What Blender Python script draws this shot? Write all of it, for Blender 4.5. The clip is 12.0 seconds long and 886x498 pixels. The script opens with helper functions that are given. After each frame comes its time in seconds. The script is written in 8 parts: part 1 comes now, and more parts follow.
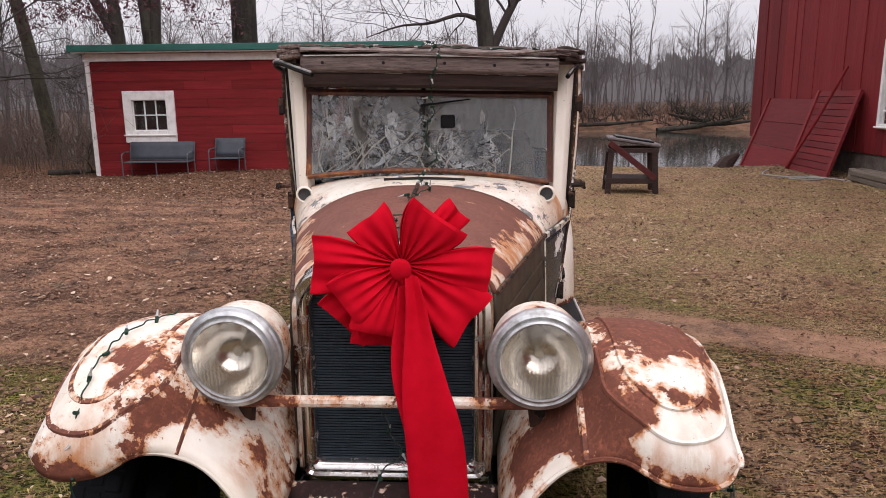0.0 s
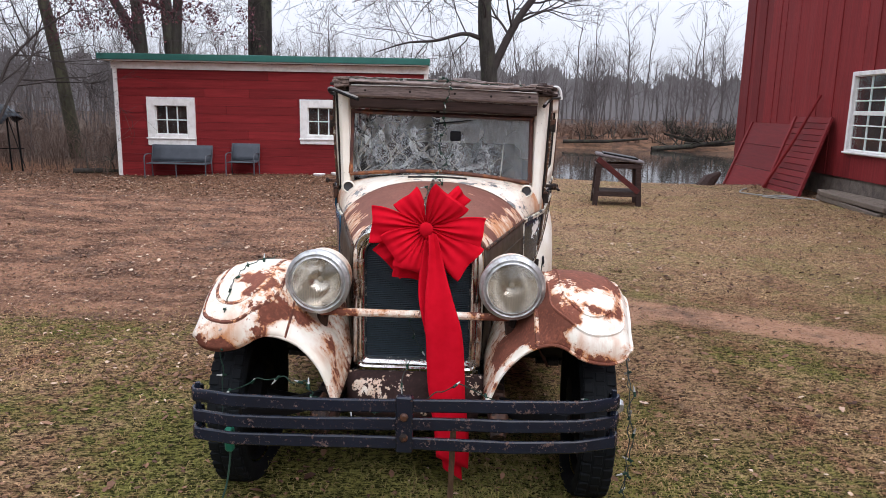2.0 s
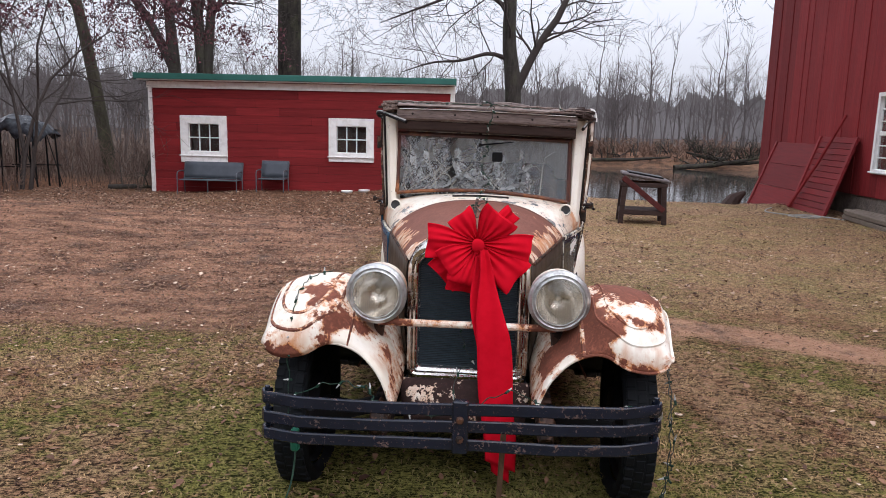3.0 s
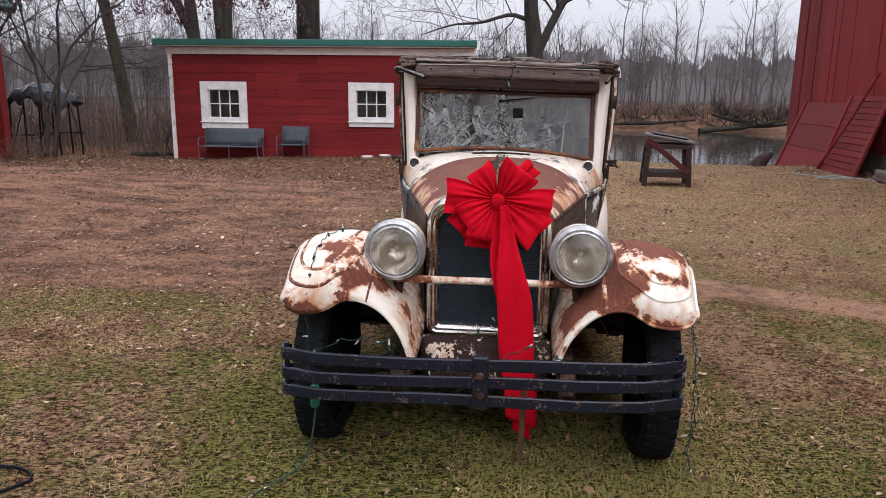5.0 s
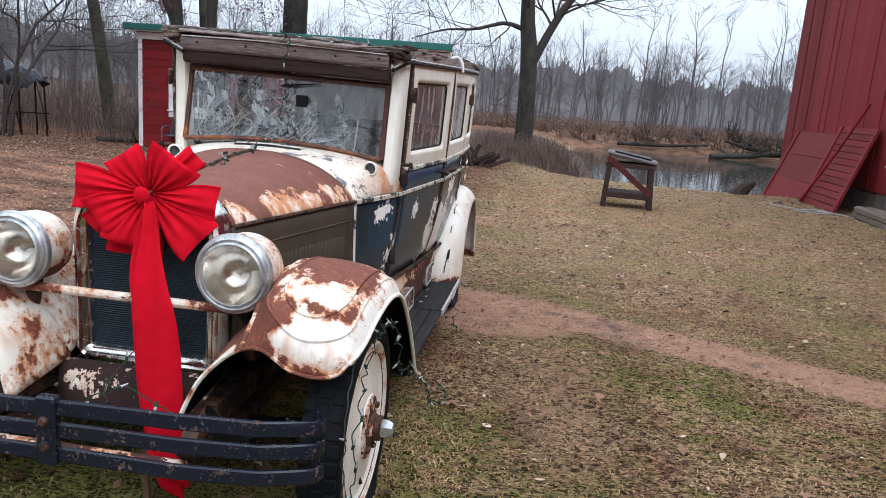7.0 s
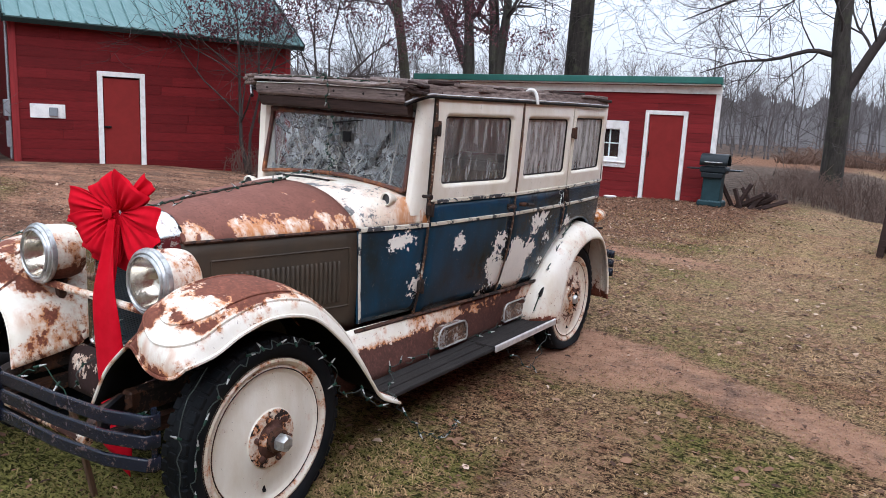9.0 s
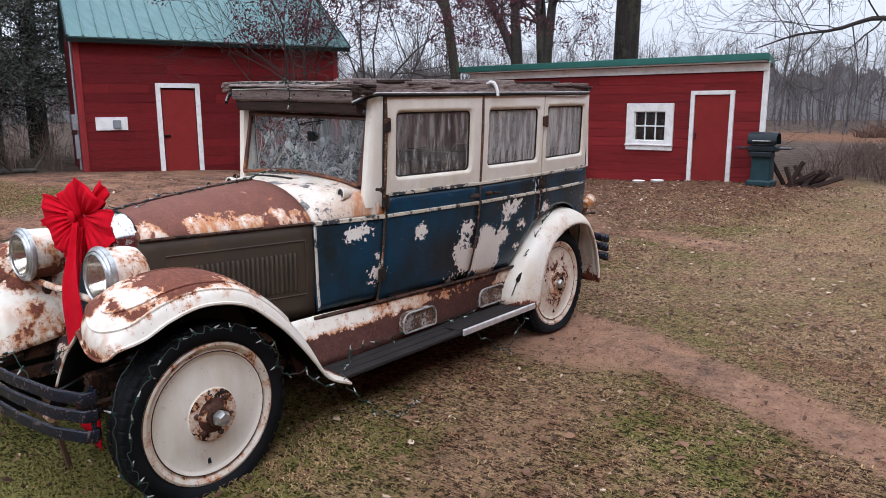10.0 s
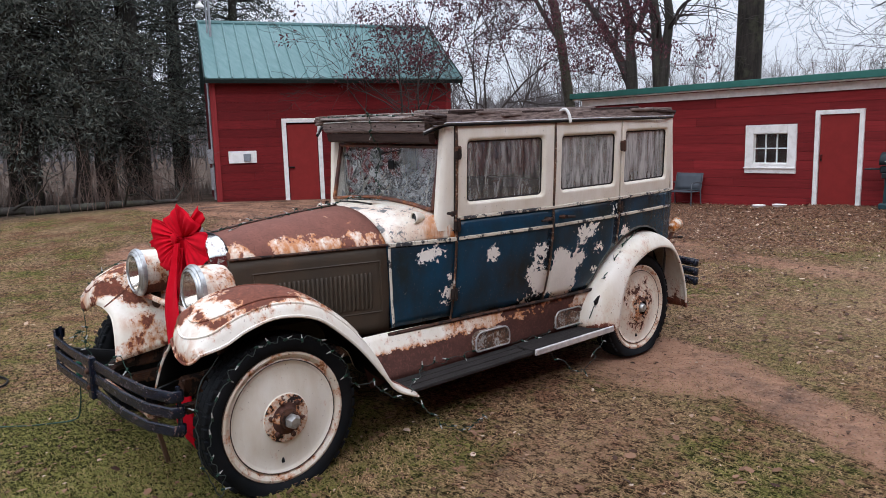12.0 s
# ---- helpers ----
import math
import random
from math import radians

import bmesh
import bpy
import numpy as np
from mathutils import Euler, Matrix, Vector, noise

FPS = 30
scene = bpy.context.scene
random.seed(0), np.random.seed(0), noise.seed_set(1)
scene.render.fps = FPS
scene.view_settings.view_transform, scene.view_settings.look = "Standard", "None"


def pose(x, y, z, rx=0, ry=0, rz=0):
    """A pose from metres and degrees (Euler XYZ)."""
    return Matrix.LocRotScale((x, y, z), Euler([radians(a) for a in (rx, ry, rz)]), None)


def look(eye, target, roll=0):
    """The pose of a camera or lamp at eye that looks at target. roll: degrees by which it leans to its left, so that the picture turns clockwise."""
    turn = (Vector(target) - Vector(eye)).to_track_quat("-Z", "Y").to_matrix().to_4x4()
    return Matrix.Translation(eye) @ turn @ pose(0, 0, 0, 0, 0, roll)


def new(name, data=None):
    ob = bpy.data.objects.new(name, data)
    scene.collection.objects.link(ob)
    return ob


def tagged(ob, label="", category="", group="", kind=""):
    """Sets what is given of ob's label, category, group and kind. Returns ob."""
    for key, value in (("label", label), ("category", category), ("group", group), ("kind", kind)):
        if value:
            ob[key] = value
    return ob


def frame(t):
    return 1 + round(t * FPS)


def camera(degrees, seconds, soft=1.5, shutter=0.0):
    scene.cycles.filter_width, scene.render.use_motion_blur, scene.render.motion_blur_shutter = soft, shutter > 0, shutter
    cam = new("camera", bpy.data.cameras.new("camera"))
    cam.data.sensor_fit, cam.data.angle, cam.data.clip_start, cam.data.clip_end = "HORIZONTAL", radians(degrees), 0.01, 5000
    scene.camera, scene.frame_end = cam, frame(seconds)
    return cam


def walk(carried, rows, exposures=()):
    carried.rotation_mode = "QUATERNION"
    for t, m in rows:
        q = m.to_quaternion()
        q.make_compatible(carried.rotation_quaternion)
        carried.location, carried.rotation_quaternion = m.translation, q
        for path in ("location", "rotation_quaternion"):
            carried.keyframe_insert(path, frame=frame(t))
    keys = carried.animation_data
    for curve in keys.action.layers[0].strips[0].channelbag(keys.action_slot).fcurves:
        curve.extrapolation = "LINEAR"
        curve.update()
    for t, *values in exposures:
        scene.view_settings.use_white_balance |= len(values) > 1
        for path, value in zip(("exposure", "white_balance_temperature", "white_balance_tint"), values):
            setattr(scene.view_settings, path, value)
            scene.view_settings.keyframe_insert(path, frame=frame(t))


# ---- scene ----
cam = camera(62.7, 12.0, soft=0.5)
PATH = [
    (0, (0.222, -1.99, 1.605), (0.147, -0.035, 1.189), -0.6),
    (0.5, (0.155, -2.353, 1.609), (0.049, -0.426, 1.082), -2.6),
    (1, (0.183, -2.63, 1.627), (0.038, -0.687, 1.176), -0.6),
    (1.5, (0.263, -2.863, 1.614), (-0.001, -0.962, 1.052), 0.9),
    (2, (0.211, -3.122, 1.658), (0.145, -1.16, 1.274), 1.2),
    (2.5, (0.096, -3.313, 1.675), (-0.001, -1.346, 1.327), 0.5),
    (2.7, (0.078, -3.334, 1.685), (-0.041, -1.367, 1.341), 1.4),
    (4.5, (0.081, -3.329, 1.669), (-0.058, -1.362, 1.337), 0.8),
    (5, (0.087, -3.29, 1.626), (-0.09, -1.345, 1.197), 0.7),
    (5.5, (0.323, -3.167, 1.595), (-0.101, -1.25, 1.214), 1.5),
    (6, (0.597, -2.993, 1.551), (0.132, -1.142, 0.954), 3.0),
    (6.5, (0.913, -2.695, 1.543), (0.618, -0.772, 1.079), 4.8),
    (6.7, (1.106, -2.604, 1.55), (0.919, -0.658, 1.131), 4.2),
    (8.3, (2.376, -1.994, 1.593), (1.452, -0.264, 1.2), 1.9),
    (8.5, (2.554, -2.014, 1.61), (1.533, -0.359, 1.141), -0.1),
    (8.6, (2.602, -2.009, 1.612), (1.541, -0.377, 1.155), 0.2),
    (9, (2.831, -1.908, 1.616), (1.774, -0.247, 1.262), 2.9),
    (9.5, (3.145, -1.735, 1.645), (2.06, -0.076, 1.375), 0.3),
    (10, (3.494, -1.689, 1.646), (2.271, -0.152, 1.268), -0.2),
    (10.5, (3.543, -1.636, 1.642), (2.19, -0.201, 1.308), 1.5),
    (11, (3.634, -1.599, 1.638), (2.26, -0.168, 1.386), -1.6),
    (11.5, (3.784, -1.621, 1.655), (2.382, -0.214, 1.416), -0.7),
    (12, (3.852, -1.625, 1.64), (2.377, -0.308, 1.342), -1.6),
]
EXPOSURES = [(0, -0.31, 6800, 23), (0.6, -0.26, 6650, 21), (1.2, -0.14, 6550, 20), (2.0, -0.06, 6280, 17), (2.7, -0.12, 6300, 17.5), (4.4, -0.36, 6600, 21), (5, -0.26, 6450, 19), (6.0, -0.02, 6030, 13), (6.7, 0.03, 5850, 11), (8.4, -0.08, 6150, 15), (9.0, -0.01, 5950, 14), (9.6, -0.12, 5970, 15), (10.5, -0.18, 6030, 15.5), (12, -0.26, 6080, 15)]
walk(cam, [(t, look(eye, target, roll)) for t, eye, target, roll in PATH], EXPOSURES)
# ---- light ----
world = bpy.data.worlds.new("overcast")
scene.world = world
world.use_nodes = True
wt = world.node_tree
wt.nodes.clear()
sky = wt.nodes.new("ShaderNodeTexSky")
sky.sky_type, sky.sun_disc = "NISHITA", False
sky.sun_elevation, sky.sun_rotation = radians(34), radians(138)
sky.air_density, sky.dust_density, sky.ozone_density = 1.0, 1.0, 1.0
grey = wt.nodes.new("ShaderNodeHueSaturation")
grey.inputs["Saturation"].default_value = 0.12
cloud = wt.nodes.new("ShaderNodeMix")
cloud.data_type = "RGBA"
cloud.inputs[0].default_value = 0.85
cloud.inputs[7].default_value = (7.6, 8.15, 8.7, 1)
# an overcast sky is three times as bright overhead as at the horizon
way = wt.nodes.new("ShaderNodeTexCoord")
high = wt.nodes.new("ShaderNodeSeparateXYZ")
wt.links.new(way.outputs["Generated"], high.inputs[0])
lift = wt.nodes.new("ShaderNodeMapRange")
lift.inputs["To Min"].default_value, lift.inputs["To Max"].default_value = 0.86, 3.2
wt.links.new(high.outputs["Z"], lift.inputs["Value"])
dome = wt.nodes.new("ShaderNodeVectorMath")
dome.operation = "SCALE"
wt.links.new(lift.outputs[0], dome.inputs["Scale"])
back = wt.nodes.new("ShaderNodeBackground")
back.inputs["Strength"].default_value = 0.115
out = wt.nodes.new("ShaderNodeOutputWorld")
wt.links.new(sky.outputs[0], grey.inputs["Color"])
wt.links.new(grey.outputs[0], cloud.inputs[6])
wt.links.new(cloud.outputs[2], dome.inputs[0])
wt.links.new(dome.outputs[0], back.inputs["Color"])
wt.links.new(back.outputs[0], out.inputs["Surface"])
sun = new("sun", bpy.data.lights.new("sun", "SUN"))
sun.data.energy, sun.data.angle, sun.data.color = 1.25, radians(50), (1.0, 0.98, 0.95)
sun.matrix_world = look((9.5, -10, 16.5), (0, 2, 0))


# ---- building kit ----
class Geo:
    """A growing mesh: points and faces."""

    def __init__(self):
        self.v, self.f = [], []

    def add(self, verts, faces):
        n = len(self.v)
        self.v += [tuple(map(float, p)) for p in verts]
        self.f += [tuple(i + n for i in face) for face in faces]
        return self

    def grid(self, rows, closed_u=False, closed_v=False):
        rows = np.asarray(rows, float)
        n, m = rows.shape[:2]
        faces = []
        for i in range(n if closed_u else n - 1):
            for j in range(m if closed_v else m - 1):
                a, b = i, (i + 1) % n
                c, d = j, (j + 1) % m
                faces.append((a * m + c, a * m + d, b * m + d, b * m + c))
        return self.add(rows.reshape(-1, 3), faces)

    def box(self, x0, x1, y0, y1, z0, z1, c=0.0, m=None):
        """A box with chamfered edges."""
        lo, hi = np.array((x0, y0, z0), float), np.array((x1, y1, z1), float)
        c = min(c, 0.45 * float((hi - lo).min()))
        if c <= 0:
            pts = [Vector((x, y, z)) for x in (x0, x1) for y in (y0, y1) for z in (z0, z1)]
            faces = [(0, 1, 3, 2), (4, 6, 7, 5), (0, 4, 5, 1), (2, 3, 7, 6), (0, 2, 6, 4), (1, 5, 7, 3)]
        else:
            pts, index = [], {}
            for corner in range(8):
                bits = [(corner >> k) & 1 for k in range(3)]
                for axis in range(3):
                    p = [(hi[k] if bits[k] else lo[k]) + (0 if k == axis else (-c if bits[k] else c)) for k in range(3)]
                    index[corner, axis] = len(pts)
                    pts.append(Vector(p))
            faces = []
            for axis in range(3):
                a, b = (axis + 1) % 3, (axis + 2) % 3
                for side in (0, 1):
                    ring = [(side << axis) | (p << a) | (q << b) for p, q in ((0, 0), (1, 0), (1, 1), (0, 1))]
                    face = tuple(index[k, axis] for k in ring)
                    faces.append(face if side else face[::-1])
                for p in (0, 1):
                    for q in (0, 1):
                        k0 = (p << a) | (q << b)
                        k1 = k0 | (1 << axis)
                        face = (index[k0, a], index[k1, a], index[k1, b], index[k0, b])
                        faces.append(face if p == q else face[::-1])
            for corner in range(8):
                face = tuple(index[corner, k] for k in range(3))
                faces.append(face if bin(corner).count("1") % 2 else face[::-1])
        if m is not None:
            pts = [m @ p for p in pts]
        return self.add(pts, faces)

    def tube(self, path, radius, n=8, caps=True, flat=1.0):
        path = [Vector(p) for p in path]
        radii = [float(r) for r in radius] if hasattr(radius, "__len__") else [radius] * len(path)
        base, side = len(self.v), None
        for i, p in enumerate(path):
            ahead = (path[min(i + 1, len(path) - 1)] - path[max(i - 1, 0)]).normalized()
            if side is None:
                side = ahead.cross(Vector((0, 0, 1)) if abs(ahead.z) < 0.9 else Vector((1, 0, 0))).normalized()
            side = (side - ahead * side.dot(ahead)).normalized()
            up = side.cross(ahead)
            for k in range(n):
                a = 2 * math.pi * k / n
                self.v.append(tuple(p + radii[i] * (math.cos(a) * side + flat * math.sin(a) * up)))
        for i in range(len(path) - 1):
            for k in range(n):
                a, b = base + i * n, base + (i + 1) * n
                self.f.append((a + k, a + (k + 1) % n, b + (k + 1) % n, b + k))
        if caps:
            self.f.append(tuple(base + k for k in range(n))[::-1])
            self.f.append(tuple(base + (len(path) - 1) * n + k for k in range(n)))
        return self

    def lathe(self, profile, m=None, n=48):
        """profile: (radius, height along local z)."""
        m = m or Matrix()
        rows = [[tuple(m @ Vector((r * math.cos(2 * math.pi * k / n), r * math.sin(2 * math.pi * k / n), h))) for k in range(n)] for r, h in profile]
        return self.grid(rows, closed_v=True)


def mesh_of(name, g, material=None, smooth=35, tidy=True):
    me = bpy.data.meshes.new(name)
    me.from_pydata(g.v, [], g.f)
    if tidy:
        bm = bmesh.new()
        bm.from_mesh(me)
        bmesh.ops.remove_doubles(bm, verts=bm.verts, dist=0.0002)
        bmesh.ops.recalc_face_normals(bm, faces=bm.faces)
        bm.to_mesh(me)
        bm.free()
    if smooth:
        me.polygons.foreach_set("use_smooth", [True] * len(me.polygons))
        me.set_sharp_from_angle(angle=radians(smooth))
    if material:
        me.materials.append(material)
    me.update()
    return me


def part(name, g, material, parent=None, label="", smooth=35, solid=0.0, tidy=True, offset=-1.0, inside=None):
    ob = new(name, mesh_of(name, g, material, smooth, tidy))
    ob.parent = parent
    if label:
        ob["label"] = label
    if solid:
        mod = ob.modifiers.new("thickness", "SOLIDIFY")
        mod.thickness, mod.offset = solid, offset
        if inside:
            ob.data.materials.append(inside)
            mod.material_offset = 1
    return ob


def piece(name, me, parent, m):
    ob = new(name, me)
    ob.parent = parent
    ob.matrix_local = m
    return ob


def thing(name, label, category, at=(0, 0, 0), turn=0.0, group="", kind=""):
    ob = new(name)
    ob.empty_display_size = 0.1
    ob.matrix_world = pose(*at, 0, 0, turn)
    return tagged(ob, label, category, group, kind)


def spline(points, n):
    """n points along a Catmull-Rom curve through the points."""
    p = np.asarray(points, float)
    q = np.concatenate([2 * p[:1] - p[1:2], p, 2 * p[-1:] - p[-2:-1]])
    t = np.linspace(0, len(p) - 1 - 1e-9, n)
    i = t.astype(int)
    s = (t - i).reshape((-1,) + (1,) * (p.ndim - 1))
    a, b, c, d = q[i], q[i + 1], q[i + 2], q[i + 3]
    return 0.5 * (2 * b + (c - a) * s + (2 * a - 5 * b + 4 * c - d) * s**2 + (3 * b - a - 3 * c + d) * s**3)


def fine(rows, n, m):
    """A control grid made fine in both directions."""
    a = spline(rows, n)
    return np.swapaxes(spline(np.swapaxes(a, 0, 1), m), 0, 1)


def rrect(a0, a1, b0, b1, radii, n=6):
    """A rounded rectangle as 2D points; radii: bottom-left, bottom-right, top-right, top-left."""
    if not hasattr(radii, "__len__"):
        radii = (radii,) * 4
    pts = []
    for k, (ca, cb) in enumerate(((a0, b0), (a1, b0), (a1, b1), (a0, b1))):
        r = radii[k]
        ma, mb = ca + (r if ca == a0 else -r), cb + (r if cb == b0 else -r)
        for i in range(n + 1):
            t = math.pi + k * math.pi / 2 + i / n * math.pi / 2
            pts.append((ma + r * math.cos(t), mb + r * math.sin(t)))
    return pts


def at_of(table, x):
    return float(np.interp(x, [p[0] for p in table], [p[1] for p in table]))


# ---- materials ----
class Nodes:
    def __init__(self, name):
        self.material = bpy.data.materials.new(name)
        self.material.use_nodes = True
        self.tree = self.material.node_tree
        self.bsdf = self.tree.nodes["Principled BSDF"]
        self.place = self.tree.nodes.new("ShaderNodeNewGeometry").outputs["Position"]

    def node(self, kind, **inputs):
        n = self.tree.nodes.new(kind)
        for key, value in inputs.items():
            self.set(n.inputs[key.replace("_", " ")], value)
        return n

    def set(self, socket, value):
        if isinstance(value, bpy.types.NodeSocket):
            self.tree.links.new(value, socket)
        elif hasattr(value, "__len__") and len(value) == 3 and socket.type == "RGBA":
            socket.default_value = (*value, 1)
        else:
            socket.default_value = value

    def scaled(self, sx, sy, sz, source=None):
        n = self.tree.nodes.new("ShaderNodeMapping")
        self.set(n.inputs["Vector"], source or self.place)
        n.inputs["Scale"].default_value = (sx, sy, sz)
        return n.outputs[0]

    def fibres(self, scale, detail=4):
        """Short matted strands lying in three directions."""
        best = None
        for k, turn in enumerate((10, 72, 131)):
            m = self.tree.nodes.new("ShaderNodeMapping")
            self.set(m.inputs["Vector"], self.place)
            m.inputs["Rotation"].default_value = (0, 0, radians(turn))
            m.inputs["Scale"].default_value = (0.22, 1.0, 0.6)
            m.inputs["Location"].default_value = (3.1 * k, 1.7 * k, 0)
            f = self.noise(scale, detail, 0.6, m.outputs[0], 0.6)
            best = f if best is None else self.math("MAXIMUM", best, f)
        return best

    def noise(self, scale, detail=6, rough=0.6, vector=None, warp=0.0):
        n = self.node("ShaderNodeTexNoise", Vector=vector or self.place, Scale=scale, Detail=detail, Roughness=rough, Distortion=warp)
        return n.outputs["Fac"]

    def cells(self, scale, vector=None, what="Distance"):
        return self.node("ShaderNodeTexVoronoi", Vector=vector or self.place, Scale=scale).outputs[what]

    def ramp(self, fac, low, high, a=0.0, b=1.0):
        n = self.node("ShaderNodeMapRange", Value=fac)
        for key, value in (("From Min", low), ("From Max", high), ("To Min", a), ("To Max", b)):
            n.inputs[key].default_value = value
        return n.outputs[0]

    def math(self, op, a, b=0.0, clamp=False):
        n = self.tree.nodes.new("ShaderNodeMath")
        n.operation, n.use_clamp = op, clamp
        self.set(n.inputs[0], a)
        self.set(n.inputs[1], b)
        return n.outputs[0]

    def mix(self, fac, a, b):
        n = self.tree.nodes.new("ShaderNodeMix")
        n.data_type = "RGBA"
        self.set(n.inputs[0], fac)
        self.set(n.inputs[6], a)
        self.set(n.inputs[7], b)
        return n.outputs[2]

    def axis(self, k):
        n = self.node("ShaderNodeSeparateXYZ", Vector=self.place)
        return n.outputs[k]

    def near(self, point, r0, r1):
        """1 within r0 of a point, falling to 0 at r1."""
        n = self.tree.nodes.new("ShaderNodeVectorMath")
        n.operation = "DISTANCE"
        self.set(n.inputs[0], self.place)
        n.inputs[1].default_value = point
        return self.ramp(n.outputs["Value"], r1, r0)

    def random(self):
        return self.tree.nodes.new("ShaderNodeObjectInfo").outputs["Random"]

    def island(self):
        return self.tree.nodes.new("ShaderNodeNewGeometry").outputs["Random Per Island"]

    def finish(self, colour, rough=0.7, metal=0.0, height=None, bump=0.3, depth=0.01, spec=0.2):
        self.set(self.bsdf.inputs["Base Color"], colour)
        self.set(self.bsdf.inputs["Roughness"], rough)
        self.set(self.bsdf.inputs["Metallic"], metal)
        self.set(self.bsdf.inputs["Specular IOR Level"], spec)
        if height is not None:
            b = self.node("ShaderNodeBump", Strength=bump, Distance=depth, Height=height)
            self.set(self.bsdf.inputs["Normal"], b.outputs[0])
        return self.material


CREAM = (0.84, 0.795, 0.71)
RUST, RUST_BRIGHT = (0.195, 0.062, 0.036), (0.52, 0.18, 0.040)


def rusted(name, paint, bare, amount, zone=None, scale=9.0, streak=0.0, gloss=0.45, fringe=1.0, stain=None, fine_part=0.42, deep=0.55, grit=1.55, other=None, chip=0.9):
    """Old paint that has flaked to rust or to an undercoat. zone(n): an extra amount from place to place; stain(n): where rust has run over the paint."""
    n = Nodes(name)
    big = n.noise(scale * 0.6, 3, 0.55, None, 0.5)
    fine_ = n.noise(scale * 3.0, 8, 0.68, n.scaled(1, 1, 1 - 0.75 * streak))
    mask = n.math("ADD", n.math("MULTIPLY", big, 1 - fine_part), n.math("MULTIPLY", fine_, fine_part))
    mask = n.math("ADD", mask, amount - 0.5)
    if zone:
        mask = n.math("ADD", mask, zone(n))
    flaked = n.ramp(mask, 0.498, 0.507)
    edge = n.ramp(mask, 0.345, 0.500)
    rust = n.mix(n.ramp(n.noise(11, 6), 0.32, 0.68), bare, tuple(c * deep for c in bare))
    rust = n.mix(n.ramp(n.noise(55, 5, 0.7), 0.50, 0.72), rust, tuple(min(1, c * grit) for c in bare))
    dirt = n.ramp(n.noise(3.2, 7, 0.62, n.scaled(1, 1, 0.6)), 0.40, 0.66) if other else n.ramp(n.noise(6, 7, 0.68, n.scaled(1, 1, 0.35)), 0.38, 0.78)
    skin_ = n.mix(dirt, paint, other or tuple(c * k for c, k in zip(paint, (0.80, 0.74, 0.64))))
    if fringe:
        runs = n.ramp(n.noise(22, 6, 0.68, n.scaled(1, 1, 0.35)), 0.34, 0.52)
        skin_ = n.mix(n.math("MULTIPLY", n.math("MULTIPLY", n.math("POWER", edge, 1.25), runs), fringe), skin_, RUST_BRIGHT)
        speck = n.ramp(n.math("ADD", n.noise(38, 7, 0.72), n.math("MULTIPLY", n.math("SUBTRACT", mask, 0.40), 0.8)), 0.60, 0.635)
        skin_ = n.mix(n.math("MULTIPLY", speck, 0.85 * fringe), skin_, tuple(0.5 * a + 0.5 * b for a, b in zip(bare, RUST_BRIGHT)))
    if stain:
        runs = n.ramp(n.noise(13, 6, 0.65, n.scaled(1, 1, 0.14)), 0.38, 0.60)
        skin_ = n.mix(n.math("MULTIPLY", n.math("MULTIPLY", stain(n), runs), 0.95), skin_, (0.50, 0.185, 0.05))
    chips = n.ramp(n.math("ADD", n.noise(80, 4, 0.65), n.math("MULTIPLY", n.math("SUBTRACT", mask, 0.42), 0.35)), 0.640, 0.650)
    colour = n.mix(n.math("MULTIPLY", chips, chip), n.mix(flaked, skin_, rust), tuple(c * 0.7 for c in bare))
    rough = n.math("ADD", n.math("MULTIPLY", flaked, 0.85 - gloss), n.math("ADD", n.math("MULTIPLY", fine_, 0.15), gloss - 0.07))
    relief = n.math("ADD", n.math("MULTIPLY", flaked, -0.9), n.math("MULTIPLY", n.noise(120, 4), 0.4))
    return n.finish(colour, rough, 0.0, relief, 0.5, 0.003, 0.35)


def add(n, *items):
    total = items[0]
    for item in items[1:]:
        total = n.math("ADD", total, item)
    return total


def times(n, a, b):
    return n.math("MULTIPLY", a, b)


def hood_zone(n):
    """Cream left in drips along the hood's lower edge, in three stretches."""
    y = n.math("ADD", n.axis(1), times(n, n.math("SUBTRACT", n.noise(9, 4), 0.5), 0.12))
    runs = [times(n, n.ramp(y, y0, y0 + 0.03), n.ramp(y, y1, y1 - 0.03)) for y0, y1 in ((0.03, 0.18), (0.27, 0.66), (0.72, 0.98))]
    streaks = n.noise(30, 4, 0.6, n.scaled(1, 1, 0.10))
    band = times(n, n.ramp(n.axis(2), 1.150, 1.095), add(n, *runs))
    return add(n, times(n, band, -0.24), times(n, times(n, band, n.math("SUBTRACT", 0.5, streaks)), 0.75))


def spots(n, items):
    """Places with more (+) or less (-) rust: (point, inner radius, outer radius, amount)."""
    return add(n, *[times(n, n.near(p, r0, r1), k) for p, r0, r1, k in items])


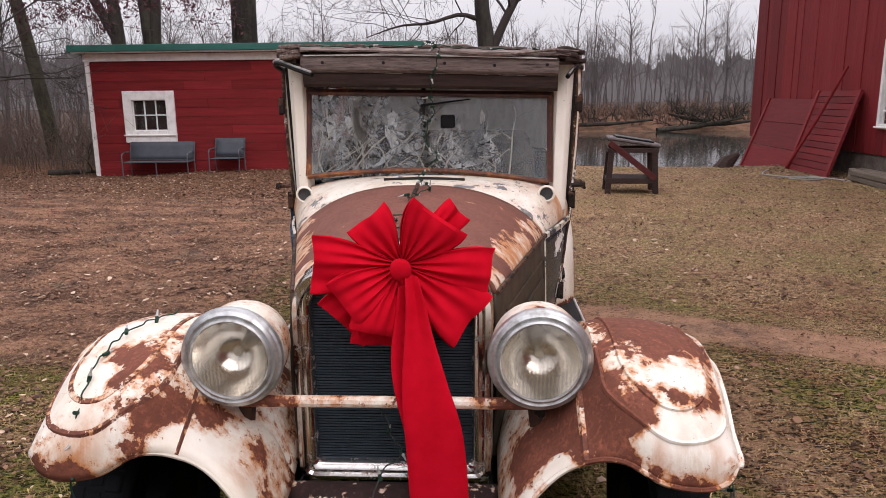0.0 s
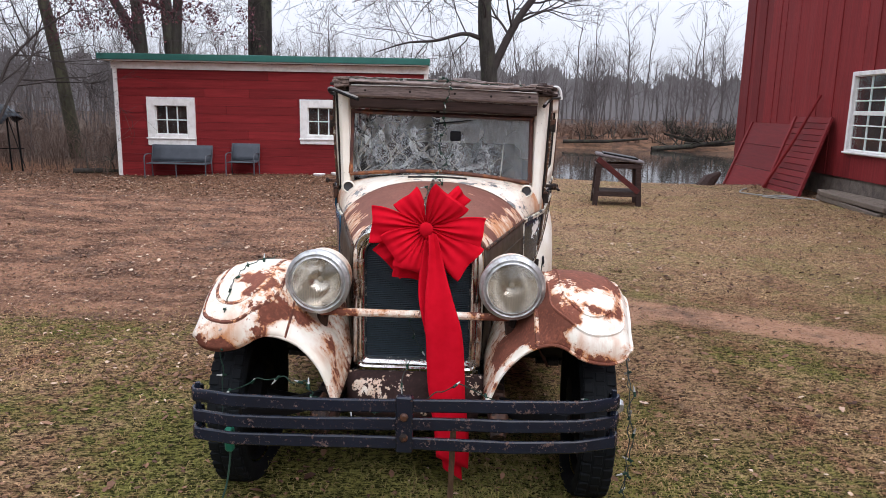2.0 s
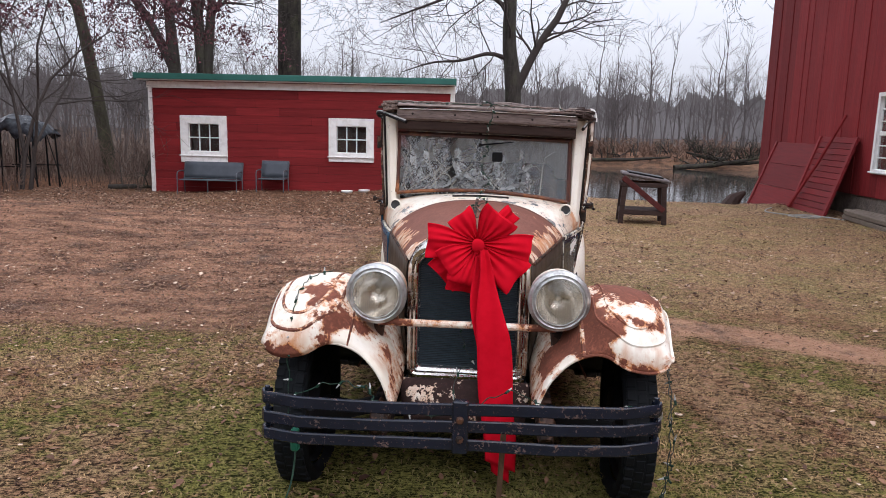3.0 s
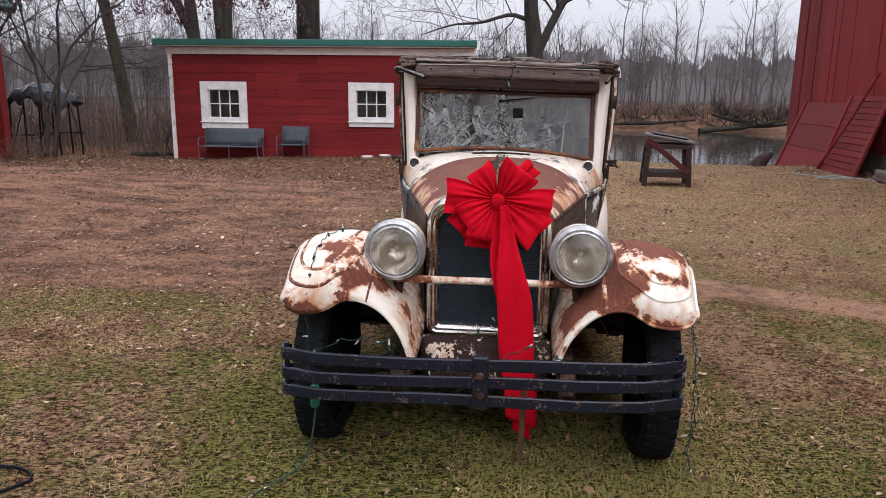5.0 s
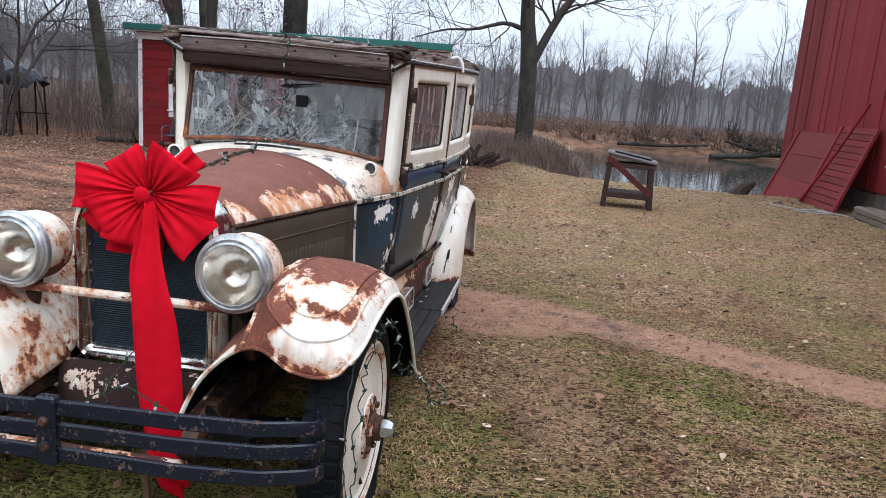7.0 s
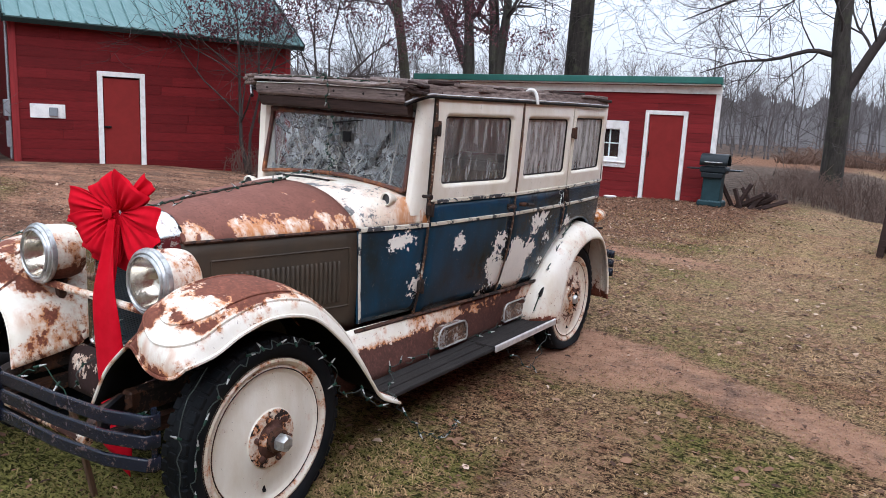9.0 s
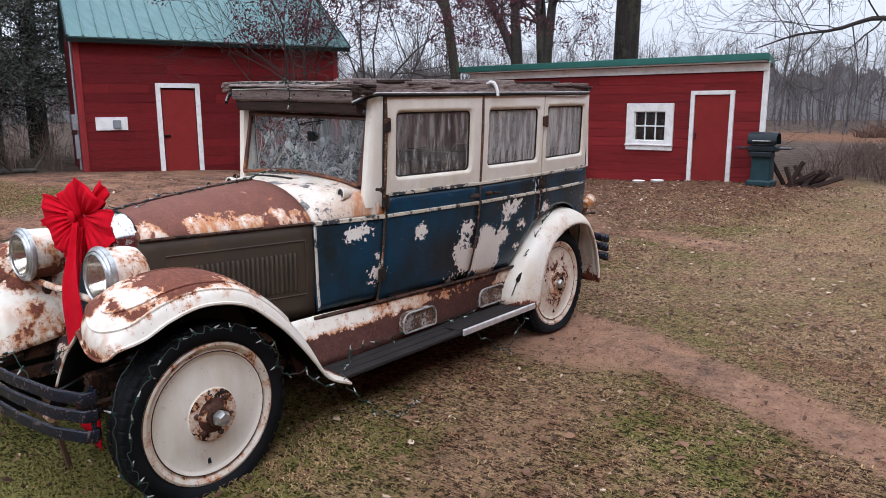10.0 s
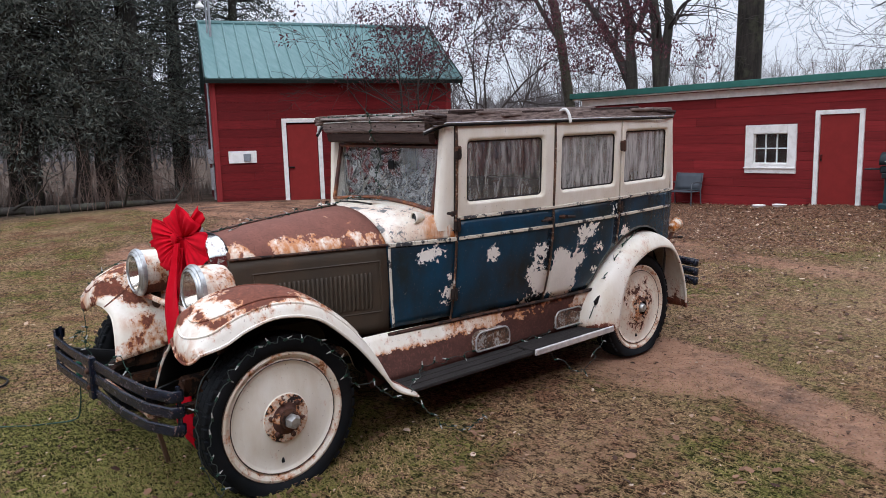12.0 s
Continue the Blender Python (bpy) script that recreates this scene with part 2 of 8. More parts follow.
def fender_zone(n):
    x = n.math("ABSOLUTE", n.axis(0))
    lip = times(n, n.ramp(x, 0.83, 0.875), n.ramp(n.axis(1), -0.40, -0.3))
    sweep = times(n, n.ramp(n.axis(1), 0.22, 0.36), n.ramp(n.axis(1), 0.76, 0.70))
    tail = n.ramp(n.axis(1), 0.72, 0.80)
    left = [((0.754, -0.07, 0.949), 0.06, 0.22, 0.20), ((0.68, 0.10, 0.97), 0.05, 0.24, 0.17), ((0.761, -0.247, 0.903), 0.03, 0.09, -0.22), ((0.753, -0.327, 0.856), 0.02, 0.07, 0.18), ((0.715, -0.306, 0.881), 0.015, 0.05, 0.13),
            ((0.823, -0.271, 0.855), 0.02, 0.06, 0.13), ((0.745, -0.38, 0.787), 0.05, 0.12, -0.20), ((0.732, -0.40, 0.70), 0.02, 0.075, 0.20), ((0.643, -0.384, 0.745), 0.02, 0.08, 0.18), ((0.587, -0.319, 0.883), 0.01, 0.05, -0.16),
            ((0.578, -0.216, 0.933), 0.01, 0.05, -0.16), ((0.513, -0.322, 0.835), 0.08, 0.17, 0.24), ((0.50, -0.20, 0.90), 0.05, 0.15, 0.18), ((0.43, -0.20, 0.78), 0.06, 0.12, 0.24), ((0.38, -0.22, 0.67), 0.05, 0.12, 0.26), ((0.36, -0.34, 0.60), 0.02, 0.045, -0.34), ((0.44, -0.33, 0.69), 0.02, 0.05, -0.34), ((0.33, -0.36, 0.50), 0.02, 0.05, -0.30), ((0.54, -0.345, 0.74), 0.01, 0.04, -0.30), ((0.635, -0.38, 0.79), 0.02, 0.06, -0.24),
            ((0.89, 0.284, 0.825), 0.01, 0.09, 0.17), ((0.89, 0.106, 0.88), 0.01, 0.06, 0.13)]
    right = [((-0.686, -0.19, 0.943), 0.02, 0.08, 0.12), ((-0.663, -0.291, 0.898), 0.01, 0.05, 0.12), ((-0.608, -0.233, 0.931), 0.02, 0.06, 0.10), ((-0.78, -0.10, 0.94), 0.05, 0.16, -0.12), ((-0.66, -0.02, 0.965), 0.05, 0.16, -0.06), ((-0.72, -0.263, 0.905), 0.02, 0.05, -0.16), ((-0.538, -0.326, 0.831), 0.03, 0.09, 0.20),
             ((-0.45, -0.23, 0.81), 0.03, 0.07, 0.20), ((-0.33, -0.18, 0.68), 0.03, 0.08, 0.20), ((-0.36, -0.34, 0.62), 0.04, 0.09, -0.30), ((-0.44, -0.32, 0.70), 0.04, 0.08, -0.32), ((-0.53, -0.34, 0.75), 0.04, 0.07, -0.30), ((-0.535, -0.302, 0.871), 0.01, 0.03, -0.25), ((-0.494, -0.328, 0.765), 0.01, 0.05, -0.28), ((-0.42, -0.27, 0.69), 0.01, 0.05, -0.28),
             ((-0.747, -0.382, 0.70), 0.02, 0.07, 0.19), ((-0.829, -0.373, 0.715), 0.01, 0.05, 0.19), ((-0.625, -0.344, 0.843), 0.01, 0.045, 0.16), ((-0.82, -0.31, 0.84), 0.06, 0.16, -0.08), ((-0.70, -0.38, 0.78), 0.04, 0.09, -0.13)]
    return add(n, times(n, lip, -0.17), times(n, sweep, -0.10), times(n, tail, 0.20), spots(n, left + right))


def fender_stain(n):
    return spots(n, [((0.763, -0.38, 0.78), 0.01, 0.07, 1.0), ((0.64, -0.385, 0.77), 0.02, 0.06, 0.9), ((0.75, -0.39, 0.71), 0.02, 0.10, 0.8), ((-0.75, -0.39, 0.72), 0.02, 0.10, 0.8), ((-0.72, -0.37, 0.80), 0.02, 0.08, 0.6), ((-0.36, -0.26, 0.66), 0.02, 0.10, 0.7)])


def door_zone(n):
    grown = lambda items: [(p, r0, r1 * 1.6, k * 0.84) for p, r0, r1, k in items]
    return spots(n, grown([((0.60, 1.12, 0.956), 0.01, 0.05, 0.30), ((0.628, 1.205, 0.976), 0.01, 0.055, 0.30), ((0.706, 1.604, 0.925), 0.012, 0.055, 0.36), ((0.636, 1.29, 0.70), 0.01, 0.07, 0.30), ((0.642, 1.29, 0.82), 0.0, 0.04, 0.24),
                     ((0.768, 1.995, 0.899), 0.015, 0.07, 0.32), ((0.735, 1.953, 0.764), 0.02, 0.07, 0.33), ((0.723, 2.02, 0.657), 0.02, 0.08, 0.33), ((0.773, 2.19, 0.825), 0.02, 0.07, 0.30), ((0.75, 2.22, 0.72), 0.07, 0.14, 0.32),
                     ((0.736, 2.23, 0.645), 0.04, 0.11, 0.30), ((0.804, 2.39, 0.971), 0.03, 0.08, 0.30), ((0.816, 2.52, 1.015), 0.01, 0.07, 0.25), ((0.781, 2.388, 0.806), 0.01, 0.06, 0.30), ((0.80, 2.57, 0.86), 0.01, 0.055, 0.32),
                     ((0.817, 2.865, 0.943), 0.01, 0.06, 0.30), ((0.78, 2.55, 0.70), 0.0, 0.04, 0.26), ((0.69, 1.90, 0.56), 0.01, 0.06, 0.24), ((0.82, 2.75, 1.12), 0.01, 0.10, 0.20)]))


def sill_zone(n):
    return add(n, times(n, n.ramp(n.axis(2), 0.46, 0.40), 0.30), times(n, n.ramp(n.axis(1), 1.2, 1.9), 0.16), -0.07)


cream_body = rusted("cream_paint", CREAM, (0.36, 0.33, 0.29), 0.30, scale=7, fringe=0)
cowl_paint = rusted("cowl_paint", CREAM, (0.24, 0.235, 0.23), 0.428, scale=8, gloss=0.35, fringe=0.35, stain=lambda n: add(n, times(n, n.near((0.63, 1.28, 1.10), 0.06, 0.25), 1.3), times(n, n.near((-0.63, 1.28, 1.10), 0.06, 0.25), 1.3), times(n, n.ramp(n.axis(1), 1.21, 1.26), 0.7)))
fender_paint = rusted("fender_paint", CREAM, RUST, 0.438, fender_zone, scale=11, streak=0.2, gloss=0.38, stain=fender_stain, fine_part=0.52)
bead_paint = rusted("bead_paint", (0.74, 0.68, 0.58), (0.16, 0.055, 0.034), 0.50, scale=16, streak=0.2, gloss=0.45, fine_part=0.6)
rear_fender_paint = rusted("rear_fender_paint", CREAM, RUST, 0.33, lambda n: times(n, n.ramp(n.axis(2), 0.36, 0.28), 0.2), scale=8, gloss=0.38, fringe=0.5)
hood_paint = rusted("hood_paint", CREAM, (0.200, 0.077, 0.054), 0.66, hood_zone, scale=8, streak=0.5, gloss=0.42, stain=lambda n: n.ramp(n.axis(2), 1.16, 1.10), deep=0.75, grit=1.15)
blue_paint = rusted("blue_paint", (0.007, 0.046, 0.090), (0.88, 0.85, 0.78), 0.325, door_zone, scale=12, gloss=0.22, fringe=0, fine_part=0.78, deep=0.93, grit=1.05, other=(0.013, 0.022, 0.026), chip=0.12)
sill_paint = rusted("sill_paint", CREAM, (0.095, 0.036, 0.026), 0.43, sill_zone, scale=8, stain=lambda n: n.near((0.69, 1.75, 0.45), 0.1, 0.4))
bar_paint = rusted("bar_paint", CREAM, RUST, 0.44, lambda n: times(n, n.ramp(n.math("ABSOLUTE", n.axis(0)), 0.15, 0.36), 0.14), scale=10)
lamp_paint = rusted("lamp_paint", CREAM, RUST, 0.40, lambda n: times(n, n.ramp(n.axis(2), 0.92, 0.84), 0.24), scale=12, gloss=0.3)
disc_paint = rusted("disc_paint", (0.84, 0.795, 0.70), (0.11, 0.05, 0.035), 0.27, scale=16, gloss=0.42, fringe=0.6)
rim_paint = rusted("rim_paint", (0.80, 0.74, 0.64), (0.12, 0.048, 0.030), 0.385, scale=24)
flange_paint = rusted("flange_paint", (0.80, 0.75, 0.66), (0.030, 0.018, 0.016), 0.455, scale=22)
hub_rust = rusted("hub_rust", (0.70, 0.66, 0.58), (0.10, 0.045, 0.032), 0.54, scale=17)
rust_iron = rusted("rust_iron", (0.046, 0.022, 0.016), (0.022, 0.014, 0.011), 0.5, scale=12, gloss=0.6, fringe=0.1)
rust_dark = rusted("rust_dark", (0.060, 0.026, 0.024), (0.16, 0.065, 0.045), 0.36, scale=14, gloss=0.5, fringe=0.3)
rust_orange = rusted("rust_orange", (0.075, 0.030, 0.025), (0.34, 0.130, 0.060), 0.335, lambda n: times(n, n.ramp(n.axis(2), 1.36, 1.31), 0.09), scale=13, gloss=0.6, fringe=0.4)
moulding_paint = rusted("moulding_paint", (0.62, 0.58, 0.50), (0.05, 0.05, 0.055), 0.47, scale=16, fringe=0)
joint_paint = rusted("joint_paint", (0.022, 0.018, 0.017), (0.62, 0.58, 0.50), 0.43, scale=22, fringe=0.3, fine_part=0.6)
bumper_paint = rusted("bumper_paint", (0.010, 0.014, 0.026), (0.115, 0.072, 0.062), 0.418, scale=28, gloss=0.24, fringe=0, fine_part=0.6, grit=2.4)
apron_paint = rusted("apron_paint", CREAM, (0.034, 0.015, 0.013), 0.588, scale=17, gloss=0.28, fringe=0.5)
tie_paint = rusted("tie_paint", CREAM, (0.075, 0.030, 0.022), 0.49, scale=16)


def olive():
    n = Nodes("hood_side_paint")
    a = n.ramp(n.noise(5, 6, 0.6), 0.3, 0.75)
    c = n.mix(a, (0.070, 0.050, 0.034), (0.045, 0.038, 0.030))
    c = n.mix(n.ramp(n.noise(30, 5, 0.7, n.scaled(1, 1, 0.2)), 0.62, 0.75), c, (0.10, 0.055, 0.035))
    return n.finish(c, n.ramp(n.noise(9, 4), 0.3, 0.7, 0.4, 0.6), 0.0, n.noise(90, 4), 0.15, 0.002)


def chrome():
    n = Nodes("worn_chrome")
    spots = n.ramp(n.noise(26, 6, 0.7), 0.56, 0.68)
    c = n.mix(spots, (0.62, 0.60, 0.57), (0.20, 0.12, 0.08))
    return n.finish(c, n.ramp(spots, 0, 1, 0.16, 0.6), n.ramp(spots, 0, 1, 1.0, 0.2), n.noise(40, 4), 0.06, 0.002)


def silver():
    n = Nodes("dull_nickel")
    s = n.ramp(n.noise(30, 6), 0.45, 0.7)
    return n.finish(n.mix(s, (0.50, 0.51, 0.51), (0.28, 0.27, 0.25)), n.ramp(s, 0, 1, 0.34, 0.55), 0.75, n.noise(70, 4), 0.1, 0.002)


def plain(name, colour, rough=0.6, metal=0.0, vary=0.25, scale=20, bump=0.2, depth=0.003):
    n = Nodes(name)
    f = n.ramp(n.noise(scale, 6, 0.65), 0.25, 0.75)
    c = n.mix(f, tuple(v * (1 - vary) for v in colour), tuple(min(1, v * (1 + vary)) for v in colour))
    return n.finish(c, rough, metal, n.noise(scale * 4, 5), bump, depth)


def rubber():
    n = Nodes("old_rubber")
    d = n.ramp(n.noise(7, 6, 0.65), 0.35, 0.75)
    c = n.mix(d, (0.006, 0.008, 0.010), (0.015, 0.015, 0.016))
    return n.finish(c, n.ramp(d, 0, 1, 0.6, 0.85), 0.0, n.noise(50, 5), 0.3, 0.004, 0.10)


def old_wood(name, a, b, stretch):
    n = Nodes(name)
    grain = n.noise(9, 8, 0.7, n.scaled(*stretch), 0.4)
    c = n.mix(n.ramp(grain, 0.35, 0.68), a, b)
    c = n.mix(n.ramp(n.noise(3, 4), 0.45, 0.8), c, tuple(v * 0.55 for v in a))
    return n.finish(c, 0.85, 0.0, grain, 0.7, 0.006)


def cloth():
    n = Nodes("red_velvet")
    f = n.ramp(n.noise(18, 5), 0.3, 0.7)
    c = n.mix(f, (0.50, 0.0035, 0.013), (0.60, 0.006, 0.020))
    n.set(n.bsdf.inputs["Sheen Weight"], 0.06)
    n.set(n.bsdf.inputs["Sheen Tint"], (1.0, 0.25, 0.25))
    return n.finish(c, 0.85, 0.0, n.noise(420, 2), 0.15, 0.001, 0.05)


def barn_red(name, along, colour=(0.245, 0.022, 0.024)):
    """Barn paint on boards; each board a little different, worn along its length."""
    n = Nodes(name)
    tone = n.ramp(n.random(), 0, 1, 0.78, 1.15)
    wear = n.noise(4, 8, 0.7, n.scaled(*along), 0.3)
    c = n.mix(n.ramp(wear, 0.35, 0.7), colour, tuple(v * 0.62 for v in colour))
    c = n.mix(n.ramp(n.noise(16, 6, 0.7, n.scaled(*along)), 0.66, 0.82), c, (0.26, 0.045, 0.04))
    m = n.node("ShaderNodeHueSaturation", Color=c, Value=tone)
    return n.finish(m.outputs[0], 0.68, 0.0, n.noise(14, 6, 0.7, n.scaled(*along)), 0.5, 0.006)


def white_trim():
    n = Nodes("white_trim")
    d = n.ramp(n.noise(6, 7, 0.7), 0.45, 0.75)
    c = n.mix(d, (0.80, 0.79, 0.77), (0.58, 0.56, 0.53))
    return n.finish(c, 0.55, 0.0, n.noise(30, 5), 0.2, 0.003)


def glass(name, dirt, tint=(0.92, 0.95, 0.95), mirror=0.045, rear=0.0):
    """A pane with streaks of dirt on it."""
    n = Nodes(name)
    streak = n.noise(7, 8, 0.72, n.scaled(3.2, 3.2, 0.55))
    film = n.ramp(streak, 0.44, 0.62, dirt * 0.12, dirt)
    if rear:
        film = n.math("ADD", film, times(n, n.ramp(n.axis(1), 1.98, 2.06), times(n, n.ramp(streak, 0.3, 0.6, 0.35, 1.0), rear)), True)
    clear = n.node("ShaderNodeBsdfTransparent", Color=tint)
    gloss = n.node("ShaderNodeBsdfGlossy", Color=(1, 1, 1), Roughness=0.03)
    dust = n.node("ShaderNodeBsdfDiffuse", Color=(0.50, 0.49, 0.47))
    facing = n.node("ShaderNodeLayerWeight", Blend=0.5).outputs["Facing"]
    a = n.node("ShaderNodeMixShader", Fac=n.ramp(n.math("POWER", facing, 4.0), 0, 1, mirror, 0.9))
    n.tree.links.new(clear.outputs[0], a.inputs[1])
    n.tree.links.new(gloss.outputs[0], a.inputs[2])
    b = n.node("ShaderNodeMixShader", Fac=film)
    n.tree.links.new(a.outputs[0], b.inputs[1])
    n.tree.links.new(dust.outputs[0], b.inputs[2])
    n.tree.links.new(b.outputs[0], n.tree.nodes["Material Output"].inputs["Surface"])
    return n.material


def roof_green():
    n = Nodes("green_metal_roof")
    d = n.ramp(n.noise(2.5, 6, 0.6, n.scaled(1, 4, 1)), 0.3, 0.75)
    c = n.mix(d, (0.080, 0.166, 0.166), (0.135, 0.232, 0.230))
    c = n.mix(n.ramp(n.noise(9, 6), 0.62, 0.8), c, (0.17, 0.28, 0.25))
    return n.finish(c, 0.42, 0.0, n.noise(25, 4), 0.08, 0.004)


def bark(name, a, b, moss=0.0):
    n = Nodes(name)
    ridge = n.noise(9, 7, 0.7, n.scaled(1, 1, 0.18), 0.4)
    c = n.mix(n.ramp(ridge, 0.35, 0.68), a, b)
    if moss:
        c = n.mix(times(n, n.ramp(n.noise(3, 5), 0.5, 0.72), moss), c, (0.10, 0.11, 0.06))
    return n.finish(c, 0.92, 0.0, ridge, 0.9, 0.03)


olive_paint, chrome_metal, nickel, rubber_black = olive(), chrome(), silver(), rubber()
pale_metal = plain("worn_pale_metal", (0.42, 0.41, 0.40), 0.45, 0.3, vary=0.5, scale=30)
roof_wood = old_wood("weathered_roof_wood", (0.40, 0.325, 0.295), (0.040, 0.026, 0.024), (1.2, 9, 12))
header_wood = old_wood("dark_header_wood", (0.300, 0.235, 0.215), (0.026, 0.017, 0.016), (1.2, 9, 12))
dark_gap = plain("dark_joint", (0.020, 0.016, 0.014), 0.8)
rail_wood = old_wood("weathered_rail_wood", (0.30, 0.225, 0.195), (0.022, 0.013, 0.012), (9, 1.4, 11))
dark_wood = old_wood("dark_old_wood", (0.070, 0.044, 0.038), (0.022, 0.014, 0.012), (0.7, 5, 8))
board_wood = old_wood("running_board_wood", (0.040, 0.034, 0.032), (0.010, 0.009, 0.009), (7, 0.7, 7))
log_wood = old_wood("grey_log_wood", (0.22, 0.175, 0.14), (0.09, 0.07, 0.055), (1, 6, 6))
velvet = cloth()
red_boards_x = barn_red("red_boards_along_x", (0.4, 3, 7))
# small barn's red, lowered to carry the shade on that wall; panels share it
red_boards_y_shaded = barn_red("red_boards_along_y_shaded", (3, 0.4, 7), (0.178, 0.0135, 0.0155))
red_boards_z = barn_red("red_boards_upright", (5, 5, 0.3), (0.245, 0.024, 0.026))
red_door = plain("red_door_paint", (0.215, 0.020, 0.018), 0.6, vary=0.12, scale=5)
trim_white, green_roof = white_trim(), roof_green()
green_trim = plain("green_fascia", (0.034, 0.135, 0.112), 0.5, vary=0.15, scale=4)
iron_black = plain("black_iron", (0.008, 0.008, 0.009), 0.5, 0.3)
scuffed_plate = rusted("scuffed_plate", (0.045, 0.040, 0.036), (0.42, 0.41, 0.38), 0.47, scale=24, gloss=0.5, fringe=0.3, fine_part=0.6)
car_glass = glass("dusty_window_glass", 0.52, mirror=0.10, rear=0.45)
shield_glass = glass("windscreen_glass", 0.22, mirror=0.07)
pane_glass = glass("pane_glass", 0.12)


# ---- ground, pond ----
LEVELS = [(-8.4, 14.3, -0.15), (-4.5, 14.3, -0.06), (-1.0, 14.3, 0.06), (-10.6, 5.3, 0.33), (-10.6, 7.8, 0.22), (-10.6, 11.5, 0.02),
          (2.9, 10.7, -0.09), (7.4, 13.0, -0.03), (0, 1.5, 0), (0, -3, 0), (3.5, -1, 0), (-3, 3, 0), (2, 4, 0), (5, 3, 0), (-5, -1, 0.03)]


def step01(x, a, b):
    t = np.clip((x - a) / (b - a), 0, 1)
    return t * t * (3 - 2 * t)


def waves(x, y, seed=0):
    """Soft uneven ground from a few crossing waves."""
    total = np.zeros_like(x)
    r = np.random.RandomState(seed)
    for k in range(14):
        f, a, p = 0.35 * 1.42**k, r.uniform(0, 6.28), r.uniform(0, 6.28)
        total += np.sin((x * np.cos(a) + y * np.sin(a)) * f + p + 0.7 * np.sin(0.6 * f * (x * np.sin(a) - y * np.cos(a)))) / 1.5**k
    return total / 2.2


def pond(x, y):
    edge = 0.5 * waves(x * 0.5, y * 0.5, 5)
    return step01(x + edge, 0.5, 6.0) * step01(y + edge, 14.8, 19.0) * (1 - step01(y + 2 * edge, 41, 47))


def height(x, y):
    x, y = np.asarray(x, float), np.asarray(y, float)
    num, den = np.zeros_like(x), np.full_like(x, 1e-4)
    for a, b, z in LEVELS:
        w = 1 / (0.6 + (x - a) ** 2 + (y - b) ** 2) ** 1.6
        num, den = num + w * z, den + w
    away = np.hypot(x, y - 4)
    z = num / den * (1 - step01(away, 16, 40)) + 0.018 * waves(x, y, 1) + 0.25 * step01(away, 25, 70) * waves(x * 0.2, y * 0.2, 2)
    z = z - 0.035 * np.exp(-(((x - 0.85) / 0.35) ** 2 + ((y - 3.1) / 0.5) ** 2)) - 0.02 * np.exp(-(((x - 0.8) / 0.3) ** 2 + (y / 0.45) ** 2))
    return z - 1.6 * pond(x, y)


def bare(x, y):
    """Where the ground is trodden earth: 1; where grass grows: 0."""
    x, y = np.asarray(x, float), np.asarray(y, float)
    w = waves(x, y, 3)
    yard = step01(y - 1.2 + 0.55 * w + 0.12 * np.abs(x + 4), 0.0, 1.6) * step01(-x - 0.6 + 0.3 * w, 0.0, 1.6) * (1 - step01(y + 0.8 * w, 10.5, 13.5))
    yard = yard * (1 - 0.8 * step01(-x - 6.5 + 0.8 * w, 0, 2.5) * (1 - step01(y + 0.6 * w, 3.2, 5.5)))
    line = 2.95 - 0.42 * (x - 1.2)
    path = np.exp(-(((y - line + 0.22 * w) / 0.36) ** 2)) * step01(x, 0.2, 1.0) * (1 - 0.35 * step01(x, 3.5, 8))
    wheel = np.exp(-(((x - 1.2) / 0.8) ** 2 + ((y - 2.9) / 0.7) ** 2))
    far_track = 0.6 * np.exp(-(((y - 7.4 + 0.8 * w) / 1.1) ** 2)) * step01(-x + 2.5, 0, 2)
    side = 0.46 * np.exp(-(((x - 1.35 + 0.3 * w) / 0.55) ** 4 + ((y - 1.3) / 1.5) ** 4))
    return np.clip(np.maximum.reduce([yard, path, wheel, far_track, side]), 0, 1)


def lush_shade_at(x, y):
    """Longer green grass round the car's front and under it, darkened for shade."""
    w = waves(x * 1.5, y * 1.5, 27)
    return np.exp(-(((x + 0.25 + 0.3 * w) / 1.35) ** 4 + ((y + 0.25 + 0.3 * w) / 1.05) ** 4))


def leafy(x, y):
    """How thickly fallen leaves lie."""
    w = waves(x * 1.3, y * 1.3, 9)
    return np.clip(0.10 + 0.9 * step01(y + 0.8 * w, 8.0, 11.5) * step01(-x + 2.0, 0, 3) + 0.30 * step01(w, 0.3, 0.9), 0, 1)


def sheet_lines(lo, hi, fine_lo, fine_hi, step):
    mid = list(np.arange(fine_lo, fine_hi + step / 2, step))
    def out(span):
        d, s, vals = 0.0, step, []
        while d < span:
            s *= 1.13
            d += s
            vals.append(d)
        return vals
    return np.array([fine_lo - d for d in out(fine_lo - lo)][::-1] + mid + [fine_hi + d for d in out(hi - fine_hi)])


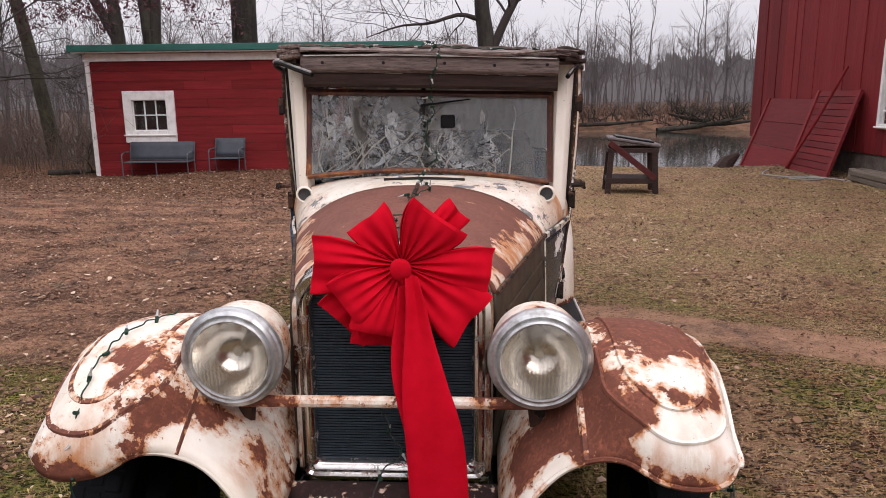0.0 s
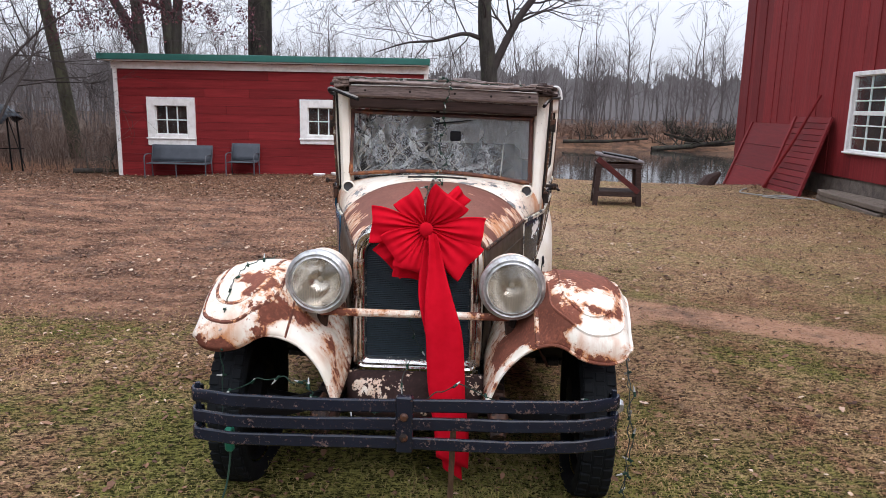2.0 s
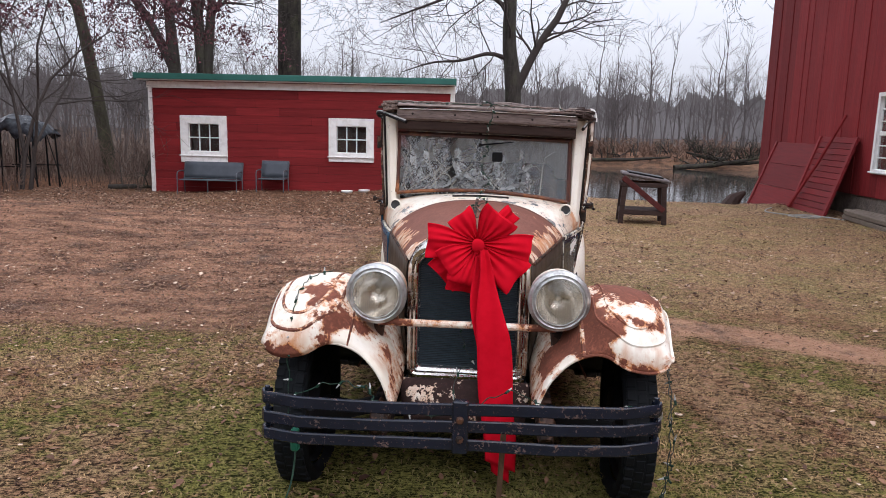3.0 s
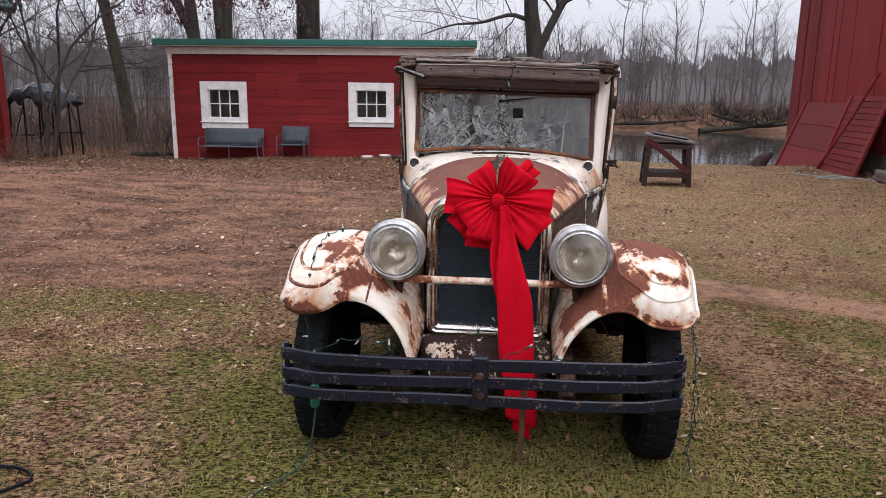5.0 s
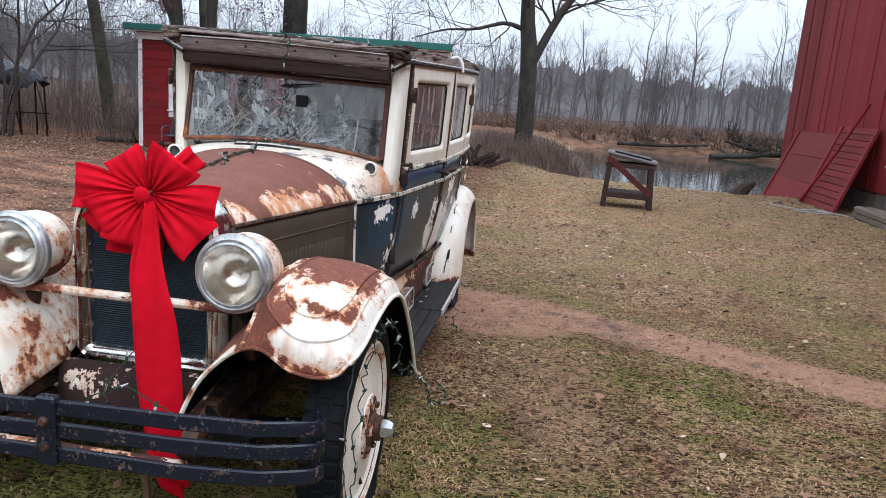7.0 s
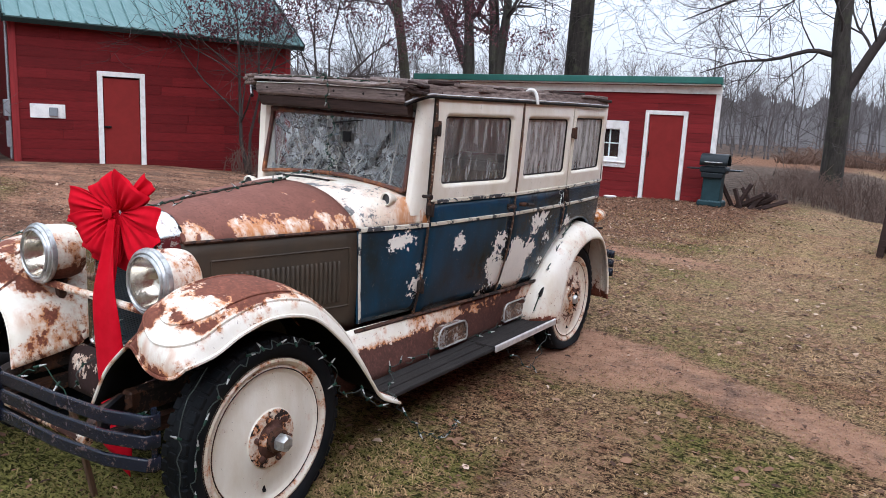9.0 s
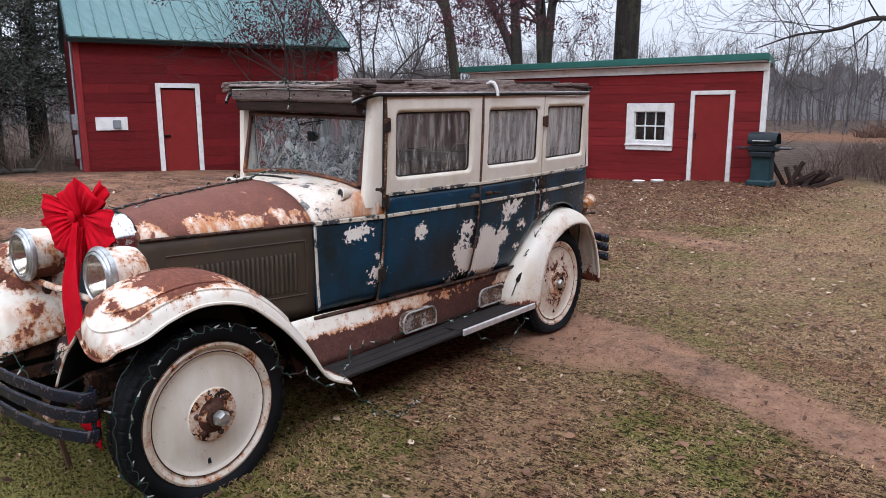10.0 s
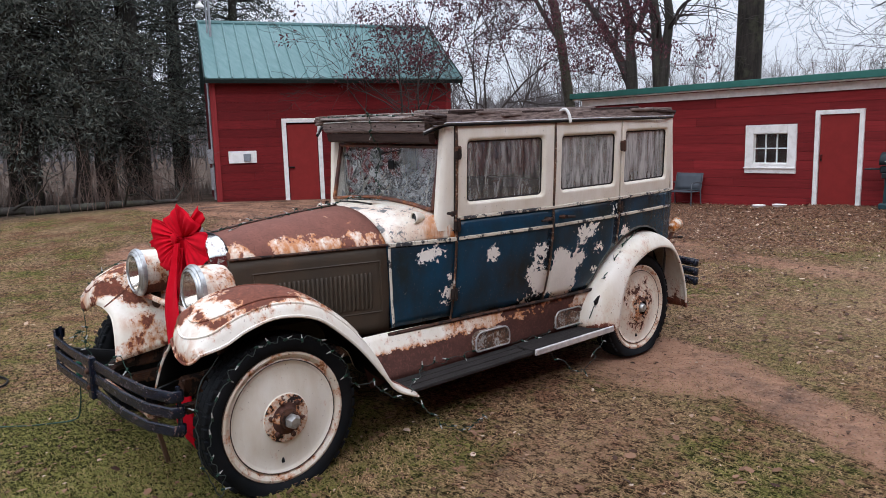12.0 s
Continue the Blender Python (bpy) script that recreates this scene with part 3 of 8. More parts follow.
def ground_material():
    n = Nodes("yard_ground")
    soil = n.tree.nodes.new("ShaderNodeAttribute")
    soil.attribute_name = "bare"
    fall = n.tree.nodes.new("ShaderNodeAttribute")
    fall.attribute_name = "leafy"
    far_ = n.tree.nodes.new("ShaderNodeAttribute")
    far_.attribute_name = "bank"
    lush = n.tree.nodes.new("ShaderNodeAttribute")
    lush.attribute_name = "lush"
    patch = n.noise(0.9, 5, 0.6)
    grain = n.noise(9, 8, 0.7)
    speck = n.noise(42, 7, 0.75)
    tuft = n.noise(30, 7, 0.75, None, 0.8)
    both = times(n, n.math("ADD", n.math("SUBTRACT", n.fibres(95), 0.09), tuft), 0.5)
    furrow = n.math("ADD", times(n, n.noise(1.9, 7, 0.65, n.scaled(0.7, 1.2, 1)), 0.55), times(n, n.noise(13, 7, 0.75), 0.45))
    path_ = n.mix(n.ramp(grain, 0.3, 0.7), (0.640, 0.370, 0.245), (0.400, 0.215, 0.135))
    yard = n.mix(n.ramp(furrow, 0.43, 0.58), (0.450, 0.238, 0.152), (0.110, 0.058, 0.041))
    earth = n.mix(n.ramp(n.axis(0), -0.6, 0.6), yard, path_)
    earth = n.mix(n.ramp(n.noise(1.6, 6, 0.65), 0.54, 0.70), earth, (0.150, 0.105, 0.085))
    earth = n.mix(n.ramp(tuft, 0.55, 0.63), earth, (0.105, 0.052, 0.036))
    earth = n.mix(n.ramp(speck, 0.56, 0.62), earth, (0.50, 0.33, 0.24))
    turf = n.mix(n.ramp(both, 0.445, 0.555), (0.044, 0.025, 0.016), (0.590, 0.385, 0.215))
    green = n.mix(n.ramp(both, 0.445, 0.555), (0.026, 0.029, 0.008), (0.285, 0.265, 0.075))
    turf = n.mix(n.ramp(n.noise(1.7, 6, 0.65), 0.45, 0.60), turf, n.mix(n.ramp(both, 0.445, 0.555), (0.026, 0.012, 0.008), (0.430, 0.225, 0.130)))
    turf = n.mix(n.ramp(add(n, times(n, patch, 0.5), times(n, grain, 0.5), times(n, lush.outputs["Fac"], 0.14)), 0.47, 0.585), turf, green)
    turf = n.mix(times(n, times(n, n.ramp(n.axis(1), 2.0, 5.0), n.ramp(n.axis(0), 0.0, 1.5)), n.ramp(both, 0.40, 0.55, 0.10, 0.34)), turf, (0.76, 0.50, 0.31))
    litter = n.cells(34, n.place, "Color")
    flake = n.node("ShaderNodeSeparateColor", Color=litter).outputs[0]
    leaves = n.mix(flake, (0.045, 0.020, 0.013), (0.330, 0.175, 0.105))
    c = n.mix(n.ramp(n.math("ADD", soil.outputs["Fac"], n.math("ADD", n.math("SUBTRACT", grain, 0.5), times(n, n.math("SUBTRACT", both, 0.5), 0.6))), 0.43, 0.57), turf, earth)
    c = n.mix(n.ramp(n.math("ADD", fall.outputs["Fac"], add(n, times(n, n.math("SUBTRACT", patch, 0.5), 1.6), n.math("SUBTRACT", speck, 0.5))), 0.52, 0.68), c, leaves)
    c = n.mix(far_.outputs["Fac"], c, n.mix(n.ramp(n.noise(1.3, 7, 0.7), 0.42, 0.60), (0.20, 0.108, 0.068), (0.070, 0.042, 0.033)))
    outer = n.math("MAXIMUM", n.ramp(n.axis(0), -12.2, -14.5), times(n, n.ramp(n.axis(1), 15.5, 18.5), n.ramp(n.axis(1), 40, 36)))
    c = n.mix(outer, c, n.mix(n.ramp(n.noise(2.6, 7, 0.7), 0.40, 0.62), (0.135, 0.098, 0.076), (0.050, 0.038, 0.031)))
    c = n.mix(n.ramp(n.axis(1), 47, 56), c, n.mix(n.ramp(n.noise(1.1, 6), 0.4, 0.6), (0.115, 0.080, 0.062), (0.060, 0.046, 0.040)))
    relief = n.math("ADD", n.math("ADD", grain, times(n, both, 1.6)), n.math("MULTIPLY", speck, 0.5))
    return n.finish(c, 0.95, 0.0, relief, 1.0, 0.04, 0.05)


xs, ys = sheet_lines(-260, 260, -6.5, 7.5, 0.10), sheet_lines(-200, 320, -3.2, 9.5, 0.10)
gx, gy = np.meshgrid(xs, ys, indexing="ij")
g = Geo()
g.grid(np.stack([gx, gy, height(gx, gy)], -1))
ground = part("ground", g, ground_material(), smooth=0, tidy=False)
ground.data.polygons.foreach_set("use_smooth", [True] * len(ground.data.polygons))
for key, values in (("bare", bare(gx, gy)), ("lush", lush_shade_at(gx, gy)), ("leafy", leafy(gx, gy)), ("bank", step01(gy + 2 * waves(gx * 0.3, gy * 0.3, 4), 36, 44) * (1 - 0.75 * step01(gy, 48, 58)) * step01(gx, -6, 2))):
    ground.data.attributes.new(key, "FLOAT", "POINT").data.foreach_set("value", values.ravel())
tagged(ground, "patchy brown winter grass, leaves and bare reddish earth", "ground", kind="structure")


def water_material():
    n = Nodes("pond_water")
    return n.finish((0.035, 0.032, 0.028), 0.06, 0.0, n.noise(1.6, 4, 0.5, n.scaled(1, 2.5, 1)), 0.10, 0.03)


g = Geo()
g.grid([[(x, y, -0.78) for x in np.linspace(-2, 120, 8)] for y in np.linspace(14, 52, 4)])
tagged(part("water", g, water_material(), smooth=0), "still dark pond reflecting bare trees", "pond", kind="structure")


def gz(x, y):
    return float(height(np.array([x]), np.array([y]))[0])


# ---- red buildings ----
def unit_board(material, c=0.03):
    return mesh_of("board", Geo().box(-0.5, 0.5, -0.5, 0.5, -0.5, 0.5, c), material, smooth=0)


def spans(a0, a1, holes):
    """What is left of a0..a1 beside the holes."""
    left = [(a0, a1)]
    for h0, h1 in holes:
        nxt = []
        for s0, s1 in left:
            if h1 <= s0 or h0 >= s1:
                nxt.append((s0, s1))
            else:
                nxt += [q for q in ((s0, h0), (h1, s1)) if q[1] - q[0] > 0.02]
        left = nxt
    return left


def slab_with_holes(g, axis, at, thick, a0, a1, z0, z1, holes):
    """A wall in the plane axis = at with openings (a0, a1, z0, z1) through it."""
    cuts = sorted({z0, z1, *[h[2] for h in holes], *[h[3] for h in holes]})
    for b0, b1 in zip(cuts, cuts[1:]):
        mid = (b0 + b1) / 2
        for s0, s1 in spans(a0, a1, [(h[0], h[1]) for h in holes if h[2] < mid < h[3]]):
            if axis == "y":
                g.box(s0, s1, at, at + thick, b0, b1)
            else:
                g.box(at, at + thick, s0, s1, b0, b1)
    return g


def sash_window(name, cols, rows, a0, a1, z0, z1, frame, place, label, parent, rail=None, foot=None):
    """A window in a wall: place(a, depth, z) gives the point; depth grows outwards from the wall's face."""
    def bar(g, p0, p1, q0, q1, d0, d1):
        corners = [place(a, d, z) for a in (p0, p1) for d in (d0, d1) for z in (q0, q1)]
        lo, hi = np.min(corners, 0), np.max(corners, 0)
        g.box(lo[0], hi[0], lo[1], hi[1], lo[2], hi[2], 0.006)
    w = thing(name, label, "")
    w.parent = parent
    foot = foot or frame
    g = Geo()
    bar(g, a0 - frame, a0, z0 - foot, z1 + frame, -0.04, 0.045)
    bar(g, a1, a1 + frame, z0 - foot, z1 + frame, -0.04, 0.045)
    bar(g, a0, a1, z1, z1 + frame, -0.04, 0.048)
    bar(g, a0, a1, z0 - foot, z0, -0.04, 0.048)
    part("window_frame", g, trim_white, w)
    g = Geo()
    bar(g, a0 - frame - 0.02, a1 + frame + 0.02, z0 - frame * 0.45 - 0.03, z0 - frame * 0.45, 0.045, 0.085)
    part("window_sill", g, trim_white, w)
    g = Geo()
    s = 0.028
    for k in range(cols + 1):
        x = a0 + (a1 - a0) * k / cols
        bar(g, x - s / 2, x + s / 2, z0, z1, -0.055, -0.02)
    for k in range(rows + 1):
        z = z0 + (z1 - z0) * k / rows
        t = s * (1.5 if rail is not None and k == rail else 0.5)
        bar(g, a0, a1, z - t / 1.0, z + t / 1.0, -0.055, -0.018)
    part("sash", g, trim_white, w)
    for i in range(cols):
        for j in range(rows):
            p0, p1 = a0 + (a1 - a0) * i / cols, a0 + (a1 - a0) * (i + 1) / cols
            q0, q1 = z0 + (z1 - z0) * j / rows, z0 + (z1 - z0) * (j + 1) / rows
            g = Geo().grid([[place(p0, -0.04, q0), place(p1, -0.04, q0)], [place(p0, -0.04, q1), place(p1, -0.04, q1)]])
            part("pane", g, pane_glass, w, smooth=0)
    return w


# the long low shed
SX0, SX1, SY, SZ0, SZ1 = -8.38, -0.85, 14.55, -0.4, 2.42
shed_holes = [(-7.42, -6.64, 0.87, 1.55), (-3.70, -2.96, 0.92, 1.57), (-2.31, -1.55, 0.03, 1.93)]
shed = thing("shed", "long low red board shed with green lean-to roof", "shed", (0, 0, 0))
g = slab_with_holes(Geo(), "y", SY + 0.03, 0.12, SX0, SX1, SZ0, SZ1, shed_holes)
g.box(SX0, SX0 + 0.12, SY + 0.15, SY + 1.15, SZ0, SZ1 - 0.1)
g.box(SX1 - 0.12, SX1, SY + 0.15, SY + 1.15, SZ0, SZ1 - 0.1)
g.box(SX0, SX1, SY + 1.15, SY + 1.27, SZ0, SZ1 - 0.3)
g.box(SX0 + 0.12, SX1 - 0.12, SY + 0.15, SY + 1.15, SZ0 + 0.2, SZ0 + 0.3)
def narrowed(g):
    """The shed's plan: its end wall by the grill runs back at an angle."""
    g.v = [(x - 0.24 * max(0.0, y - SY) if x > SX1 - 0.6 else x, y, z) for x, y, z in g.v]
    return g


# end and back walls darker than the siding, shade put into their red
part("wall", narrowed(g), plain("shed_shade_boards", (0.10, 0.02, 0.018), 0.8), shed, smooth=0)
g = Geo()
tilt = Matrix.Translation((0, SY - 0.30, 2.66)) @ Matrix.Rotation(radians(-3.5), 4, "X")
g.box(SX0 - 0.25, SX1 + 0.06, 0.02, 1.85, -0.01, 0.05, 0.01, tilt)
part("roof", narrowed(g), green_roof, shed, "green metal roof")
g = Geo()
g.box(SX0 - 0.27, SX1 + 0.08, SY - 0.31, SY - 0.275, 2.60, 2.745, 0.008)
g.box(SX0 - 0.27, SX0 - 0.235, SY - 0.27, SY + 1.5, 2.58, 2.73, 0.008)
g.box(SX1 + 0.045, SX1 + 0.08, SY - 0.27, SY + 1.5, 2.58, 2.73, 0.008)
part("fascia", narrowed(g), green_trim, shed, "dark green fascia board")
g = Geo()
g.box(SX0 - 0.2, SX1 + 0.04, SY - 0.27, SY + 0.05, 2.575, 2.60)
part("soffit", g, trim_white, shed)
g = Geo()
g.box(SX0 - 0.05, SX1 + 0.05, SY - 0.075, SY - 0.045, 2.40, 2.56, 0.006)
part("frieze_board", g, trim_white, shed, "white frieze board under the eave")
for x in (SX0 - 0.03, SX1 - 0.07):
    part("corner_board", Geo().box(x, x + 0.10, SY - 0.045, SY + 0.06, SZ0, 2.40, 0.006), trim_white, shed, "white corner board")
sash_window("window", 3, 2, *shed_holes[0], 0.20, lambda a, d, z: (a, SY - 0.02 - d, z), "white six-pane window in the red shed wall", shed, foot=0.27)
sash_window("window", 3, 2, *shed_holes[1], 0.19, lambda a, d, z: (a, SY - 0.02 - d, z), "white six-pane window beside the shed door", shed, foot=0.22)
d1 = thing("door", "plain red plank door in a white frame", "")
d1.parent = shed
a0, a1, z0, z1 = shed_holes[2]
part("door_leaf", Geo().box(a0 + 0.01, a1 - 0.01, SY - 0.035, SY + 0.01, z0 + 0.01, z1, 0.006), red_door, d1)
for x in (a0 - 0.09, a1):
    part("door_frame", Geo().box(x, x + 0.09, SY - 0.075, SY, -0.2, z1 + 0.09, 0.006), trim_white, d1)
part("lintel", Geo().box(a0, a1, SY - 0.073, SY, z1, z1 + 0.09, 0.006), trim_white, d1)
part("door_sill", Geo().box(a0 - 0.02, a1 + 0.02, SY - 0.12, SY, -0.15, 0.03, 0.01), dark_wood, d1)
part("door_handle", Geo().tube([(a0 + 0.06, SY - 0.03, 0.98), (a0 + 0.06, SY - 0.075, 0.98), (a0 + 0.06, SY - 0.075, 1.1), (a0 + 0.06, SY - 0.03, 1.1)], 0.012, 6), iron_black, d1)

# the barn at the left with the steep green roof
BX, BY0, BY1, BZ0, BZ1 = -11.0, 5.83, 12.0, -0.3, 3.38
barn_holes = [(7.59, 8.38, 0.14, 2.16)]
small_barn = thing("small_barn", "small red board barn with steep green metal roof", "barn")
small_barn.matrix_world = Matrix.Translation((BX, BY1, 0)) @ Matrix.Rotation(radians(-22.5), 4, "Z") @ Matrix.Translation((-BX, -BY1, 0))
g = slab_with_holes(Geo(), "x", BX - 0.15, 0.12, BY0, BY1, BZ0, BZ1, barn_holes)
RIDGE = (BX - 2.35, 4.85)
for y in (BY0, BY1 - 0.12):
    pts = [(BX - 4.7, BZ0), (BX - 0.15, BZ0), (BX - 0.15, BZ1), (RIDGE[0], RIDGE[1]), (BX - 4.7, BZ1)]
    n0 = len(g.v)
    g.v += [(x, yy, z) for yy in (y, y + 0.12) for x, z in pts]
    g.f += [tuple(n0 + k for k in range(5)), tuple(n0 + 5 + k for k in range(5))[::-1]]
    g.f += [(n0 + k, n0 + 5 + k, n0 + 5 + (k + 1) % 5, n0 + (k + 1) % 5) for k in range(5)]
g.box(BX - 4.7, BX - 4.58, BY0, BY1, BZ0, BZ1)
part("wall", g, red_boards_y_shaded, small_barn, smooth=0)
slope = math.atan2(RIDGE[1] - BZ1, 2.35)
for side in (1, -1):
    length = 2.35 / math.cos(slope) + 0.42
    m = Matrix.Translation((RIDGE[0], 0, RIDGE[1] + 0.08)) @ Matrix.Rotation(side * slope, 4, "Y")
    g = Geo()
    g.box(0 if side > 0 else -length, length if side > 0 else 0, BY0 - 0.12, BY1 + 0.27, -0.03, 0.0, 0, m)
    roof = part("roof", g, green_roof, small_barn, "green ribbed metal roof sheets")
    if side > 0:
        rib = mesh_of("rib", Geo().box(0, length, -0.022, 0.022, 0, 0.035, 0.012), green_roof, smooth=0)
        for k, y in enumerate(np.arange(BY0 - 0.10, BY1 + 0.27, 0.305)):
            piece("rib", rib, roof, m @ Matrix.Translation((0, float(y), 0)))
        g = Geo()
        g.box(length - 0.03, length, BY0 - 0.14, BY1 + 0.29, -0.14, -0.032, 0.006, m)
        g.box(0, length, BY0 - 0.15, BY0 - 0.12, -0.16, 0.03, 0.006, m)
        g.box(0, length, BY1 + 0.27, BY1 + 0.30, -0.16, 0.03, 0.006, m)
        part("eave_board", g, plain("dark_eave", (0.02, 0.035, 0.035), 0.6), small_barn, "dark eave and verge boards")
part("ridge_cap", Geo().tube([(RIDGE[0], BY0 - 0.13, RIDGE[1] + 0.08), (RIDGE[0], BY1 + 0.29, RIDGE[1] + 0.08)], 0.07, 8), green_roof, small_barn)
d2 = thing("door", "weathered red door standing in a white frame", "")
d2.parent = small_barn
a0, a1, z0, z1 = barn_holes[0]
part("door_leaf", Geo().box(BX - 0.05, BX - 0.005, a0 + 0.02, a1 - 0.01, z0 - 0.05, z1 - 0.04, 0.006), red_door, d2)
for y in (a0 - 0.11, a1):
    part("door_frame", Geo().box(BX, BX + 0.04, y, y + 0.11, z0 - 0.1, z1 + 0.11, 0.006), trim_white, d2)
part("lintel", Geo().box(BX, BX + 0.042, a0, a1, z1, z1 + 0.11, 0.006), trim_white, d2)
part("latch", Geo().box(BX - 0.01, BX + 0.05, a0 + 0.0, a0 + 0.16, 1.02, 1.06, 0.008), iron_black, d2)
for y in (BY0 - 0.03, BY1 - 0.09):
    part("corner_board", Geo().box(BX - 0.03, BX + 0.035, y, y + 0.14, BZ0, BZ1, 0.006), red_boards_z, small_barn)

# the tall barn at the right
TX, TY1, TZ1 = 7.9, 18.45, 7.2
tall_barn = thing("tall_barn", "tall red barn with upright boards on stone footing", "barn")
tall_holes = [(9.87, 12.05, 0.975, 2.425)]
g = slab_with_holes(Geo(), "x", TX + 0.03, 0.15, -14.0, TY1, 0.42, TZ1, tall_holes)
g.box(TX + 0.18, TX + 9, TY1 - 0.15, TY1, 0.42, TZ1)
g.box(TX + 0.18, TX + 9, -14.0, -13.85, 0.42, TZ1)
g.box(TX + 9, TX + 9.15, -14.0, TY1, 0.42, TZ1)
part("wall", g, red_boards_z, tall_barn, smooth=0)
part("footing", Geo().box(TX + 0.04, TX + 9.1, -13.95, TY1 - 0.05, -0.9, 0.42), plain("stone_footing", (0.16, 0.13, 0.11), 0.9, vary=0.5, scale=5, bump=0.8, depth=0.03), tall_barn, "rough stone footing")
g = Geo()
for side in (1, -1):
    m = Matrix.Translation((TX + 4.6, 0, TZ1 + 3.4)) @ Matrix.Rotation(side * radians(38), 4, "Y")
    g.box(0 if side > 0 else -6.5, 6.5 if side > 0 else 0, -14.4, TY1 + 0.4, -0.1, 0.0, 0, m)
part("roof", g, green_roof, tall_barn)
# unseen end triangles, added to keep sky light out of the barn
for y in (-14.0, TY1 - 0.15):
    tri = [(TX + 0.03, TZ1), (TX + 9.15, TZ1), (TX + 4.6, TZ1 + 3.4)]
    g = Geo().add([(x, yy, z) for yy in (y, y + 0.15) for x, z in tri], [(0, 1, 2), (5, 4, 3), (0, 3, 4, 1), (1, 4, 5, 2), (2, 5, 3, 0)])
    part("gable", g, red_boards_z, tall_barn, smooth=0)
sash_window("window", 4, 6, *tall_holes[0], 0.085, lambda a, d, z: (TX - 0.02 - d, a, z), "white many-paned sash window in the tall barn", tall_barn, rail=3)


def make_boards():
    """The siding boards, each a piece of its wall."""
    rnd = random.Random(4)
    bx, by, bz = unit_board(red_boards_x), unit_board(red_boards_y_shaded), unit_board(red_boards_z)
    z = SZ0
    while z < SZ1:
        h = rnd.uniform(0.185, 0.215)
        breaks = [SX0, *sorted(rnd.uniform(SX0 + 0.6, SX1 - 0.6) for _ in range(rnd.choice((1, 2, 2, 3)))), SX1]
        holes = [(a - 0.05, b + 0.05) for a, b, c, d in shed_holes if c - 0.1 < z + h / 2 < d + 0.1]
        for p, q in zip(breaks, breaks[1:]):
            for s0, s1 in spans(p, q, holes):
                if s1 - s0 > 0.05:
                    piece("board", bx, shed, Matrix.LocRotScale(((s0 + s1) / 2, SY + rnd.uniform(-0.006, 0.006), z + h / 2), Euler((radians(rnd.uniform(1.5, 4)), 0, 0)), (s1 - s0 - 0.004, 0.034, h - 0.006)))
        z += h
    z = BZ0
    while z < BZ1 - 0.25:
        h = rnd.uniform(0.19, 0.24)
        breaks = [BY0, *sorted(rnd.uniform(BY0 + 0.6, BY1 - 0.6) for _ in range(rnd.choice((1, 2, 3)))), BY1]
        holes = [(a - 0.06, b + 0.06) for a, b, c, d in barn_holes if c - 0.1 < z + h / 2 < d + 0.1]
        for p, q in zip(breaks, breaks[1:]):
            for s0, s1 in spans(p, q, holes):
                if s1 - s0 > 0.05:
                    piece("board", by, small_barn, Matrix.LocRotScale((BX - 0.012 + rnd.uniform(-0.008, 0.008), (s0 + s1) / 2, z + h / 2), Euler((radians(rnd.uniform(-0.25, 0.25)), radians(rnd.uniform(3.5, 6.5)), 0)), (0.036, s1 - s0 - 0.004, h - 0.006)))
        z += h
    y = 3.0
    while y < TY1:
        w = rnd.uniform(0.28, 0.52)
        holes = [(c - 0.03, d + 0.03) for a, b, c, d in tall_holes if a - 0.08 < y + w / 2 < b + 0.08]
        for s0, s1 in spans(0.40, TZ1, holes):
            piece("board", bz, tall_barn, Matrix.LocRotScale((TX + 0.012 + rnd.uniform(-0.01, 0.01), y + w / 2, (s0 + s1) / 2), Euler((0, 0, radians(rnd.uniform(-2, 2)))), (0.036, w - 0.004, s1 - s0)))
        y += w


# ---- the old sedan ----
car = thing("vintage_sedan", "rusted 1920s sedan in flaking cream and navy paint, standing on grass", "car", (0, 0, 0), -0.8)

HALF = [(0.86, 0.50), (0.92, 0.505), (1.15, 0.595), (1.34, 0.655), (2.09, 0.770), (2.8, 0.795), (3.3, 0.775), (3.5, 0.75)]
SILL = [(0.86, 0.52), (1.36, 0.575), (2.06, 0.660), (2.6, 0.70), (3.5, 0.68)]
BELT, TOP, LOW = 1.165, 1.715, 0.525


def rise(y):
    return 0.017 * (y - 1.34)


def side_x(y, z):
    """Half the body's width at a height."""
    b, s = at_of(HALF, y), at_of(SILL, y)
    z = z - rise(y)
    if z < BELT:
        t = max(0.0, (z - LOW) / (BELT - LOW))
        return s + (b - s) * (1 - (1 - t) ** 2.0)
    return b + 0.022 * math.sin(min(1, (z - BELT) / (TOP - BELT)) * math.pi * 0.6)


def skin(y0, y1, z0, z1, sx=1, out=0.0, ny=10, nz=10, low=None):
    """A panel of the body's side; low(y) trims its lower edge."""
    rows = []
    for i in range(ny + 1):
        y = y0 + (y1 - y0) * i / ny
        a = z0 if low is None else max(z0, low(y))
        rows.append([(sx * (side_x(y, a + (z1 - a) * j / nz + rise(y)) + out), y, a + (z1 - a) * j / nz + rise(y)) for j in range(nz + 1)])
    return Geo().grid(rows)


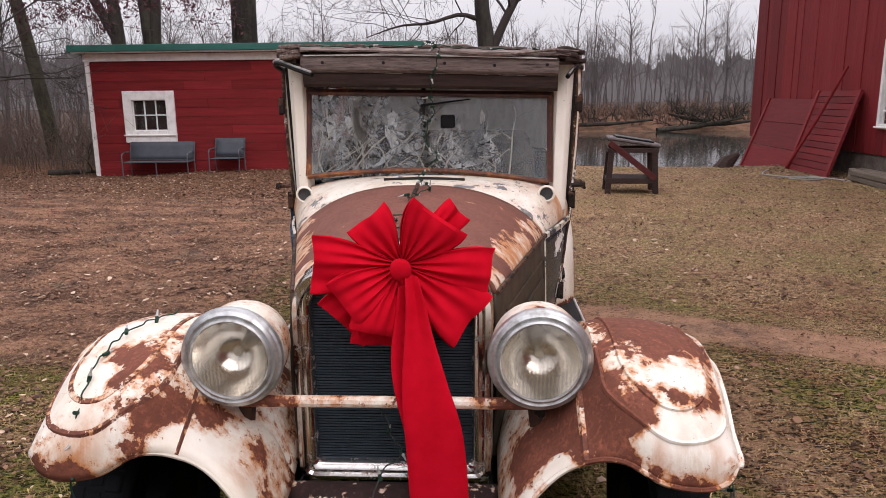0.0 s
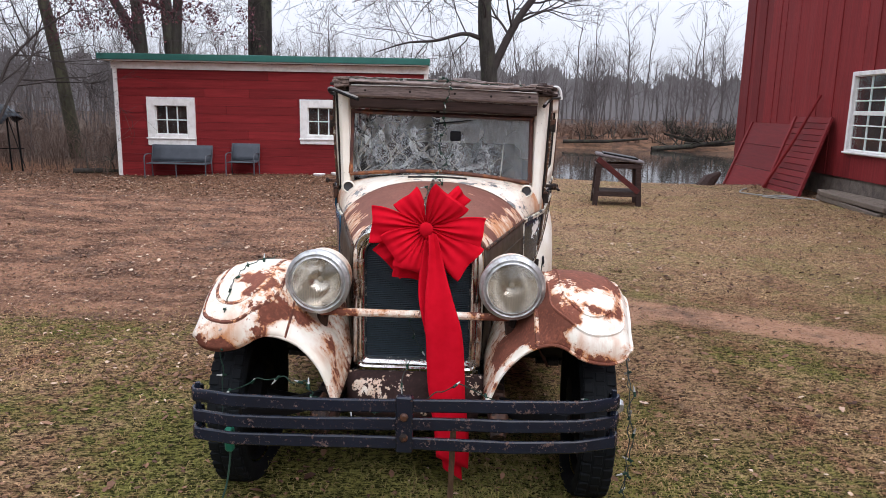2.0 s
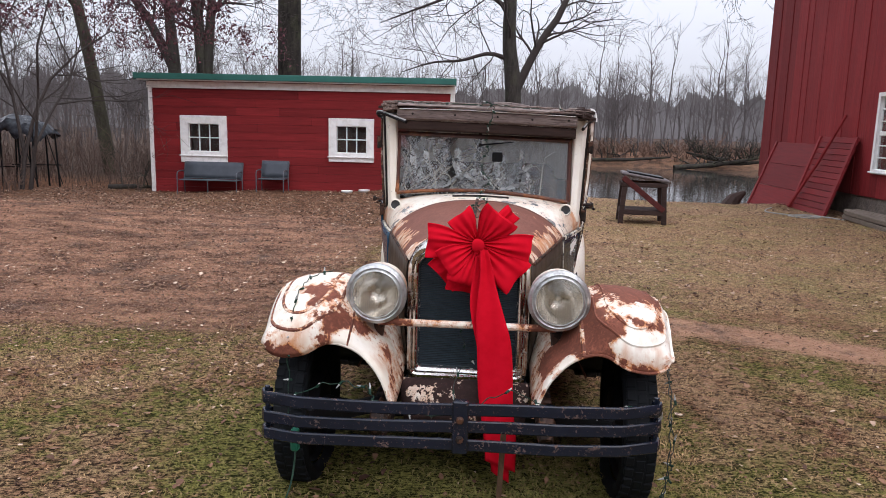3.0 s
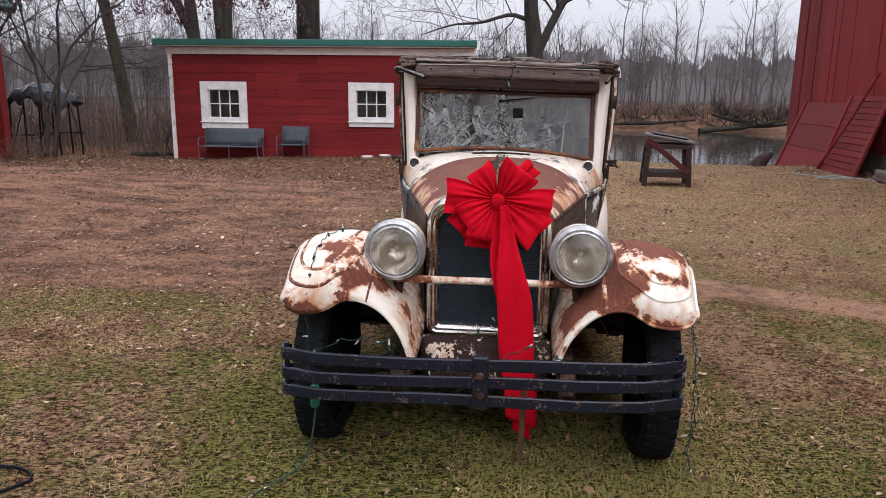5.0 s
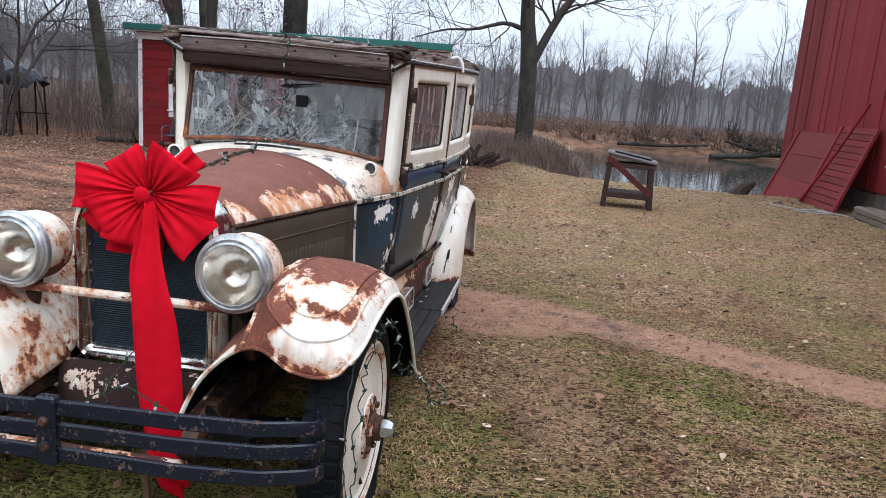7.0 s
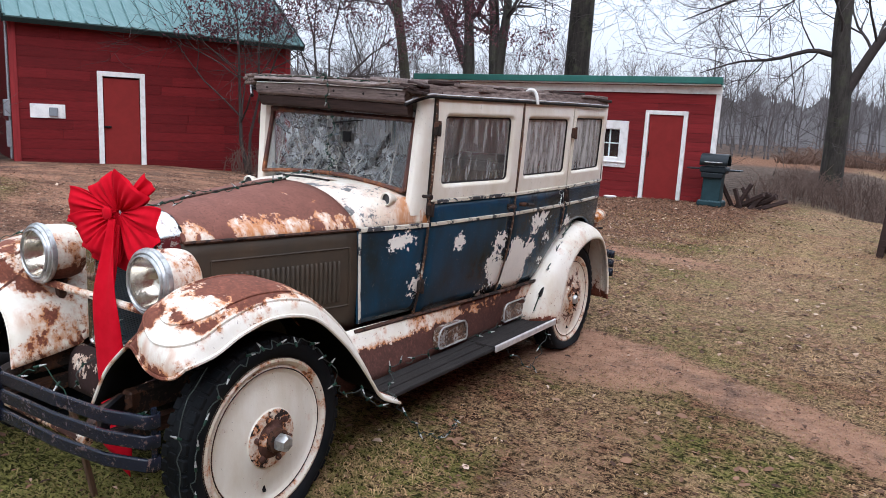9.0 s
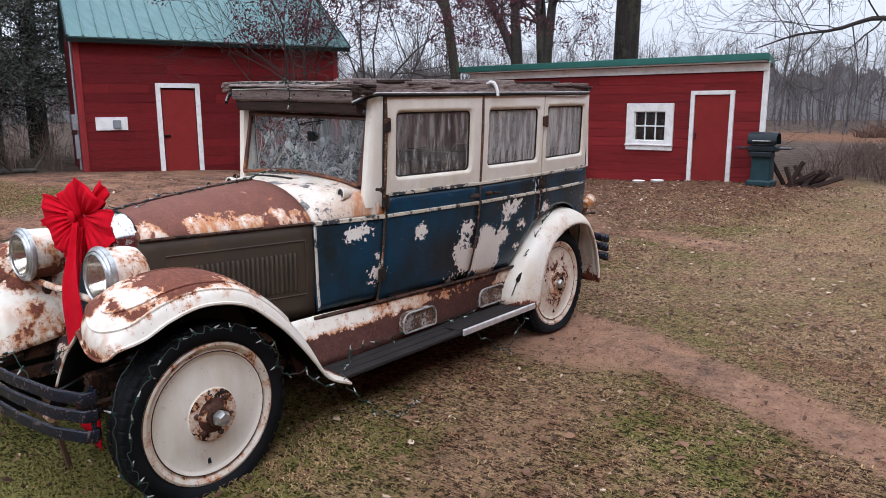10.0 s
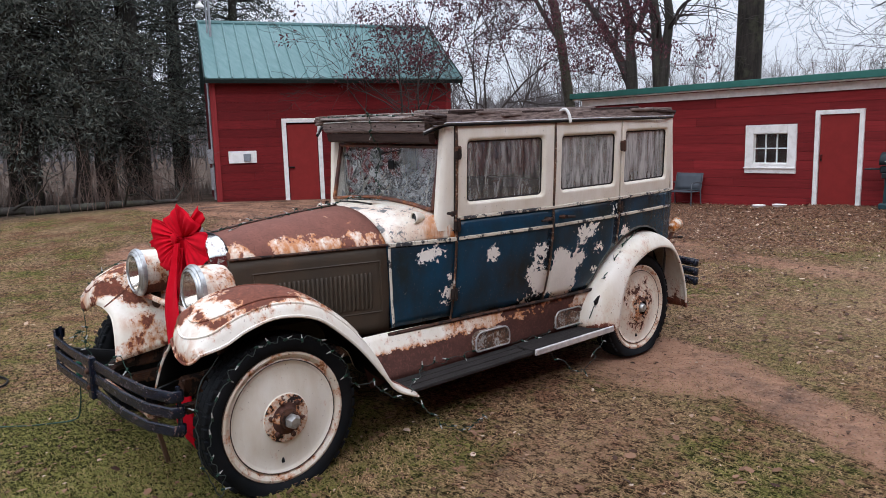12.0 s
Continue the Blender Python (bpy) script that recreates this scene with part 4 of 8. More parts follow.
def window_skin(y0, y1, z0, z1, hole, sx=1):
    """The upper part of a door round its window."""
    outer = rrect(y0, y1, z0, z1, 0.006, 5)
    ring = lambda pts, out: [(sx * (side_x(y, z + rise(y)) + out), y, z + rise(y)) for y, z in pts]
    h0, h1, k0, k1 = hole
    grow = lambda d, r: rrect(h0 - d, h1 + d, k0 - d, k1 + d, r, 5)
    mid = rrect((y0 + h0) / 2, (y1 + h1) / 2, (z0 + k0) / 2, (z1 + k1) / 2, 0.02, 5)
    rows = [ring(outer, -0.022), ring(outer, 0), ring(mid, 0.002), ring(grow(0.026, 0.042), 0.003), ring(grow(0.018, 0.036), 0.003), ring(grow(0.008, 0.032), -0.004), ring(grow(0, 0.028), -0.016), ring(grow(0, 0.028), -0.035)]
    return Geo().grid(rows, closed_v=True)


def seal_skin(hole, sx=1):
    """The dark strip that holds the glass."""
    pts = rrect(hole[0] + 0.003, hole[1] - 0.003, hole[2] + 0.003, hole[3] - 0.003, 0.026, 5)
    line = [(sx * (side_x(y, z + rise(y)) - 0.019), y, z + rise(y)) for y, z in pts]
    return Geo().tube(line + line[:1], 0.006, 5, caps=False)


def pane_skin(hole, sx=1, out=-0.024):
    h0, h1, k0, k1 = hole
    return Geo().grid([[(sx * (side_x(y, z + rise(y)) + out), y, z + rise(y)) for z in np.linspace(k0 - 0.01, k1 + 0.01, 4)] for y in np.linspace(h0 - 0.01, h1 + 0.01, 4)])


def arch(y):
    """The rear wheel arch where it cuts the body."""
    d = 0.56**2 - (y - 3.08) ** 2
    return 0.36 + math.sqrt(d) if d > 0 else LOW


def strip(points_yz, sx, out, w, d, g=None):
    """A raised moulding along the body's side."""
    g = g or Geo()
    for (ya, za), (yb, zb) in zip(points_yz, points_yz[1:]):
        rows = []
        for y, z in ((ya, za), (yb, zb)):
            rows.append([(sx * (side_x(y, z + rise(y)) + o), y, z + k * w + rise(y)) for k, o in ((-0.5, out), (-0.35, out + d), (0.35, out + d), (0.5, out))])
        g.grid(rows)
    return g


DOORS = {"front": (1.345, 2.085, (1.42, 1.995, 1.262, 1.625)), "rear": (2.10, 2.775, (2.165, 2.715, 1.275, 1.625))}
QUARTER = (2.79, 3.46, (2.835, 3.40, 1.275, 1.635))
for sx in (1, -1):
    for key, (y0, y1, hole) in DOORS.items():
        low = arch if key == "rear" else None
        door = part("door", skin(y0, y1, LOW, BELT, sx, low=low), blue_paint, car, "navy door panel with cream patches", solid=0.02, offset=-1 if sx > 0 else 1)
        part("window_frame", window_skin(y0, y1, BELT, TOP, hole, sx), cream_body, door, "cream upper door frame")
        pane = part("window_glass", pane_skin(hole, sx), car_glass, door, "dusty streaked window glass")
        part("window_seal", seal_skin(hole, sx), dark_gap, door, "dark strip round the glass")
        handle_y = y1 - 0.06 if key == "front" else y0 + 0.06
        g = Geo()
        hx = sx * (side_x(handle_y, 1.10) + 0.0)
        g.tube([(hx, handle_y, 1.10 + rise(handle_y)), (hx + sx * 0.045, handle_y, 1.10 + rise(handle_y))], 0.013, 8)
        g.tube([(hx + sx * 0.045, handle_y + 0.012, 1.10 + rise(handle_y)), (hx + sx * 0.05, handle_y - 0.09 if key == "front" else handle_y + 0.09, 1.095 + rise(handle_y))], [0.012, 0.008], 8)
        part("door_handle", g, rust_iron, door, "corroded door handle")
        for z in (0.70, 1.13, 1.56):
            g = Geo()
            hy = y0 - 0.008 if key == "front" else y1 + 0.008
            hx = sx * (side_x(hy, z) + 0.008)
            g.box(hx - 0.014, hx + 0.014, hy - 0.022, hy + 0.022, z - 0.035, z + 0.035, 0.006)
            g.tube([(hx + sx * 0.012, hy, z - 0.04), (hx + sx * 0.012, hy, z + 0.04)], 0.009, 8)
            part("hinge", g, rust_iron, door)
    quarter = part("quarter_panel", skin(2.79, 3.5, LOW, BELT, sx, low=arch), blue_paint, car, solid=0.02, offset=-1 if sx > 0 else 1)
    part("window_frame", window_skin(QUARTER[0], 3.5, BELT, TOP, QUARTER[2], sx), cream_body, quarter, "cream rear quarter frame")
    part("window_glass", pane_skin(QUARTER[2], sx), car_glass, quarter, "dusty streaked window glass")
    part("window_seal", seal_skin(QUARTER[2], sx), dark_gap, quarter, "dark strip round the glass")
    part("cowl_side", skin(0.92, 1.332, 0.56, 1.045, sx), blue_paint, car, "navy cowl side", solid=0.02, offset=-1 if sx > 0 else 1)
    g = strip([(y, 1.045) for y in np.linspace(0.93, 1.33, 6)], sx, 0, 0.026, 0.012)
    g = strip([(y, 1.045) for y in np.linspace(1.35, 2.08, 8)], sx, 0, 0.022, 0.008, g)
    g = strip([(y, 1.045) for y in np.linspace(2.105, 2.77, 8)], sx, 0, 0.022, 0.008, g)
    g = strip([(y, 1.045) for y in np.linspace(2.795, 3.5, 8)], sx, 0, 0.022, 0.008, g)
    g = strip([(y, 1.168) for y in np.linspace(1.35, 3.5, 22)], sx, 0, 0.022, 0.010, g)
    part("belt_moulding", g, moulding_paint, car, "worn cream belt moulding")
    # upright edge beads beside the doors
    for y, top in ((0.935, 1.045), (1.337, TOP), (2.092, TOP), (2.783, BELT)):
        low_ = 0.56 if y < 1.3 else (LOW if y < 2.5 else arch(y))
        part("edge_bead", Geo().tube([(sx * (side_x(y, z + rise(y)) - 0.002), y, z + rise(y)) for z in np.linspace(low_, top, 14)], 0.009, 6), joint_paint if y > 1.3 else moulding_paint, car)
    # rear corner and half the back
    path = [(at_of(HALF, 3.5), 3.5), (0.735, 3.56), (0.69, 3.61), (0.60, 3.645), (0.4, 3.665), (0, 3.67)]
    g = Geo()
    g.grid([[(sx * x * (0.93 + 0.07 * min(1, (z - 0.5) / 0.6)), y - 0.03 * max(0, z - 1.2), z + rise(3.5)) for z in np.linspace(0.45, BELT, 8)] for x, y in spline(path, 16)])
    part("back_panel", g, blue_paint, car)
    g = Geo()
    g.grid([[(sx * (x + (0.01 if x > 0.1 else 0)), y - 0.05 * max(0, z - 1.2), z + rise(3.5)) for z in np.linspace(BELT, 1.76, 8)] for x, y in spline(path, 16)])
    part("back_upper_panel", g, cream_body, car)
# windscreen posts; the body leans a little to its off side
for sx, inner_x, outer_x in ((1, 0.578, 0.652), (-1, 0.530, 0.602)):
    rows = []
    for z in np.linspace(1.10, 1.735, 9):
        y = 1.228 + 0.045 * (z - 1.2) / 0.5
        a, b = inner_x - 0.016 * (1.72 - z) / 0.5, outer_x - 0.020 * (1.72 - z) / 0.5
        rows.append([(sx * x, yy, z) for x, yy in ((a, y + 0.03), (a + 0.010, y + 0.004), (a + 0.02, y), (b - 0.022, y), (b - 0.006, y + 0.012), (b, y + 0.03), (b + 0.010, 1.328), (a, 1.328))])
    post = part("windscreen_post", Geo().grid(rows, closed_v=True), cream_body, car, "cream windscreen post")
    part("post_bead", Geo().tube([(sx * (outer_x + 0.016 - 0.020 * (1.72 - z) / 0.5), 1.333, z) for z in np.linspace(1.08, 1.73, 6)], 0.008, 6), dark_gap, post)

def pull_in(names):
    """The off side of the body sits closer to the middle behind the hood."""
    for ob in car.children_recursive:
        if ob.name.split(".")[0] in names:
            co = np.empty(len(ob.data.vertices) * 3, np.float32)
            ob.data.vertices.foreach_get("co", co)
            co = co.reshape(-1, 3)
            co[:, 0] *= np.where(co[:, 0] < 0, 1 - 0.055 * np.clip((co[:, 1] - 0.9) / 0.4, 0, 1), 1)
            ob.data.vertices.foreach_set("co", co.ravel())
            ob.data.update()


# cowl between hood and windscreen
prof_hood = [(0, 1.250), (0.12, 1.246), (0.25, 1.222), (0.36, 1.178), (0.44, 1.125), (0.49, 1.075), (0.505, 1.045)]
prof_mid = [(0, 1.257), (0.14, 1.254), (0.28, 1.240), (0.40, 1.212), (0.50, 1.162), (0.55, 1.10), (0.565, 1.045)]
prof_back = [(0, 1.254), (0.16, 1.252), (0.32, 1.242), (0.46, 1.224), (0.58, 1.190), (0.64, 1.13), (0.652, 1.045)]
lines = []
for k, (pr, ys_) in enumerate(((prof_hood, [0.92] * 7), (prof_mid, [1.05, 1.05, 1.05, 1.06, 1.07, 1.08, 1.09]), (prof_back, [1.258, 1.258, 1.260, 1.263, 1.275, 1.302, 1.335]))):
    lines.append([(x, y, z) for (x, z), y in zip(pr, ys_)])
half = fine(lines, 13, 19)
whole = np.concatenate([half[:, ::-1] * (-1, 1, 1), half[:, 1:]], 1)
part("cowl", Geo().grid(whole), cowl_paint, car, "cream cowl with rust stains", solid=0.015)
g = Geo()
g.grid(fine([[(-0.15, 1.135, 1.257), (0.015, 1.137, 1.260), (0.18, 1.135, 1.255)], [(-0.15, 1.10, 1.262), (0.015, 1.10, 1.266), (0.18, 1.10, 1.260)], [(-0.15, 1.058, 1.268), (0.015, 1.056, 1.273), (0.18, 1.058, 1.266)]], 7, 9))
vent = part("cowl_vent", g, cowl_paint, car, "raised cowl vent flap", solid=0.008)
part("vent_slot", Geo().tube([(-0.155, 1.052, 1.256), (0.015, 1.050, 1.262), (0.185, 1.052, 1.254)], 0.010, 6, flat=0.7), dark_gap, vent, "dark slot under the flap")

pull_in({"door", "window_frame", "window_seal", "window_glass", "quarter_panel", "cowl_side", "belt_moulding", "edge_bead", "cowl", "door_handle", "hinge", "back_panel", "back_upper_panel"})

# hood
prof_front = [(0, 1.155), (0.08, 1.152), (0.16, 1.138), (0.22, 1.115), (0.26, 1.09), (0.285, 1.065), (0.295, 1.045)]
lines = []
for t in (0, 0.33, 0.66, 1.0):
    e = t
    lines.append([((1 - e) * a + e * c, 0.045 + 0.87 * t, (1 - e) * b + e * d + 0.010 * math.sin(t * math.pi) * (1 - k / 6)) for k, ((a, b), (c, d)) in enumerate(zip(prof_front, prof_hood))])
half = fine(lines, 15, 19)
whole = np.concatenate([half[:, ::-1] * (-1, 1, 1), half[:, 1:]], 1)
hood = part("hood", Geo().grid(whole), hood_paint, car, "rust-brown hood with flaking cream edge", solid=0.012)
g = Geo()
g.tube([(0, y, z + 0.004) for _, y, z in half[:, 0]], 0.009, 6, flat=0.6)
part("hood_hinge", g, rust_iron, hood)


def hood_side(y, z, out=0.0):
    t = (y - 0.045) / 0.87
    a = 0.295 + 0.21 * t
    return a + out + 0.012 * math.sin(max(0, min(1, (1.045 - z) / 0.5)) * math.pi)


for sx in (1, -1):
    g = Geo().grid([[(sx * hood_side(y, z), y, z) for z in np.linspace(0.53, 1.040, 10)] for y in np.linspace(0.045, 0.915, 12)])
    panel = part("hood_side_panel", g, olive_paint, car, "dark olive-brown hood side with louvres", solid=0.01, offset=-1 if sx > 0 else 1)
    g = Geo()
    g.tube([(sx * hood_side(y, 1.043, 0.004), y, 1.043) for y in np.linspace(0.045, 0.92, 12)], 0.008, 6)
    part("hood_edge", g, rust_iron, panel)
    g = Geo()
    for z, p, q in ((0.955, 0.16, 0.87), (0.66, 0.16, 0.87)):
        g.tube([(sx * hood_side(y, z, 0.001), y, z) for y in np.linspace(p, q, 10)], 0.005, 5)
    for y in (0.16, 0.87):
        g.tube([(sx * hood_side(y, z, 0.001), y, z) for z in np.linspace(0.66, 0.955, 6)], 0.005, 5)
    part("pressed_line", g, olive_paint, panel)
    rows = [[(0.010 * math.sin(math.pi * i / 6) * (1 if 0 < j < 5 else 0.0), -0.009 + 0.018 * i / 6, (-0.105, -0.095, -0.03, 0.03, 0.095, 0.105)[j]) for j in range(6)] for i in range(7)]
    louvre = mesh_of("louvre", Geo().grid(rows), olive_paint, smooth=60)
    for y in np.arange(0.27, 0.83, 0.0255):
        piece("louvre", louvre, panel, Matrix.LocRotScale((sx * hood_side(float(y), 0.80, 0.002), float(y), 0.79), Euler((0, 0, radians(-13.5 * sx) + (math.pi if sx < 0 else 0))), None))

# radiator
outer = lambda d: rrect(-0.287 - d, 0.287 + d, 0.490 - d, 1.160 + d, (0.035, 0.035, 0.15, 0.15), 8)
inner = lambda d: rrect(-0.228 - d, 0.228 + d, 0.548 - d, 1.085 + d, (0.02, 0.02, 0.07, 0.07), 8)
rows = [[(x, yy, z) for x, z in loop] for yy, loop in ((0.0, inner(-0.004)), (-0.032, inner(0)), (-0.045, inner(0.008)), (-0.050, inner(0.018)), (-0.046, inner(0.028)), (-0.056, inner(0.036)), (-0.056, outer(-0.022)), (-0.045, outer(-0.006)), (-0.02, outer(0.0)), (0.055, outer(0.002)))]
part("radiator_shell", Geo().grid(rows, closed_v=True), chrome_metal, car, "tarnished chrome radiator shell")
part("radiator_core", Geo().box(-0.235, 0.235, -0.005, 0.05, 0.54, 1.09), plain("core_dark", (0.034, 0.050, 0.066), 0.6), car, "dark finned radiator core")
core = bpy.data.objects["radiator_core"]
fin = mesh_of("fin", Geo().box(-0.228, 0.228, -0.006, 0.006, -0.0028, 0.0028), plain("fin_metal", (0.040, 0.056, 0.070), 0.5, 0.3), smooth=0)
for z in np.arange(0.552, 1.082, 0.0085):
    piece("fin", fin, core, Matrix.Translation((0, -0.010, float(z))))
g = Geo().lathe([(0.0, 0.035), (0.02, 0.035), (0.032, 0.03), (0.036, 0.02), (0.036, 0.0), (0.042, 0.0), (0.042, -0.02)], Matrix.Translation((0, 0.01, 1.168)), 20)
part("radiator_cap", g, nickel, car)
for sx in (1, -1):
    g = Geo()
    g.tube([(x, 0.057, z) for x, z in [(sx * 0.292, 0.5), (sx * 0.292, 0.95), (sx * 0.285, 1.03), (sx * 0.255, 1.10), (sx * 0.2, 1.143), (sx * 0.1, 1.163), (0, 1.166)]], 0.008, 6)
    part("shell_band", g, iron_black, car)

# front fenders: one line of points from the inner apron over the crown to the outer lip, station by station
FX = (0.30, 0.36, 0.44, 0.52, 0.60, 0.70, 0.80, 0.872, 0.905)
FEN = [
    [(-0.45, 0.46), (-0.425, 0.60), (-0.41, 0.69), (-0.43, 0.738), (-0.460, 0.750), (-0.478, 0.705), (-0.482, 0.692), (-0.468, 0.705), (-0.44, 0.735)],
    [(-0.20, 0.50), (-0.25, 0.66), (-0.33, 0.735), (-0.38, 0.820), (-0.43, 0.835), (-0.465, 0.79), (-0.465, 0.775), (-0.452, 0.762), (-0.43, 0.742)],
    [(-0.12, 0.52), (-0.16, 0.66), (-0.23, 0.755), (-0.31, 0.860), (-0.37, 0.895), (-0.39, 0.875), (-0.38, 0.855), (-0.35, 0.815), (-0.31, 0.765)],
    [(0.00, 0.54), (-0.02, 0.68), (-0.08, 0.785), (-0.16, 0.895), (-0.21, 0.945), (-0.22, 0.940), (-0.21, 0.92), (-0.19, 0.875), (-0.18, 0.818)],
    [(0.10, 0.55), (0.10, 0.70), (0.05, 0.82), (0.02, 0.920), (0.0, 0.960), (0.0, 0.960), (0.0, 0.94), (0.0, 0.902), (0.0, 0.850)],
    [(0.20, 0.55), (0.20, 0.70), (0.20, 0.82), (0.20, 0.885), (0.20, 0.914), (0.20, 0.918), (0.20, 0.902), (0.20, 0.862), (0.20, 0.805)],
    [(0.37, 0.55), (0.37, 0.65), (0.38, 0.74), (0.38, 0.772), (0.38, 0.785), (0.38, 0.785), (0.38, 0.772), (0.375, 0.736), (0.37, 0.672)],
    [(0.49, 0.54), (0.50, 0.61), (0.50, 0.648), (0.50, 0.660), (0.50, 0.664), (0.50, 0.662), (0.50, 0.648), (0.49, 0.608), (0.48, 0.555)],
    [(0.58, 0.50), (0.59, 0.505), (0.595, 0.508), (0.60, 0.525), (0.60, 0.528), (0.60, 0.525), (0.60, 0.512), (0.585, 0.480), (0.575, 0.435)],
    [(0.66, 0.36), (0.67, 0.36), (0.68, 0.36), (0.69, 0.36), (0.69, 0.36), (0.69, 0.358), (0.685, 0.352), (0.675, 0.343), (0.66, 0.332)],
    [(0.80, 0.285), (0.81, 0.285), (0.82, 0.285), (0.82, 0.285), (0.82, 0.285), (0.82, 0.285), (0.815, 0.28), (0.81, 0.275), (0.80, 0.262)],
]
for sx in (1, -1):
    FEN_Y = 0.85
    ctrl = [[(sx * (max(x, 0.52 if k > 7 else x) * (1 - 0.05 * max(0, 1 - k / 4.0) * max(0, (x - 0.5) / 0.4))), y * (FEN_Y * (1 if k == 0 else 0.56 + 0.44 * min(1, max(0, (x - 0.40) / 0.20))) if y < 0 else 1), z) for x, (y, z) in zip(FX, row)] for k, row in enumerate(FEN)]
    pts = fine(ctrl, 51, 41)
    fender = part("front_fender", Geo().grid(pts), fender_paint, car, "cream front fender eaten by rust", solid=0.008, offset=-1 if sx > 0 else 1, inside=iron_black)
    def on(i, v):
        i0, v0 = int(i), int(v)
        i1, v1 = min(i0 + 1, 50), min(v0 + 1, 40)
        a_, b_ = i - i0, v - v0
        return tuple((1 - a_) * ((1 - b_) * pts[i0, v0] + b_ * pts[i0, v1]) + a_ * ((1 - b_) * pts[i1, v0] + b_ * pts[i1, v1]))
    for mid, half_v, i_end in ((26.0, 8.5, 6.0), (26.0, 5.6, 9.5)):
        line = [(i, mid - half_v) for i in np.linspace(34, i_end + 5, 16)]
        line += [(i_end + 5 - 5 * math.sin(t), mid - half_v * math.cos(t)) for t in np.linspace(0.1, math.pi - 0.1, 18)]
        line += [(i, mid + half_v) for i in np.linspace(i_end + 5, 34, 16)]
        part("fender_bead", Geo().tube([on(i, v) for i, v in line], 0.0065 if sx > 0 else 0.0125, 6), fender_paint if sx > 0 else bead_paint, fender)
    g = Geo().tube([on(i, 14.2) for i in np.linspace(0, 36, 40)], 0.011, 6)
    part("fender_bead", g, bead_paint, fender)
    g = Geo()
    g.tube([tuple(p) for p in pts[:, -1]], 0.008, 6)
    g.tube([tuple(p) for p in pts[0, :]], 0.007, 6)
    part("fender_lip", g, fender_paint, fender)

# rear fenders
RX = (0.60, 0.68, 0.75, 0.81, 0.845, 0.86)
REAR_C = [(2.475, 0.28), (2.515, 0.45), (2.61, 0.605), (2.76, 0.750), (2.93, 0.855), (3.11, 0.900), (3.29, 0.888), (3.46, 0.800), (3.59, 0.61), (3.655, 0.42), (3.665, 0.25)]
REAR_L = [(2.69, 0.25), (2.71, 0.38), (2.76, 0.535), (2.85, 0.675), (2.97, 0.748), (3.11, 0.790), (3.25, 0.795), (3.39, 0.755), (3.50, 0.62), (3.575, 0.43), (3.60, 0.26)]
for sx in (1, -1):
    rows = []
    for (cy, cz), (ly, lz) in zip(REAR_C, REAR_L):
        w = (0.0, 0.0, 0.06, 0.30, 0.70, 1.0)
        rows.append([(sx * x, cy + (ly - cy) * t, cz + (lz - cz) * t - (0.015 if k == 0 else 0)) for k, (x, t) in enumerate(zip(RX, w))])
    pts = fine(rows, 41, 21)
    fender = part("rear_fender", Geo().grid(pts), rear_fender_paint, car, "cream rear fender with chipped edge", solid=0.008, offset=1 if sx > 0 else -1)
    g = Geo()
    g.tube([tuple(p) for p in pts[:, -1]], 0.008, 6)
    g.tube([tuple(p + np.array((0, 0, 0.0))) for p in pts[2:, 10]], 0.006, 6)
    part("fender_lip", g, rear_fender_paint, fender)

# running boards and sills
for sx in (1, -1):
    def bx_(x0, x1):
        return (min(sx * x0, sx * x1), max(sx * x0, sx * x1))
    g = Geo().box(*bx_(0.60, 0.855), 1.80, 2.62, 0.262, 0.290, 0.006)
    board = part("running_board", g, board_wood, car, "black worn wooden running board")
    rnd = random.Random(2)
    for k in range(4):
        a = 0.60 + 0.064 * k
        part("plank", Geo().box(*bx_(a, a + 0.061), 0.73 + rnd.uniform(0, 0.03), 1.80 + rnd.uniform(-0.05, 0.03) * (k > 1), 0.264, 0.288 + rnd.uniform(-0.004, 0.004), 0.004), board_wood, board)
    part("trim_strip", Geo().box(*bx_(0.853, 0.868), 1.80, 2.63, 0.255, 0.298, 0.005), plain("bright_strip", (0.62, 0.61, 0.60), 0.4, 0.4), board, "bright metal edge strip")
    g = Geo().grid([[(sx * (0.66 - 0.03 * t + (at_of(SILL, y) - 0.63 + 0.008) * t), y, 0.285 + 0.25 * t) for t in np.linspace(0, 1, 8)] for y in np.linspace(0.66, 2.62, 16)])
    sill = part("sill_apron", g, sill_paint, car, "cream and rust sill apron", solid=0.01)
    part("sill_edge", Geo().tube([(sx * (at_of(SILL, y) + 0.014), y, 0.528 + rise(y)) for y in np.linspace(0.88, 2.6, 12)], 0.012, 6), rust_iron, sill)
    for y in (1.60, 2.36):
        g = Geo()
        loop = rrect(-0.15, 0.15, -0.055, 0.065, (0.02, 0.02, 0.055, 0.055), 6)
        lean = lambda a, b, o: (sx * (0.672 + o), y + a, 0.375 + b)
        g.grid([[lean(a * s, b * s, o) for a, b in loop] for s, o in ((1.0, -0.03), (1.0, 0.010), (0.93, 0.014), (0.88, 0.006), (0.02, 0.006))], closed_v=True)
        plate = part("kick_plate", g, scuffed_plate, sill, "scuffed dark step plate with pale flecks")
        edge = [lean(a, b, 0.012) for a, b in loop]
        part("plate_rim", Geo().tube(edge + edge[:1], 0.006, 5, caps=False), pale_metal, plate, "worn bright rim")

# wheels
rear_disc_paint = rusted("rear_disc_paint", (0.84, 0.79, 0.69), (0.12, 0.05, 0.035), 0.345, lambda n: times(n, n.near((0.78, 3.06, 0.36), 0.08, 0.24), 0.20), scale=17, gloss=0.42, fringe=0.5)


